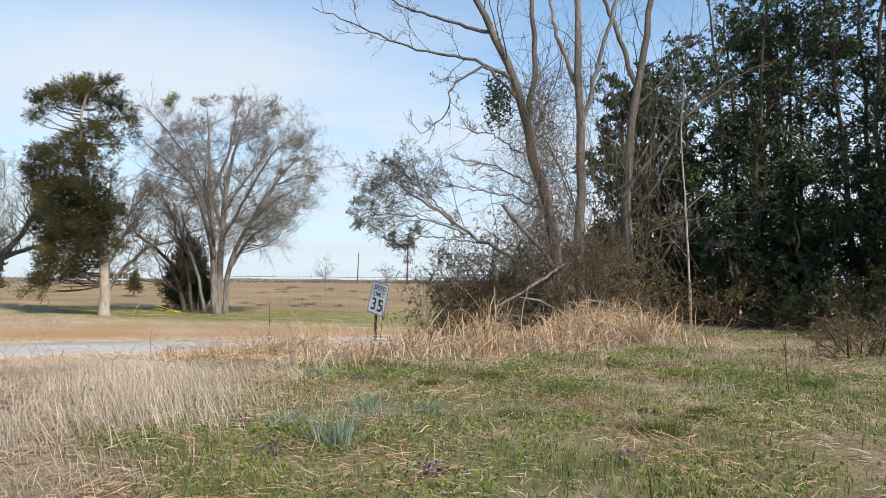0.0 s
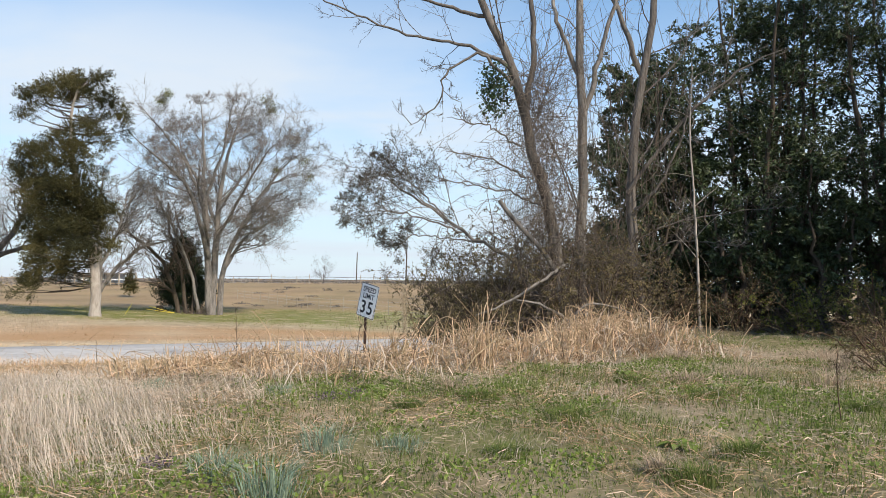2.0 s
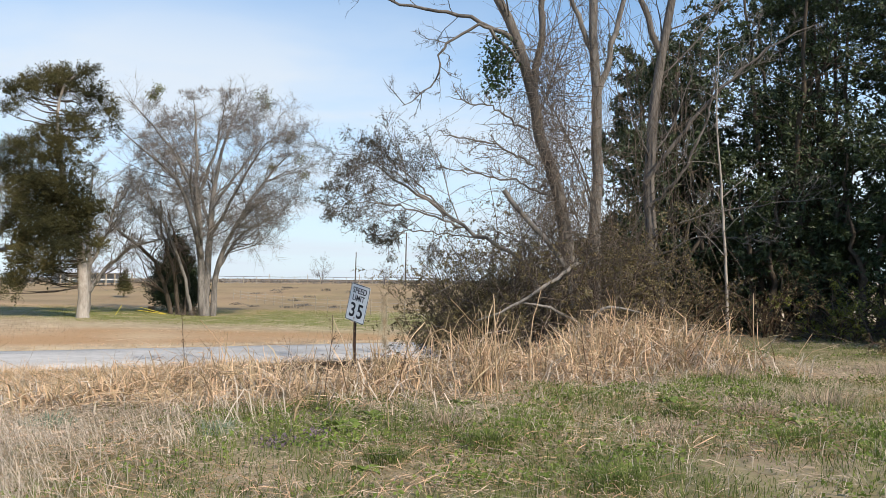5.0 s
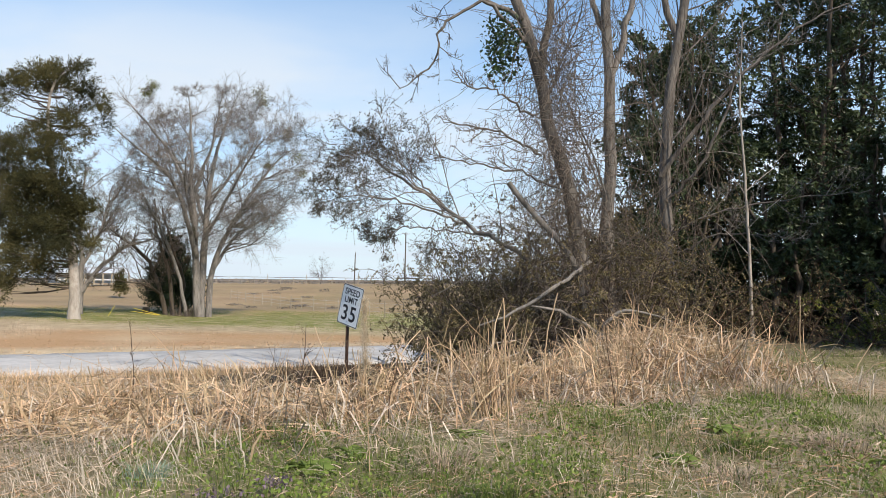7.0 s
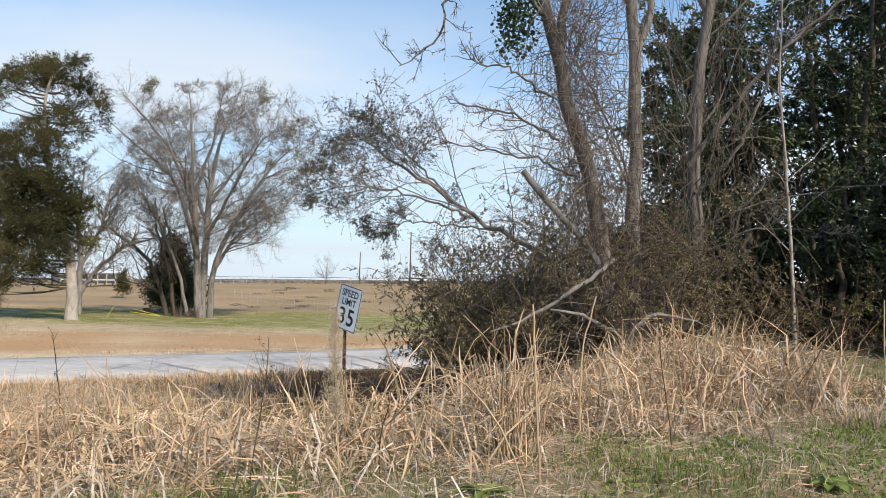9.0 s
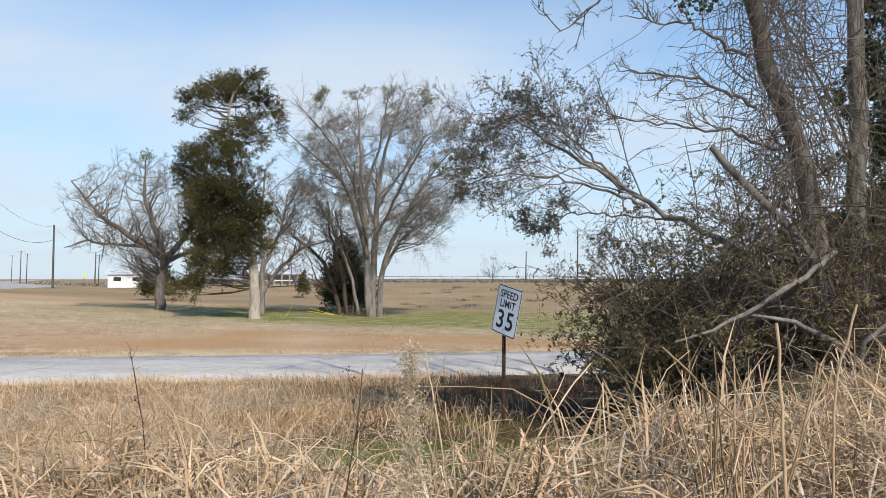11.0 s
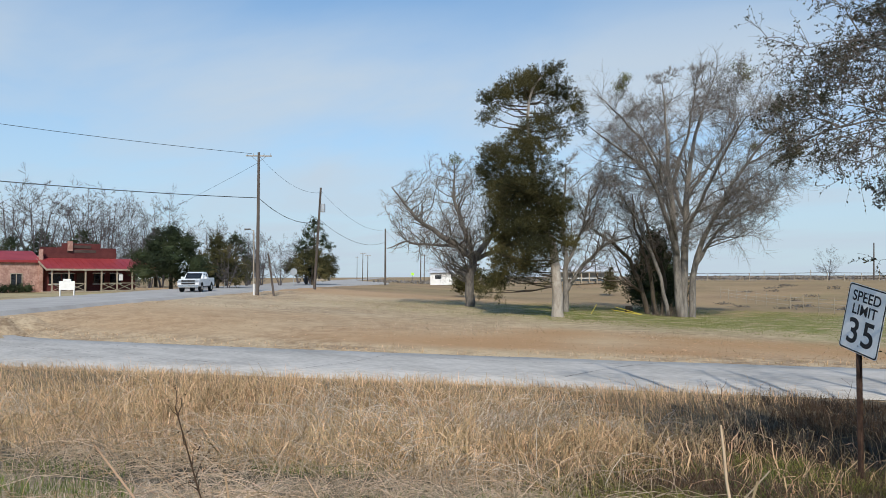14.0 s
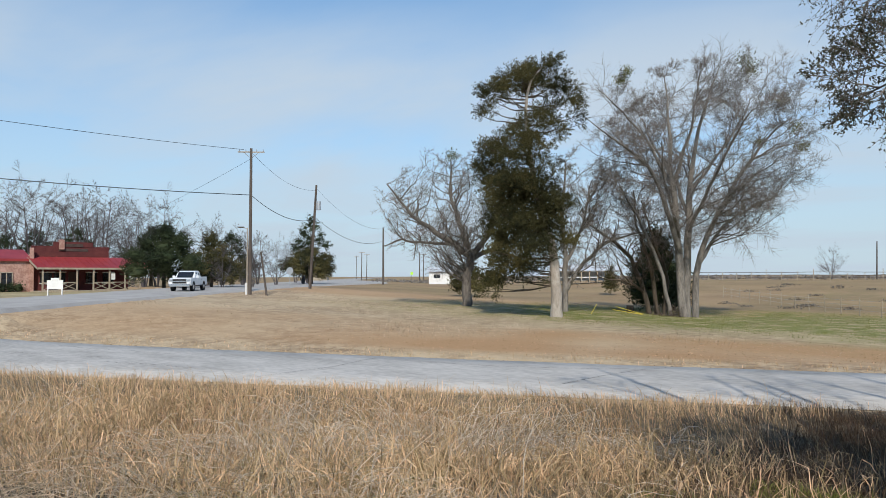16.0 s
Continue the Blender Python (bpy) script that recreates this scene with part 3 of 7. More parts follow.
def ellipsoid(c, r, wob=0.12, seed=0):
    """A test for places inside a lumpy crown."""
    c, r = np.array(c), np.array(r)

    def inside(p):
        q = (p - c) / r
        lump = 1 + wob * (value_noise(q[:, 0] * 4 + q[:, 2] * 3, q[:, 1] * 4, 1.0, seed) - 0.5) * 2
        return (q ** 2).sum(1) < lump
    return inside


def limb_paths(lists, n, jitter=0.03):
    q = np.stack([resample(p, n, jitter) for p in lists])
    return q[:, :, :3], q[:, :, 3]


def crown_limbs(P, R, n, inside, centre, radius, crook=0.12, thin=0.5, start=0.12, arch=-0.10, steep=0.75):
    """Limbs that leave the stems and curve out to places spread evenly through the crown."""
    c, r = np.array(centre), np.array(radius)
    goal = unit(RNG.normal(0, 1, (n * 3, 3))) * RNG.uniform(0.35, 1.0, (n * 3, 1)) ** 0.5
    goal = goal * r + c
    goal = goal[inside(goal)][:n]
    pts, rad = P.reshape(-1, 3), R.reshape(-1)
    low = start * (c[2] + r[2])
    out, rr = [], []
    for g in goal:
        flat = np.hypot(pts[:, 0] - g[0], pts[:, 1] - g[1])
        cost = np.abs((g[2] - pts[:, 2]) - steep * flat) + 0.55 * flat + 3 * (pts[:, 2] < low)
        k = int(np.argmin(cost + RNG.uniform(0, 0.8, len(cost))))
        p0, d = pts[k], g - pts[k]
        ctrl = p0 + d * 0.5 + np.array([-d[0] * 1.8 * arch, -d[1] * 1.8 * arch, arch * np.hypot(d[0], d[1])])
        u = np.linspace(0, 1, 9)[:, None]
        q = (1 - u) ** 2 * p0 + 2 * u * (1 - u) * ctrl + u * u * g
        ln = np.linalg.norm(d)
        q[1:-1] += np.cumsum(RNG.normal(0, crook * ln / 9, (7, 3)), 0) * np.sin(np.pi * u[1:-1])
        out.append(q)
        rr.append(min(rad[k] * 0.7, (0.019 if arch > 0 else 0.012) * ln + 0.018) * thin * 2 * np.linspace(1, 0.16, 9))
    return np.array(out), np.array(rr)


def bare_tree(name, base, stems, crown, label, trunk_mat, twig_mat=None, limbs=70, per=(9, 8), rmin=(0.012, 0.008), sides=9, balls=(), joined=False,
              crook=0.12, jitter=0.05, reach=(0.34, 0.5), seed=0, category="tree", start=0.12, arch=-0.10, steep=0.75, thin=0.38):
    """A leafless tree: given stems, limbs that fill the crown (centre, radii), then branches and twigs."""
    t = thing(name, pose(*base), label, category)
    inside = ellipsoid(*crown, 0.14, seed)
    P, R = limb_paths(stems, 12, jitter)
    limbs_apart(P, R, sides, trunk_mat, t, "stem" if len(P) > 1 else "trunk")
    twig_mat = twig_mat or TWIG
    a, b = crown_limbs(P, R, limbs, inside, crown[0], crown[1], crook, thin, start, arch, steep)
    if joined:
        wood("limb_mass", [tubes(a, b, 4)], trunk_mat, t, many=True)
    else:
        limbs_apart(a, b, 5, trunk_mat, t)
    a, b = np.concatenate([a, P[:, ::11 // 8 + 0][:, -9:]]), np.concatenate([b, R[:, -9:]])
    big = None
    for i, k in enumerate(per):
        s = sprout(a, b, k, 0.2, (30, 75), reach[i], 0.5, None, 0.15, rmin[i])
        ln = np.clip(s[2], 0.25, 2.6)
        a, b = shoots(s[0], s[1], ln, s[3], (4, 1)[i], 0.24, 0.03 if arch < 0 else -0.03, 0.3)
        wood(("branch_mass", "twig_mass")[i], [tubes(a, b, 3)], twig_mat, t, many=True)
        if i == 0:
            big = a
    for x, y, z, r in balls:
        near = big.reshape(-1, 3)
        near = near[np.argmin(((near - np.array([x, y, z])) ** 2).sum(1))]
        n = 300
        d = RNG.normal(0, 0.62, (n, 3)) * np.array([1.0, 1.0, 0.9]) * r
        v, f = leaves(d + near, 0.13, 1.6)
        tagged(put("mistletoe", mesh_of("mistletoe", v, None, f), MISTLETOE, t, "round yellow-green mistletoe clump"), kind="stuff")
    return t


def fan(n, height, spread, r, lean=(0, 0), base_spread=0.35, power=1.6, seed=0):
    """Stems that rise from one stool and open like a fan, local to the base."""
    g = np.random.default_rng(seed)
    out = []
    for i in range(n):
        a = 2 * np.pi * (i + g.uniform(-0.3, 0.3)) / n
        far = spread * g.uniform(0.2, 1.0)
        h = height * math.sqrt(1 - (0.8 * far / spread) ** 2) * g.uniform(0.88, 1.0)
        rr = r * g.uniform(0.65, 1.1)
        pts = []
        for u in (0, 0.15, 0.35, 0.6, 1.0):
            k = base_spread + far * u ** power
            pts.append((k * math.cos(a) + lean[0] * u, k * math.sin(a) + lean[1] * u, h * u - 0.15, rr * (1 - 0.85 * u) + 0.015 + (0.08 * r if u == 0 else 0)))
        out.append(pts)
    return out


# the large grey many-stemmed tree across the lane; its stems are laid out across and along the view from the lane
ACROSS, ALONG = np.array([0.789, 0.614, 0.0]), np.array([-0.614, 0.789, 0.0])


def laid(stems):
    """Stems given as (across, along, height, radius) turned into plan coordinates."""
    out = []
    for st in stems:
        out.append([tuple(ACROSS[:2] * p[0] + ALONG[:2] * p[1]) + (p[2], p[3]) for p in st])
    return out


ELM = (-18.8, 60.2, -0.9)
elm_stems = laid([
    [(-0.15, 0.0, -0.15, 0.34), (-0.5, 0.1, 5.0, 0.26), (-0.65, 0.1, 8.7, 0.2), (-1.1, -0.3, 12.2, 0.13), (-1.0, -0.2, 14.8, 0.08), (-1.3, 0.0, 17.2, 0.03)],
    [(0.15, 0.3, -0.15, 0.32), (0.35, 0.6, 5.0, 0.27), (0.6, 0.8, 9.0, 0.21), (1.1, 1.0, 12.2, 0.15), (1.9, 1.2, 15.0, 0.09), (3.3, 1.5, 18.4, 0.03)],
    [(-0.35, -0.1, 4.6, 0.2), (-1.4, -0.7, 7.3, 0.17), (-2.3, -1.2, 10.1, 0.14), (-4.0, -1.7, 11.6, 0.1), (-5.9, -2.2, 12.4, 0.06), (-7.4, -2.6, 13.6, 0.02)],
    [(-0.6, 0.1, 8.6, 0.16), (-1.6, 0.7, 11.6, 0.12), (-3.1, 1.3, 14.0, 0.08), (-4.7, 1.8, 15.9, 0.05), (-5.7, 2.2, 17.0, 0.02)],
    [(0.75, 0.3, -0.15, 0.26), (0.85, 0.4, 3.2, 0.22), (1.35, 0.3, 5.6, 0.19), (2.9, -0.1, 8.0, 0.15), (4.3, -0.4, 10.6, 0.11), (5.7, -0.6, 13.0, 0.07), (7.6, -1.0, 14.2, 0.02)],
    [(1.0, 0.4, 3.6, 0.15), (2.8, 1.2, 6.2, 0.12), (4.7, 1.9, 7.4, 0.09), (6.8, 2.4, 8.6, 0.05), (8.4, 2.8, 8.9, 0.02)],
    [(0.6, 0.8, 9.0, 0.15), (2.4, 2.0, 10.7, 0.12), (3.8, 2.8, 12.4, 0.09), (5.6, 3.6, 14.5, 0.05), (6.2, 4.0, 16.2, 0.02)],
    [(-0.7, 0.1, 9.6, 0.13), (0.0, -0.9, 12.3, 0.1), (0.5, -1.4, 15.4, 0.06), (0.7, -1.8, 17.8, 0.02)],
    [(0.5, 0.7, 7.2, 0.16), (0.2, 2.6, 10.2, 0.12), (-1.0, 4.2, 13.2, 0.08), (-1.6, 5.6, 15.6, 0.03)],
    [(0.3, 0.2, 6.2, 0.14), (1.2, -2.0, 9.0, 0.11), (1.6, -4.2, 11.6, 0.08), (2.4, -6.0, 13.4, 0.03)],
    [(-0.4, 0.0, 5.6, 0.12), (-1.6, -2.0, 8.0, 0.1), (-2.8, -4.2, 9.8, 0.07), (-3.4, -6.0, 11.4, 0.03)],
    [(-1.0, 0.3, -0.15, 0.15), (-1.5, 0.3, 3.2, 0.13), (-2.7, 0.4, 6.0, 0.11), (-3.6, 0.5, 7.8, 0.08), (-4.6, 0.6, 9.8, 0.03)]])
bare_tree("bare_tree", ELM, elm_stems, ((0.8, 0.6, 12.0), (8.6, 7.6, 7.2)), "large leafless grey many-stemmed tree on green turf", GREY_BARK, TWIG, limbs=290,
          per=(11, 12), rmin=(0.013, 0.0085), seed=21, start=0.24, arch=-0.02, steep=0.42, crook=0.3, thin=0.3, reach=(0.5, 0.62),
          balls=((3.4, 2.0, 18.9, 0.55), (4.0, 2.6, 17.6, 0.5), (6.0, 4.5, 15.2, 0.5), (-2.8, -2.2, 18.2, 0.35), (-3.4, -2.6, 17.0, 0.35), (6.5, 4.8, 12.6, 0.4), (4.2, 3.2, 12.2, 0.3), (6.9, 5.2, 13.6, 0.5)))

# the crooked darker tree beside it
bare_tree("bare_tree", (-22.0, 61.4, -0.75),
          [[(0.0, 0, -0.2, 0.2), (-0.5, -0.3, 2.5, 0.17), (-1.4, -1.0, 4.8, 0.14), (-3.2, -2.3, 6.2, 0.08), (-4.2, -3.1, 7.5, 0.04)],
           [(0.5, 0.2, -0.2, 0.18), (0.3, 0.1, 3, 0.15), (-0.6, -0.4, 6, 0.1), (-0.9, -0.5, 9.2, 0.04)],
           [(0.9, 0.6, -0.2, 0.16), (1.2, 0.9, 3, 0.13), (0.3, 0.2, 5.2, 0.1), (-0.4, -0.2, 8.4, 0.04)]],
          ((-1.4, -1.0, 6.6), (4.6, 4.6, 4.2)), "leafless crooked tree with dark twisting stems", DARK_BARK, TWIG_DARK, limbs=50, per=(9, 7), crook=0.3, seed=22)

# a pale leafless tree behind the cedar
bare_tree("bare_tree", (-26.4, 56.4, -0.5),
          [[(0, 0, -0.2, 0.24), (0.1, 0.1, 3, 0.2), (-0.2, -0.1, 7, 0.12), (0.1, 0.1, 11, 0.04)],
           [(0.1, 0.1, 1.5, 0.18), (1.0, 0.7, 3.3, 0.15), (2.4, 1.7, 5.0, 0.11), (4.1, 3.0, 5.6, 0.05)],
           [(0, 0, 3, 0.15), (1.0, 0.8, 6, 0.1), (1.6, 1.3, 9.5, 0.04)]],
          ((0.8, 0.6, 7.6), (4.4, 4.4, 5.0)), "pale leafless tree behind a tall cedar", GREY_BARK, TWIG, limbs=85, per=(10, 9), crook=0.24, seed=23)

# the low spreading tree with a heavy crooked trunk
bare_tree("bare_tree", (-34.6, 55.4, -0.2),
          [[(0, 0, -0.2, 0.42), (0.1, 0, 2.2, 0.36), (0.3, 0.2, 4.0, 0.34)],
           [(0.3, 0.2, 3.8, 0.3), (-0.9, -0.9, 5.0, 0.24), (-2.0, -1.8, 5.7, 0.2), (-3.4, -2.9, 7.2, 0.12), (-4.9, -4.0, 9.6, 0.04)],
           [(0.3, 0.2, 3.8, 0.26), (-0.2, -0.3, 6.2, 0.2), (-1.0, -0.8, 8.6, 0.12), (-0.9, -0.8, 11.6, 0.04)],
           [(-0.6, -0.7, 4.7, 0.14), (-2.4, -2.0, 4.9, 0.1), (-4.2, -3.4, 5.2, 0.08), (-5.2, -4.2, 4.6, 0.03)],
           [(0.3, 0.2, 3.8, 0.26), (1.6, 1.3, 5.8, 0.2), (2.4, 1.8, 8.5, 0.1), (2.8, 2.0, 11.5, 0.04)],
           [(0.3, 0.2, 3.6, 0.2), (2.2, 1.6, 4.6, 0.15), (4.2, 3.1, 5.6, 0.08)]],
          ((-0.9, -0.7, 8.2), (6.2, 6.2, 4.6)), "leafless spreading tree with a thick dark crooked trunk", BROWN_BARK, TWIG, limbs=130, per=(10, 9), crook=0.34, seed=24, balls=((-0.9, -0.7, 12.9, 0.42),))


def lump_core(c, r, rings=6, sides=9):
    """The dense inside of a clump: a small uneven closed lump."""
    th = np.linspace(0, np.pi, rings + 1)[:, None]
    ph = (np.arange(sides) * 2 * np.pi / sides)[None]
    d = np.stack([np.sin(th) * np.cos(ph), np.sin(th) * np.sin(ph), np.cos(th) + 0 * ph], -1)
    v = d * RNG.uniform(0.6, 1.15, (rings + 1, sides, 1)) * np.array(r) + np.array(c)
    i, j = np.meshgrid(np.arange(rings), np.arange(sides), indexing="ij")
    a, b = (i * sides + j).ravel(), (i * sides + (j + 1) % sides).ravel()
    return v.reshape(-1, 3), np.concatenate([np.stack([a, a + sides, b], 1), np.stack([b, a + sides, b + sides], 1)])


def plumes(parent, masses, material, each=150, length=0.55, leaf=0.085, up=0.35, axis=(0, 0), thin=0.11, name="foliage", core=0.0, shoots_of=15):
    """Evergreen foliage: each mass (x, y, z, rx, rz, density) is filled with many small feathery shoots that point outwards and up."""
    for x, y, z, rx, rz, dens in masses:
        n = max(12, int(each * dens * rx * (rx + rz) * 0.5))
        d = unit(RNG.normal(0, 1, (n, 3))) * RNG.uniform(0.02, 1, (n, 1)) ** 0.45
        lump = 0.65 + 0.7 * value_noise(d[:, 0] * 4 + 3 * x, d[:, 1] * 4 + d[:, 2] * 5 + 3 * z, 1.0, 31)[:, None]
        p = d * lump * np.array([rx, rx, rz]) + np.array([x, y, z])
        out = unit(p - np.array([axis[0], axis[1], z]) + 1e-3) * 0.6 + unit(d) * 0.7 + np.array([0, 0, up]) + RNG.normal(0, 0.3, (n, 3))
        out = unit(out)
        k = shoots_of
        ln = (length * RNG.uniform(0.5, 1.2, n))[:, None, None]
        u = RNG.uniform(0, 1, (n, k, 1))
        q = p[:, None] + out[:, None] * u * ln + RNG.normal(0, thin, (n, k, 3)) * (1.1 - u)
        way = np.repeat(out, k, 0) + RNG.normal(0, 0.45, (n * k, 3))
        v, f = leaves(q.reshape(-1, 3), leaf, 2.2, 0.0, way=way)
        if core and dens > 0.95:
            cv, cf = lump_core((x, y, z), (rx * core, rx * core, rz * core))
            v, f = np.concatenate([v, cv]), np.concatenate([f, cf + len(v)])
        put(name, mesh_of(name, v, None, f), material, parent)


# the tall ragged cedar with a pale trunk; its foliage hangs to one side
CEDAR = (-23.0, 49.0, -0.75)
cedar = thing("cedar_tree", pose(*CEDAR), "tall ragged cedar with dark olive foliage and pale bare trunk", "tree")
cedar_line = [(0, 0, -0.2, 0.46), (0, 0, 0.6, 0.36), (-0.1, 0, 3.9, 0.29), (-0.9, 0.1, 6.8, 0.23), (-1.5, 0.1, 9.6, 0.17), (-1.9, 0, 13.1, 0.1), (-1.6, -0.1, 15.5, 0.06), (-0.4, 0, 16.3, 0.02)]
P, R = limb_paths(laid([cedar_line]), 20, 0.03)
wood("trunk", [tubes(P, R, 12)], PALE_BARK, cedar)
TRUNK_H, TRUNK_S = [p[2] for p in cedar_line], [p[0] for p in cedar_line]
masses = []
for across, h, along, rx, rz, dens in (
        (-0.3, 16.1, 0, 0.56, 0.22, 0.98), (-1.2, 15.9, 0.3, 0.63, 0.25, 0.98), (-2.2, 15.5, -0.3, 0.85, 0.38, 0.98), (-3.3, 15, 0.2, 0.81, 0.36, 0.98), (-4.3, 14.4, 0, 0.54, 0.24, 0.98),
        (-4.1, 13.3, 0.2, 0.5, 0.26, 0.85), (-3, 14.1, -0.5, 0.72, 0.3, 0.29), (-1.6, 14.8, 0.4, 0.9, 0.42, 0.98), (-0.1, 14.7, -0.2, 0.72, 0.36, 0.98), (0.7, 14.6, 0.2, 0.45, 0.4, 0.98), (1.2, 13.8, 0, 0.41, 0.55, 0.98),
        (1.55, 12.9, 0.1, 0.25, 0.45, 0.85), (-0.5, 13.5, 0.5, 0.63, 0.22, 0.85), (-1.1, 12.5, -0.4, 1.12, 0.5, 0.85), (0.1, 12.1, 0.3, 0.63, 0.42, 0.85), (-2.4, 11.8, 0.4, 0.68, 0.5, 0.85), (-4.2, 10.7, -0.2, 0.68, 0.5, 0.85),
        (-4.7, 9.6, 0.2, 0.36, 0.6, 0.85), (-3.4, 11, 0.3, 0.81, 0.5, 0.85), (-3, 10, -0.6, 1.08, 0.7, 0.85), (-0.9, 10.9, -0.5, 0.81, 0.4, 0.29), (-1.6, 11.4, 0.2, 0.72, 0.5, 0.85), (-0.5, 10, 0.6, 0.72, 0.5, 0.33),
        (-3.1, 8.6, 0.3, 1.4, 0.85, 0.9), (-2, 8.4, -0.7, 1.4, 0.85, 0.9), (-3.7, 7.6, 0, 0.8, 0.7, 0.9), (-2.6, 7.2, 0.8, 1.5, 0.85, 0.9), (-1.2, 7.4, -0.4, 1.1, 0.85, 0.9), (-0.6, 8.2, 0.3, 0.6, 0.7, 0.54),
        (-2.1, 6, -0.3, 1.7, 1, 1), (-3.3, 5.4, 0.5, 0.85, 1, 1), (-1, 5.6, 0.2, 0.85, 1, 1), (-2.4, 4.2, 0.4, 1.5, 0.9, 0.9), (-3.5, 4, -0.2, 0.65, 0.85, 0.9), (-1.2, 4.2, -0.3, 0.75, 0.85, 0.9),
        (-0.5, 6.8, -0.9, 0.8, 0.8, 1), (-0.9, 8.2, -1, 0.9, 0.8, 0.9), (-1.3, 9.6, -0.9, 0.81, 0.7, 0.85), (-1.7, 11, -0.8, 0.81, 0.6, 0.85), (-0.35, 5.2, -0.8, 0.6, 0.7, 0.9),
        (-2, 3.1, 0, 0.9, 0.5, 0.7), (-3.7, 2.9, 0.3, 0.5, 0.7, 0.6), (-3.9, 2, 0.1, 0.6, 0.65, 0.35)):
    c = ACROSS * across + ALONG * along
    rz = rz * (0.85 if 4.5 < h < 11.5 else 1.2)
    masses.append((c[0], c[1], h, rx, rz, dens))
    for _ in range(3):
        e = np.clip(RNG.normal(0, 0.95, 3), -1.35, 1.35) * np.array([rx, rx, rz * 1.2])
        k = RNG.uniform(0.25, 0.5)
        masses.append((c[0] + e[0], c[1] + e[1], h + e[2], rx * k, max(rz * k, 0.12), dens))
plumes(cedar, masses, CEDAR_LEAF, 340, 0.58, 0.1, 0.3, axis=tuple(ACROSS[:2] * -1.2), thin=0.09, core=0.5, shoots_of=19)
for x, y, h, rx, rz, dens in masses[::2]:
    foot = max(h - 0.5 - 0.25 * RNG.uniform(), 2.2)
    c = ACROSS * np.interp(foot, TRUNK_H, TRUNK_S)
    u = np.linspace(0, 1, 7)[:, None]
    q = np.array([c[0], c[1], foot]) * (1 - u) + np.array([x, y, h]) * u + np.array([0, 0, -0.18]) * np.sin(np.pi * u) + RNG.normal(0, 0.05, (7, 3)) * np.sin(np.pi * u)
    limbs_apart(q[None], np.linspace(0.06, 0.015, 7)[None], 5, DARK_BARK, cedar)

# a juniper thicket behind the many-stemmed tree, and a small cone-shaped one in the pasture
jun = thing("juniper_bush", pose(-24.0, 68.0, -0.9) @ Matrix.Diagonal((1.15, 1.15, 1.2, 1)), "dark green rounded juniper bush", "bush")
masses = []
for k in range(26):
    u = (k + 0.5) / 26
    a = k * 2.4
    r = 2.3 * (1 - u) ** 0.7
    masses.append((r * RNG.uniform(0.4, 1.0) * math.cos(a), 0.8 * r * math.sin(a), 0.5 + 4.9 * u, 0.95 - 0.5 * u, 0.85 - 0.3 * u, 1.0))
plumes(jun, masses, JUNIPER_LEAF, 190, 0.6, 0.13, 0.5, thin=0.12, core=0.7)
jun2 = thing("juniper_bush", pose(-41.9, 97.8, 0.1), "small upright green juniper in the pasture", "bush")
plumes(jun2, [(0, 0, 0.5 + 0.32 * k, 0.95 - 0.1 * k, 0.5, 1.0) for k in range(8)], CEDAR_LEAF, 120, 0.45, 0.16, 0.5, core=0.7)


# ---- the thicket on the knoll ----
def near_tree(name, base, stems, label, bark, sprouts, category="tree", twig=TWIG_DARK, thick=0.68, jitter=0.02):
    """A close tree: stems, then given orders of side shoots (per, lo, angle, ratio, thin, points, wander, lift, rmin)."""
    t = thing(name, pose(*base), label, category)
    b = np.array(base)
    P, R = limb_paths([[(x - b[0], y - b[1], z - b[2], r * thick) for x, y, z, r in s] for s in stems], 22, jitter)
    limbs_apart(P[:1], R[:1], 10, bark, t, "trunk")
    limbs_apart(P[1:], R[1:], 8, bark, t, "bough")
    a, c, out = P, R, []
    for per, lo, ang, ratio, thin, n, wander, lift, rmin in sprouts:
        s = sprout(a, c, per, lo, ang, ratio, thin, None, 0.1, rmin)
        a, c = shoots(*s[:3], s[3], n, wander, lift)
        out.append((a, c))
    for i, o in enumerate(out):
        if i == 0:
            limbs_apart(*o, 5, bark, t)
        else:
            wood(("limb_mass", "branch_mass", "twig_mass")[i], [tubes(*o, (6, 4, 3)[i])], twig, t, many=True)
    return t, out


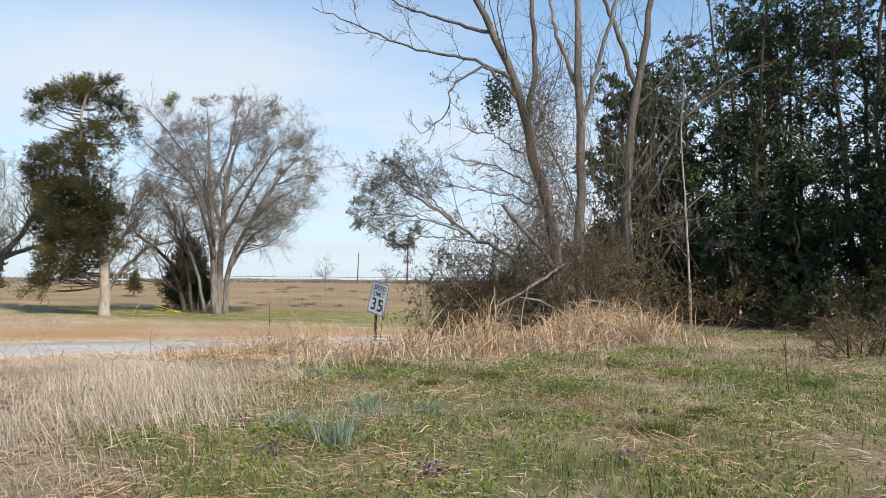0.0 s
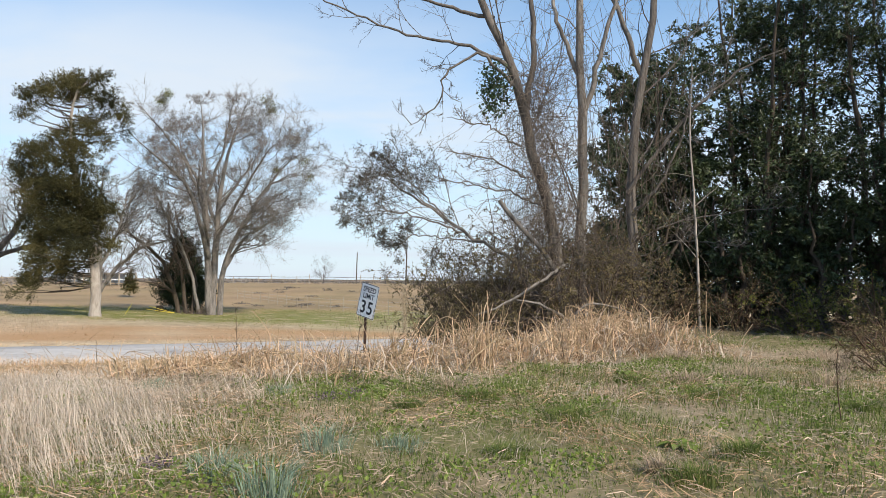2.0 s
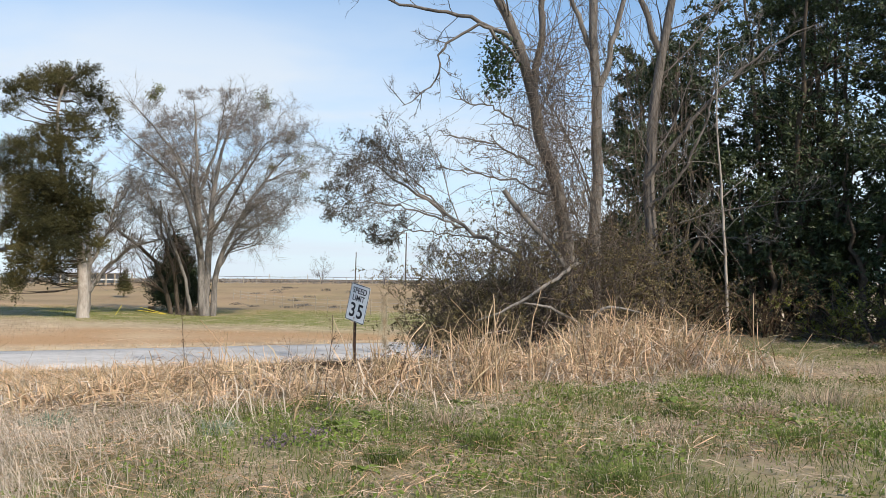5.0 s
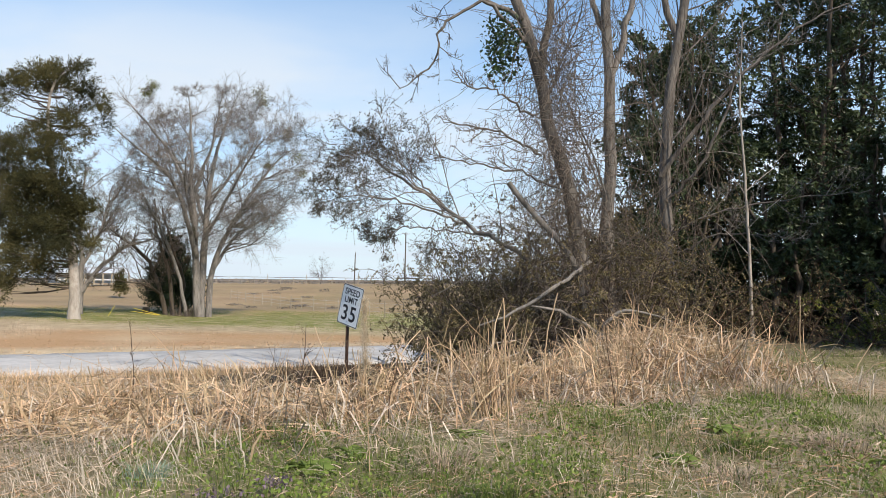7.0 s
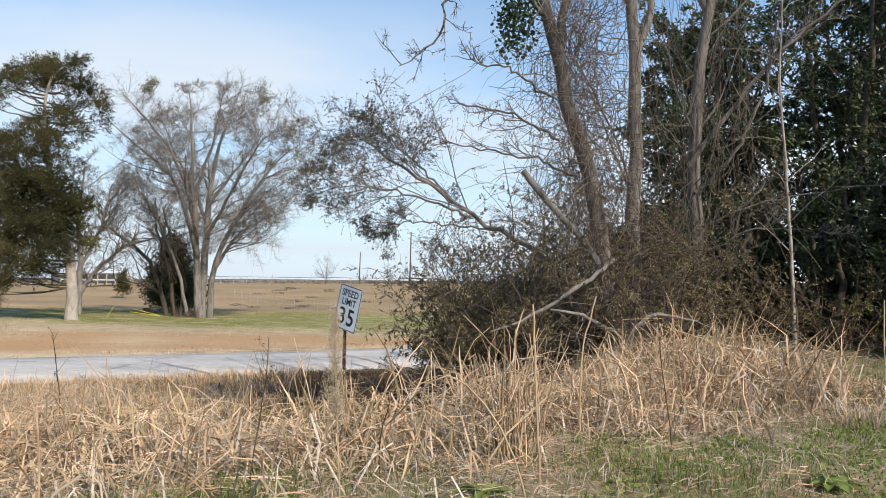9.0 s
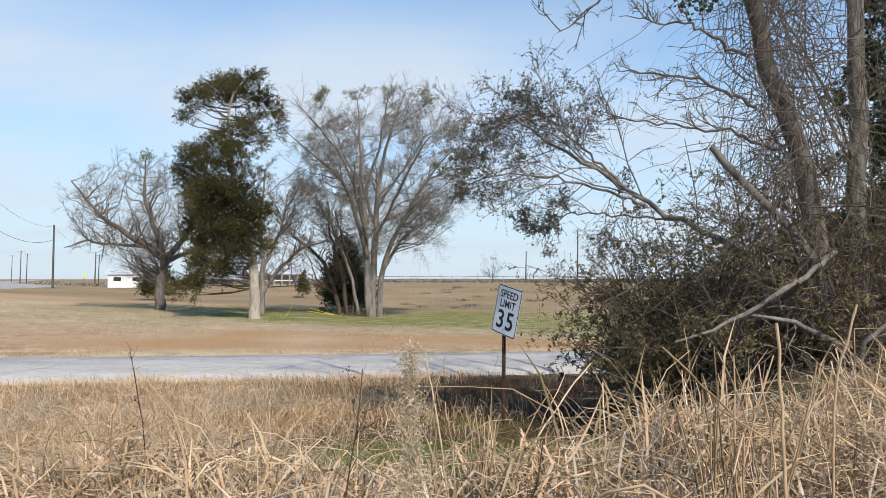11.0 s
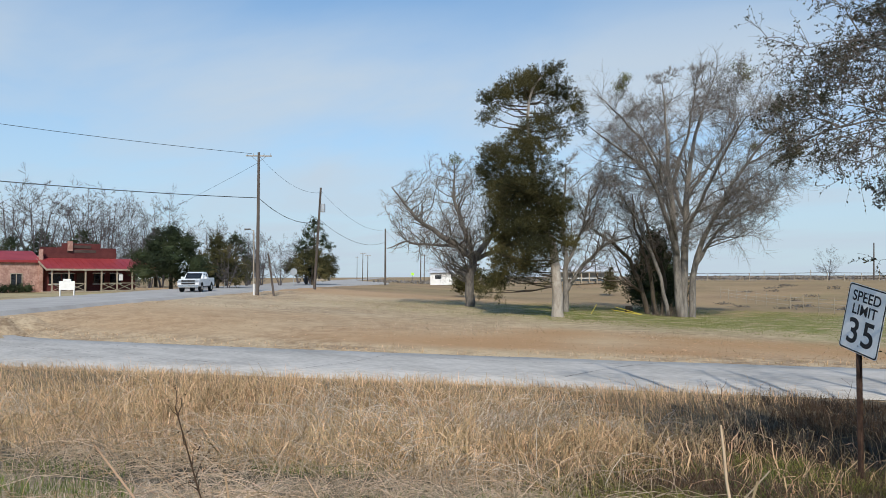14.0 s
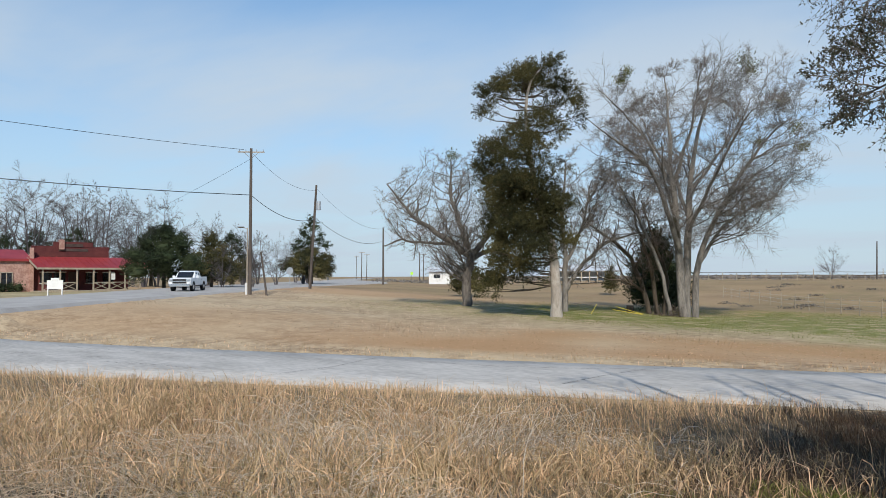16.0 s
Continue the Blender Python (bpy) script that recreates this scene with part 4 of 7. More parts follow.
SH = [(9, 0.16, (25, 65), 0.30, 0.2, 8, 0.11, 0.06, 0.008), (5, 0.2, (30, 65), 0.5, 0.5, 5, 0.2, 0.04, 0.005), (5, 0.15, (30, 65), 0.55, 0.6, 3, 0.2, 0.02, 0.003)]
treeA, shA = near_tree("bare_tree", (2.5, 14.7, 1.0), [
    [(2.5, 14.7, 0.9, 0.2), (2.32, 14.7, 2.79, 0.165), (1.97, 14.7, 4.06, 0.15), (1.56, 14.7, 5.82, 0.13), (1.09, 14.7, 7.12, 0.11), (0.55, 14.7, 7.83, 0.09), (0.1, 14.6, 9.4, 0.07), (-0.3, 14.5, 11.5, 0.03)],
    [(1.38, 14.7, 6.17, 0.07), (0.97, 14.6, 6.41, 0.055), (0.33, 14.5, 6.58, 0.045), (-0.55, 14.4, 6.63, 0.035), (-1.73, 14.3, 7.1, 0.025), (-2.67, 14.2, 7.45, 0.012)],
    [(1.46, 14.6, 5.77, 0.05), (0.83, 14.4, 6.4, 0.04), (0.15, 14.3, 5.94, 0.03), (0.04, 14.3, 5.25, 0.02), (-0.5, 14.2, 4.9, 0.008)],
    [(1.09, 14.7, 7.12, 0.07), (0.15, 14.9, 7.4, 0.05), (-1.03, 15.1, 7.9, 0.03), (-2.1, 15.3, 8.6, 0.012)],
    [(1.95, 14.6, 3.5, 0.03), (1.2, 14.5, 3.75, 0.022), (0.5, 14.4, 3.85, 0.015), (-0.1, 14.3, 4.0, 0.006)],
    [(1.7, 14.6, 4.0, 0.03), (1.0, 14.4, 4.35, 0.022), (0.4, 14.35, 4.4, 0.015), (0.05, 14.3, 4.5, 0.006)],
    [(1.6, 14.6, 4.6, 0.03), (0.9, 14.5, 5.0, 0.02), (0.2, 14.4, 5.1, 0.006)],
    [(1.7, 14.7, 5.2, 0.1), (1.9, 14.9, 6.4, 0.085), (1.8, 15.1, 8.5, 0.06), (2.0, 15.2, 11, 0.03)]],
    "leaning leafless tree wrapped in vines at the thicket's edge", BROWN_BARK, SH)
treeB, shB = near_tree("bare_tree", (2.84, 15.2, 1.0), [
    [(2.84, 15.2, 0.9, 0.19), (2.89, 15.2, 3.18, 0.15), (2.94, 15.2, 5.6, 0.125), (2.82, 15.2, 7.06, 0.11), (2.84, 15.2, 8.54, 0.09), (2.7, 15.3, 11.5, 0.03)],
    [(2.93, 15.2, 5.4, 0.09), (3.3, 15.2, 6.6, 0.07), (3.7, 15.1, 8.2, 0.05), (4.0, 15.0, 10.0, 0.02)],
    [(2.9, 15.2, 6.0, 0.08), (2.4, 15.4, 7.4, 0.06), (2.1, 15.5, 9.6, 0.02)]],
    "straight leafless tree with flaking grey bark", GREY_BARK, SH)
treeC, shC = near_tree("bare_tree", (4.55, 16.5, 1.0), [
    [(4.55, 16.5, 0.9, 0.2), (4.25, 16.5, 2.25, 0.17), (4.21, 16.5, 4.2, 0.15), (4.44, 16.5, 6.58, 0.125), (4.7, 16.5, 7.78, 0.11), (4.88, 16.5, 8.98, 0.09), (5.1, 16.5, 12, 0.03)],
    [(4.1, 16.4, 3.94, 0.07), (4.61, 16.1, 4.71, 0.055), (5.25, 16.0, 5.55, 0.045), (6.27, 15.9, 6.45, 0.03), (7.2, 15.8, 6.9, 0.015)],
    [(4.44, 16.5, 6.58, 0.1), (4.05, 16.5, 7.77, 0.08), (3.59, 16.5, 8.84, 0.06), (3.2, 16.5, 11, 0.02)],
    [(4.2, 16.4, 3.5, 0.05), (4.7, 16.1, 4.0, 0.04), (5.2, 15.9, 5.2, 0.03), (5.3, 15.8, 6.2, 0.012)],
    [(4.25, 16.4, 2.9, 0.03), (5.0, 16.0, 3.3, 0.024), (6.1, 15.7, 3.45, 0.016), (7.3, 15.4, 3.6, 0.008)],
    [(4.25, 16.4, 2.5, 0.025), (5.0, 15.9, 2.9, 0.02), (6.2, 15.6, 2.8, 0.008)]],
    "leafless forked tree with brown bark before dark evergreens", BROWN_BARK, SH, twig=TWIG)
sapling, _ = near_tree("sapling", (5.26, 15.3, 1.0), [
    [(5.26, 15.3, 0.9, 0.045), (5.22, 15.3, 2.6, 0.036), (5.08, 15.3, 5.03, 0.02), (5.15, 15.3, 6.4, 0.008)]],
    "thin pale leafless sapling", PALE_BARK, [(14, 0.2, (40, 80), 0.2, 0.4, 5, 0.2, 0.0, 0.006), (4, 0.2, (30, 60), 0.5, 0.6, 4, 0.2, 0.0, 0.0035)], jitter=0.005)

# broken stub and fallen dead boughs among the trunks
stub = thing("dead_bough", pose(2.3, 14.5, 1.0), "broken grey dead bough leaning on the trunks", "branch")
wood("bough", [tubes(*limb_paths([[(0.1, 0.1, 0.0, 0.05), (0.0, 0, 1.32, 0.048), (-0.7, 0, 2.0, 0.045), (-1.1, 0, 2.55, 0.042)]], 12, 0.015), 8)], GREY_BARK, stub)
bough = thing("dead_bough", pose(2.2, 13.7, 1.0), "pale crooked dead bough hanging over the grass", "branch")
wood("bough", [tubes(*limb_paths([[(0.25, 0.8, 1.35, 0.03), (-0.2, 0.0, 1.1, 0.028), (-0.65, -0.1, 0.82, 0.026), (-1.05, -0.2, 0.56, 0.02), (-1.5, -0.2, 0.42, 0.01)],
                                   [(0.4, 0.6, 0.2, 0.03), (0.0, 0.1, 0.46, 0.028), (-0.4, 0.0, 0.64, 0.024), (-0.8, -0.1, 0.7, 0.012)],
                                   [(0.2, 0.3, 0.0, 0.028), (0.3, 0.0, 0.5, 0.026), (0.55, 0.0, 0.66, 0.024), (0.85, 0.0, 0.62, 0.018), (1.3, -0.1, 0.45, 0.008)]], 14, 0.012), 7)], GREY_BARK, bough)

# vines: hanging cords and a tangle round the trunks
vines = thing("vine_tangle", pose(2.4, 14.6, 1.0), "tangle of dry woody vines round the trunks", "vine")
n = 1400
h0 = RNG.uniform(0, 1, n)
c0 = np.stack([2.5 - 0.2 * h0 * 5 * 0.55 + RNG.normal(0, 0.45, n) * (1.25 - h0), 14.75 + RNG.normal(0, 0.35, n), 0.9 + 5.2 * h0 ** 1.4], 1)
P, R = shoots(c0 - np.array([2.4, 14.6, 1.0]), np.stack([RNG.normal(0, 0.8, n), RNG.normal(0, 0.6, n), RNG.normal(0.1, 0.9, n)], 1), RNG.uniform(0.5, 1.9, n), RNG.uniform(0.0025, 0.0075, n), 9, 0.33, -0.02, 0.5)
P[:, :, 2] = np.maximum(P[:, :, 2], -0.05)
wood("cord_mass", [tubes(P, R, 4)], VINE, vines, many=True)
n = 300
x0 = RNG.uniform(-0.9, 2.2, n)
top = np.stack([x0, RNG.uniform(-0.4, 0.6, n), RNG.uniform(2.0, 6.5, n)], 1)
P, R = shoots(top, np.stack([RNG.normal(0, 0.25, n), RNG.normal(0, 0.2, n), -np.ones(n)], 1), RNG.uniform(0.8, 3.6, n), RNG.uniform(0.002, 0.006, n), 10, 0.16, -0.05, 0.7)
P[:, :, 2] = np.maximum(P[:, :, 2], -0.05)
wood("hanging_cord_mass", [tubes(P, R, 3)], VINE, vines, many=True)

# an ivy clump high on the leaning tree
ivy = thing("ivy_clump", pose(1.1, 14.6, 5.7), "dark green ivy clump on the leaning trunk", "vine")
d = unit(RNG.normal(0, 1, (900, 3))) * RNG.uniform(0.05, 1, (900, 1)) ** 0.6 * np.array([0.36, 0.36, 0.62])
v, f = leaves(d, 0.07, 1.4, 0.4)
put("foliage", mesh_of("foliage", v, None, f), IVY_LEAF, ivy)


def leafy(parent, twigs, per, size, material, long=2.0, droop=0.1, lo=0.2):
    """Leaves set along twigs."""
    P, R = twigs
    pos, way, _, _ = sprout(P, R, per, lo, (30, 70))
    v, f = leaves(pos, size, long, droop, way=way)
    tagged(put("leaf_mass", mesh_of("leaf_mass", v, None, f), material, parent), kind="stuff")


# the leaning privet with small dull leaves, arching over the ditch
privet, shP = near_tree("leaning_tree", (2.14, 15.5, 0.9), [
    [(2.2, 15.5, 0.8, 0.09), (2.14, 15.5, 1.73, 0.085), (1.41, 15.5, 2.58, 0.075), (0.8, 15.5, 2.82, 0.065), (0.06, 15.5, 3.36, 0.055), (-0.61, 15.5, 3.79, 0.04), (-0.9, 15.5, 4.03, 0.03), (-1.35, 15.45, 4.3, 0.012)],
    [(0.4, 15.5, 3.1, 0.04), (-0.3, 15.7, 3.8, 0.03), (-0.8, 15.9, 4.3, 0.02), (-1.1, 16.0, 4.7, 0.01)],
    [(0.5, 15.5, 3.0, 0.04), (-0.4, 15.1, 3.3, 0.03), (-1.1, 14.9, 3.4, 0.02), (-1.85, 14.75, 3.2, 0.01)],
    [(0.9, 15.5, 2.8, 0.03), (0.2, 15.9, 2.9, 0.025), (-0.5, 16.3, 3.0, 0.02), (-1.0, 16.5, 2.9, 0.01)],
    [(0.3, 15.5, 3.2, 0.03), (-0.6, 15.3, 3.9, 0.02), (-1.2, 15.2, 4.2, 0.014), (-1.7, 15.15, 4.0, 0.008)]],
    "small leaning tree with sparse dull green leaves", GREY_BARK,
    [(13, 0.3, (25, 70), 0.34, 0.4, 7, 0.16, 0.0, 0.007), (9, 0.15, (30, 70), 0.55, 0.5, 6, 0.18, -0.02, 0.0035), (6, 0.1, (25, 70), 0.85, 0.6, 4, 0.2, -0.06, 0.002)], thick=0.5)
leafy(privet, shP[1], 5, 0.03, PRIVET_LEAF, 2.2)
leafy(privet, shP[2], 7, 0.028, PRIVET_LEAF, 2.2)


def shrub(name, base, n, height, spread, label, material, leaf, count, per=(6, 5), lean=(0, 0), twig=TWIG_DARK, droop=-0.12):
    """A many-stemmed shrub with arching shoots and small leaves."""
    t = thing(name, pose(*base), label, "bush")
    a = RNG.uniform(0, 2 * np.pi, n)
    s0 = np.stack([np.cos(a), np.sin(a), 0 * a], 1) * RNG.uniform(0, 0.35, (n, 1)) * spread
    way = np.stack([np.cos(a) * RNG.uniform(0.1, 1, n) * spread / height + lean[0], np.sin(a) * RNG.uniform(0.1, 1, n) * spread / height + lean[1], np.ones(n)], 1)
    P, R = shoots(s0 - np.array([0, 0, 0.1]), way, height * RNG.uniform(0.6, 1.25, n), RNG.uniform(0.008, 0.02, n), 8, 0.14, droop, 0.3)
    s = sprout(P, R, per[0], 0.2, (30, 70), 0.4, 0.5, None, 0, 0.004)
    P2, R2 = shoots(*s[:3], s[3], 5, 0.22, -0.05)
    s = sprout(P2, R2, per[1], 0.1, (30, 70), 0.5, 0.6, None, 0, 0.0025)
    P3, R3 = shoots(*s[:3], s[3], 3, 0.22, -0.06)
    wood("stem_mass", [tubes(P, R, 5)], twig, t, many=True)
    wood("twig_mass", [tubes(P2, R2, 3), tubes(P3, R3, 3)], twig, t, many=True)
    if count:
        leafy(t, (P3, R3), count, leaf, material)
    return t


for bx, by, nn, hh, ss, ln in ((1.3, 16.2, 26, 2.6, 1.2, (0, 0)), (0.9, 16.8, 26, 2.8, 1.0, (0, 0)), (0.5, 17.4, 24, 2.3, 0.9, (0, 0)), (2.3, 16.8, 22, 3.2, 1.3, (0, 0)),
                               (0.9, 15.6, 22, 1.9, 1.0, (-0.05, -0.1)), (3.6, 15.7, 18, 2.0, 1.1, (0, 0)), (1.6, 14.9, 24, 2.0, 1.2, (0, 0)), (3.0, 14.6, 22, 1.9, 1.1, (0, 0)), (1.4, 17.6, 24, 2.8, 1.5, (0, 0)), (3.2, 16.6, 22, 3.0, 1.3, (0, 0)), (0.7, 18.5, 24, 2.2, 1.0, (0, 0)), (1.4, 19.2, 24, 2.6, 1.4, (0, 0)), (2.4, 18.6, 24, 3.2, 1.5, (0, 0))):
    shrub("thicket_shrub", (bx, by, float(land(bx, by))), nn, hh, ss, "brown twiggy shrub with sparse dull leaves over the ditch", SMALL_LEAF, 0.043, 11, (7, 5), ln)
for bx, by, hh in ((5.9, 15.6, 1.5), (6.9, 15.2, 1.3), (8.2, 14.6, 1.4), (9.4, 13.4, 1.6), (3.4, 14.9, 1.2), (4.3, 15.2, 1.3), (4.9, 8.3, 0.55), (5.3, 9.2, 0.7), (6.0, 10.4, 0.9), (6.9, 11.6, 1.0), (7.6, 12.8, 1.1)):
    shrub("bramble", (bx, by, float(land(bx, by))), 16, hh, 1.2, "low bramble with arching brown canes and few dull leaves", SMALL_LEAF, 0.04, 3, (6, 4), twig=DARK_STEM)


for bx, by, hh in ((8.4, 14.0, 1.5), (9.4, 13.0, 1.7), (7.2, 14.9, 1.2)):
    shrub("thicket_shrub", (bx, by, float(land(bx, by))), 20, hh, 1.0, "olive green leafy shrub at the evergreens' foot", OLIVE_BLADE, 0.05, 10, (6, 4))


# ---- dark evergreens behind ----
def evergreen(base, height, spread, trunks, label, count=9, leaf=0.108, per=(17, 7, 6), low=0.02):
    t = thing("evergreen_tree", pose(*base), label, "tree", "evergreen trees of the thicket")
    stems = []
    for k in range(trunks):
        a = 2 * math.pi * k / trunks + RNG.uniform(0, 1)
        r = spread * RNG.uniform(0.15, 0.4)
        h = height * RNG.uniform(0.85, 1.0)
        stems.append([(0.2 * math.cos(a), 0.2 * math.sin(a), -0.2, 0.075), (0.5 * r * math.cos(a), 0.5 * r * math.sin(a), h * 0.4, 0.06), (r * math.cos(a), r * math.sin(a), h * 0.95, 0.02)])
    P, R = limb_paths(stems, 14, 0.04)
    limbs_apart(P, R, 7, DARK_BARK, t, "trunk")
    s = sprout(P, R, per[0], low, (50, 90), 0.3, 0.35, None, 0.1, 0.010)
    P1, R1 = shoots(*s[:2], np.minimum(s[2], spread), s[3], 6, 0.2, 0.02)
    s = sprout(P1, R1, per[1], 0.15, (30, 70), 0.5, 0.5, None, 0, 0.006)
    P2, R2 = shoots(*s[:3], s[3], 5, 0.25, -0.02)
    s = sprout(P2, R2, per[2], 0.2, (30, 70), 0.5, 0.6, None, 0, 0.004)
    P3, R3 = shoots(*s[:3], s[3], 3, 0.25, -0.04)
    wood("limb_mass", [tubes(P1, R1, 4), tubes(P2, R2, 3)], DARK_BARK, t, many=True)
    leafy(t, (P2, R2), 5, leaf, GLOSSY_LEAF, 2.3, 0.2)
    leafy(t, (P3, R3), count, leaf, GLOSSY_LEAF, 2.3, 0.2)
    return t


for bx, by, hh, sp, k in ((5.2, 19.0, 7.0, 2.4, 3), (7.6, 18.2, 9.6, 3.0, 3), (10.2, 17.2, 11.5, 3.2, 3), (12.6, 15.5, 11.5, 3.2, 3), (8.8, 20.8, 11.0, 3.0, 2), (12.0, 19.5, 12.0, 3.2, 3), (14.5, 12.5, 10.5, 3.0, 3), (6.3, 20.6, 8.0, 2.8, 3), (9.0, 18.6, 9.5, 2.8, 3), (11.4, 16.4, 9.0, 2.8, 3), (6.8, 22.6, 10.0, 3.0, 3), (10.4, 22.6, 11.5, 3.0, 3), (14.6, 18.2, 11.5, 3.2, 3)):
    evergreen((bx, by, float(land(bx, by))), hh, sp, k, "dense dark evergreen tree with glossy leaves")
# unseen trees off to the right, added to shade the undergrowth and bank
for bx, by, hh in ((12.6, 8.6, 10.5), (12.2, 11.0, 9.5), (15.2, 9.4, 11.0)):
    evergreen((bx, by, float(land(bx, by))), hh, 3.0, 2, "dense dark evergreen tree with glossy leaves", 8, 0.2, (14, 7, 5))
for bx, by, hh in ((5.6, 23.6, 4.5), (8.4, 24.6, 4.5), (11.4, 24.0, 4.5), (14.2, 22.0, 4.5), (16.4, 18.6, 4.5), (4.4, 20.8, 3.5)):
    evergreen((bx, by, float(land(bx, by))), hh, 2.6, 4, "low dark evergreen tree at the back of the thicket", 5, 0.2, (8, 6, 5))
for bx, by, hh in ((5.0, 17.4, 2.8), (6.6, 17.0, 3.0), (8.4, 16.2, 2.8), (10.2, 15.0, 3.0), (11.6, 13.4, 3.2), (8.9, 12.0, 1.8), (6.2, 18.8, 4.0), (8.2, 17.6, 4.0), (10.0, 16.6, 4.2), (11.8, 15.2, 4.0), (13.0, 13.6, 4.0)):
    t = evergreen((bx, by, float(land(bx, by))), hh, 1.7, 4, "low dark evergreen undergrowth with glossy leaves", 7, 0.11, (7, 6, 5))
    t.name = "evergreen_shrub"
    tagged(t, category="bush", group="evergreen undergrowth")


# ---- speed limit sign ----
U = Vector((0.69, -0.68, -0.2)).normalized()
W = Vector((0.085, 0.0, 0.78))
W = (W - U * W.dot(U)).normalized()
NORM = U.cross(W)
centre = Vector((-1.53, 17.05, 1.555))
sign_m = Matrix(((U.x, W.x, NORM.x, centre.x), (U.y, W.y, NORM.y, centre.y), (U.z, W.z, NORM.z, centre.z), (0, 0, 0, 1)))
foot = Vector((-1.62, 17.22, float(land(-1.62, 17.22))))
sign = thing("speed_limit_sign", Matrix.Translation(foot), "leaning white speed limit sign on a rusty post", "traffic sign")
local = Matrix.Translation(-foot) @ sign_m


def rounded(bm, w, h, r, z0, z1, m, n=5):
    pts = []
    for cx, cy, a0 in ((w / 2 - r, h / 2 - r, 0), (-w / 2 + r, h / 2 - r, 90), (-w / 2 + r, -h / 2 + r, 180), (w / 2 - r, -h / 2 + r, 270)):
        for k in range(n):
            a = radians(a0 + 90 * k / (n - 1))
            pts.append((cx + r * math.cos(a), cy + r * math.sin(a)))
    lo = [bm.verts.new(m @ Vector((x, y, z0))) for x, y in pts]
    hi = [bm.verts.new(m @ Vector((x, y, z1))) for x, y in pts]
    bm.faces.new(hi)
    bm.faces.new(lo[::-1])
    for k in range(len(pts)):
        j = (k + 1) % len(pts)
        bm.faces.new((lo[k], lo[j], hi[j], hi[k]))
    return bm


part("plate", rounded(bmesh.new(), 0.61, 0.762, 0.038, -0.001, 0.002, local), SIGN_WHITE, sign)
part("border", rounded(bmesh.new(), 0.60, 0.752, 0.036, 0.0022, 0.003, local), SIGN_BLACK, sign, "black border line")
part("face", rounded(bmesh.new(), 0.568, 0.72, 0.03, 0.0032, 0.004, local), SIGN_WHITE, sign, "white reflective face")


def lettering(name, text, size, x, y, m, material, parent, depth=0.0006, sx=1.0, bold=0.0):
    cu = bpy.data.curves.new(name, "FONT")
    cu.body, cu.size, cu.align_x, cu.align_y, cu.extrude, cu.offset = text, size, "CENTER", "CENTER", depth, bold
    ob = bpy.data.objects.new(name, cu)
    scene.collection.objects.link(ob)
    bpy.context.view_layer.update()
    me = bpy.data.meshes.new_from_object(ob.evaluated_get(bpy.context.evaluated_depsgraph_get()))
    bpy.data.objects.remove(ob)
    me.materials.clear()
    me.transform(m @ Matrix.Translation((x, y, 0.005)) @ Matrix.Diagonal((sx, 1, 1, 1)))
    return put(name, me, material, parent)


lettering("lettering", "SPEED", 0.165, 0.0, 0.245, local, SIGN_BLACK, sign, sx=1.0, bold=0.0025)
lettering("lettering", "LIMIT", 0.165, 0.0, 0.095, local, SIGN_BLACK, sign, sx=1.0, bold=0.0025)
lettering("numeral", "3", 0.40, -0.118, -0.165, local, SIGN_BLACK, sign, sx=1.05, bold=0.006)
lettering("numeral", "5", 0.40, 0.118, -0.165, local, SIGN_BLACK, sign, sx=1.05, bold=0.006)
bm = bmesh.new()
top = local @ Vector((0.0, 0.33, -0.032))
low = local @ Vector((0.0, -0.40, -0.032))
ground_pt = Vector((0, 0, -0.3))
rod(bm, ground_pt, low, 0.033, sides=6)
rod(bm, low, top, 0.033, sides=6)
part("post", bm, POST_STEEL, sign)
for yy in (0.30, -0.30):
    bm = bmesh.new()
    rod(bm, local @ Vector((0, yy, 0.004)), local @ Vector((0, yy, 0.009)), 0.011, sides=8)
    part("bolt", bm, GALVANISED, sign)


# ---- poles and wires ----
def utility_pole(base, top, r, arm=None, box_at=None, label="weathered wooden utility pole beside the highway"):
    b = Vector(base)
    t = thing("utility_pole", Matrix.Translation(b), label, "utility pole", "utility poles")
    v = Vector(top) - b
    bm = bmesh.new()
    rod(bm, (0, 0, -0.3), v, r, r * 0.65, 9)
    part("pole", bm, WEATHERED, t)
    if arm:
        d = Vector((HW_N[0], HW_N[1], 0))
        p = v * 0.975
        bm = bmesh.new()
        a = math.degrees(math.atan2(d.y, d.x))
        box(bm, p, (arm, 0.08, 0.09), (0, 0, a))
        part("crossarm", bm, WOOD_GREY, t)
        for k in (-0.45, -0.2, 0.2, 0.45):
            bm = bmesh.new()
            rod(bm, p + d * arm * k + Vector((0, 0, 0.05)), p + d * arm * k + Vector((0, 0, 0.24)), 0.05, 0.03, 7)
            part("insulator", bm, GALVANISED, t)
        for k in (-0.3, 0.3):
            bm = bmesh.new()
            rod(bm, p + d * arm * k, v * 0.93, 0.025, sides=5)
            part("brace", bm, GALVANISED, t)
    if box_at:
        bm = bmesh.new()
        rod(bm, v * box_at + Vector((0.35, 0.2, -0.5)), v * box_at + Vector((0.35, 0.2, 0.5)), 0.3, sides=10)
        part("transformer", bm, GALVANISED, t)
        bm = bmesh.new()
        rod(bm, v * box_at, v * box_at + Vector((0.3, 0.2, 0)), 0.04, sides=5)
        part("bracket", bm, GALVANISED, t)
    return v + b


def ground_at(x, y):
    return float(land(x, y))


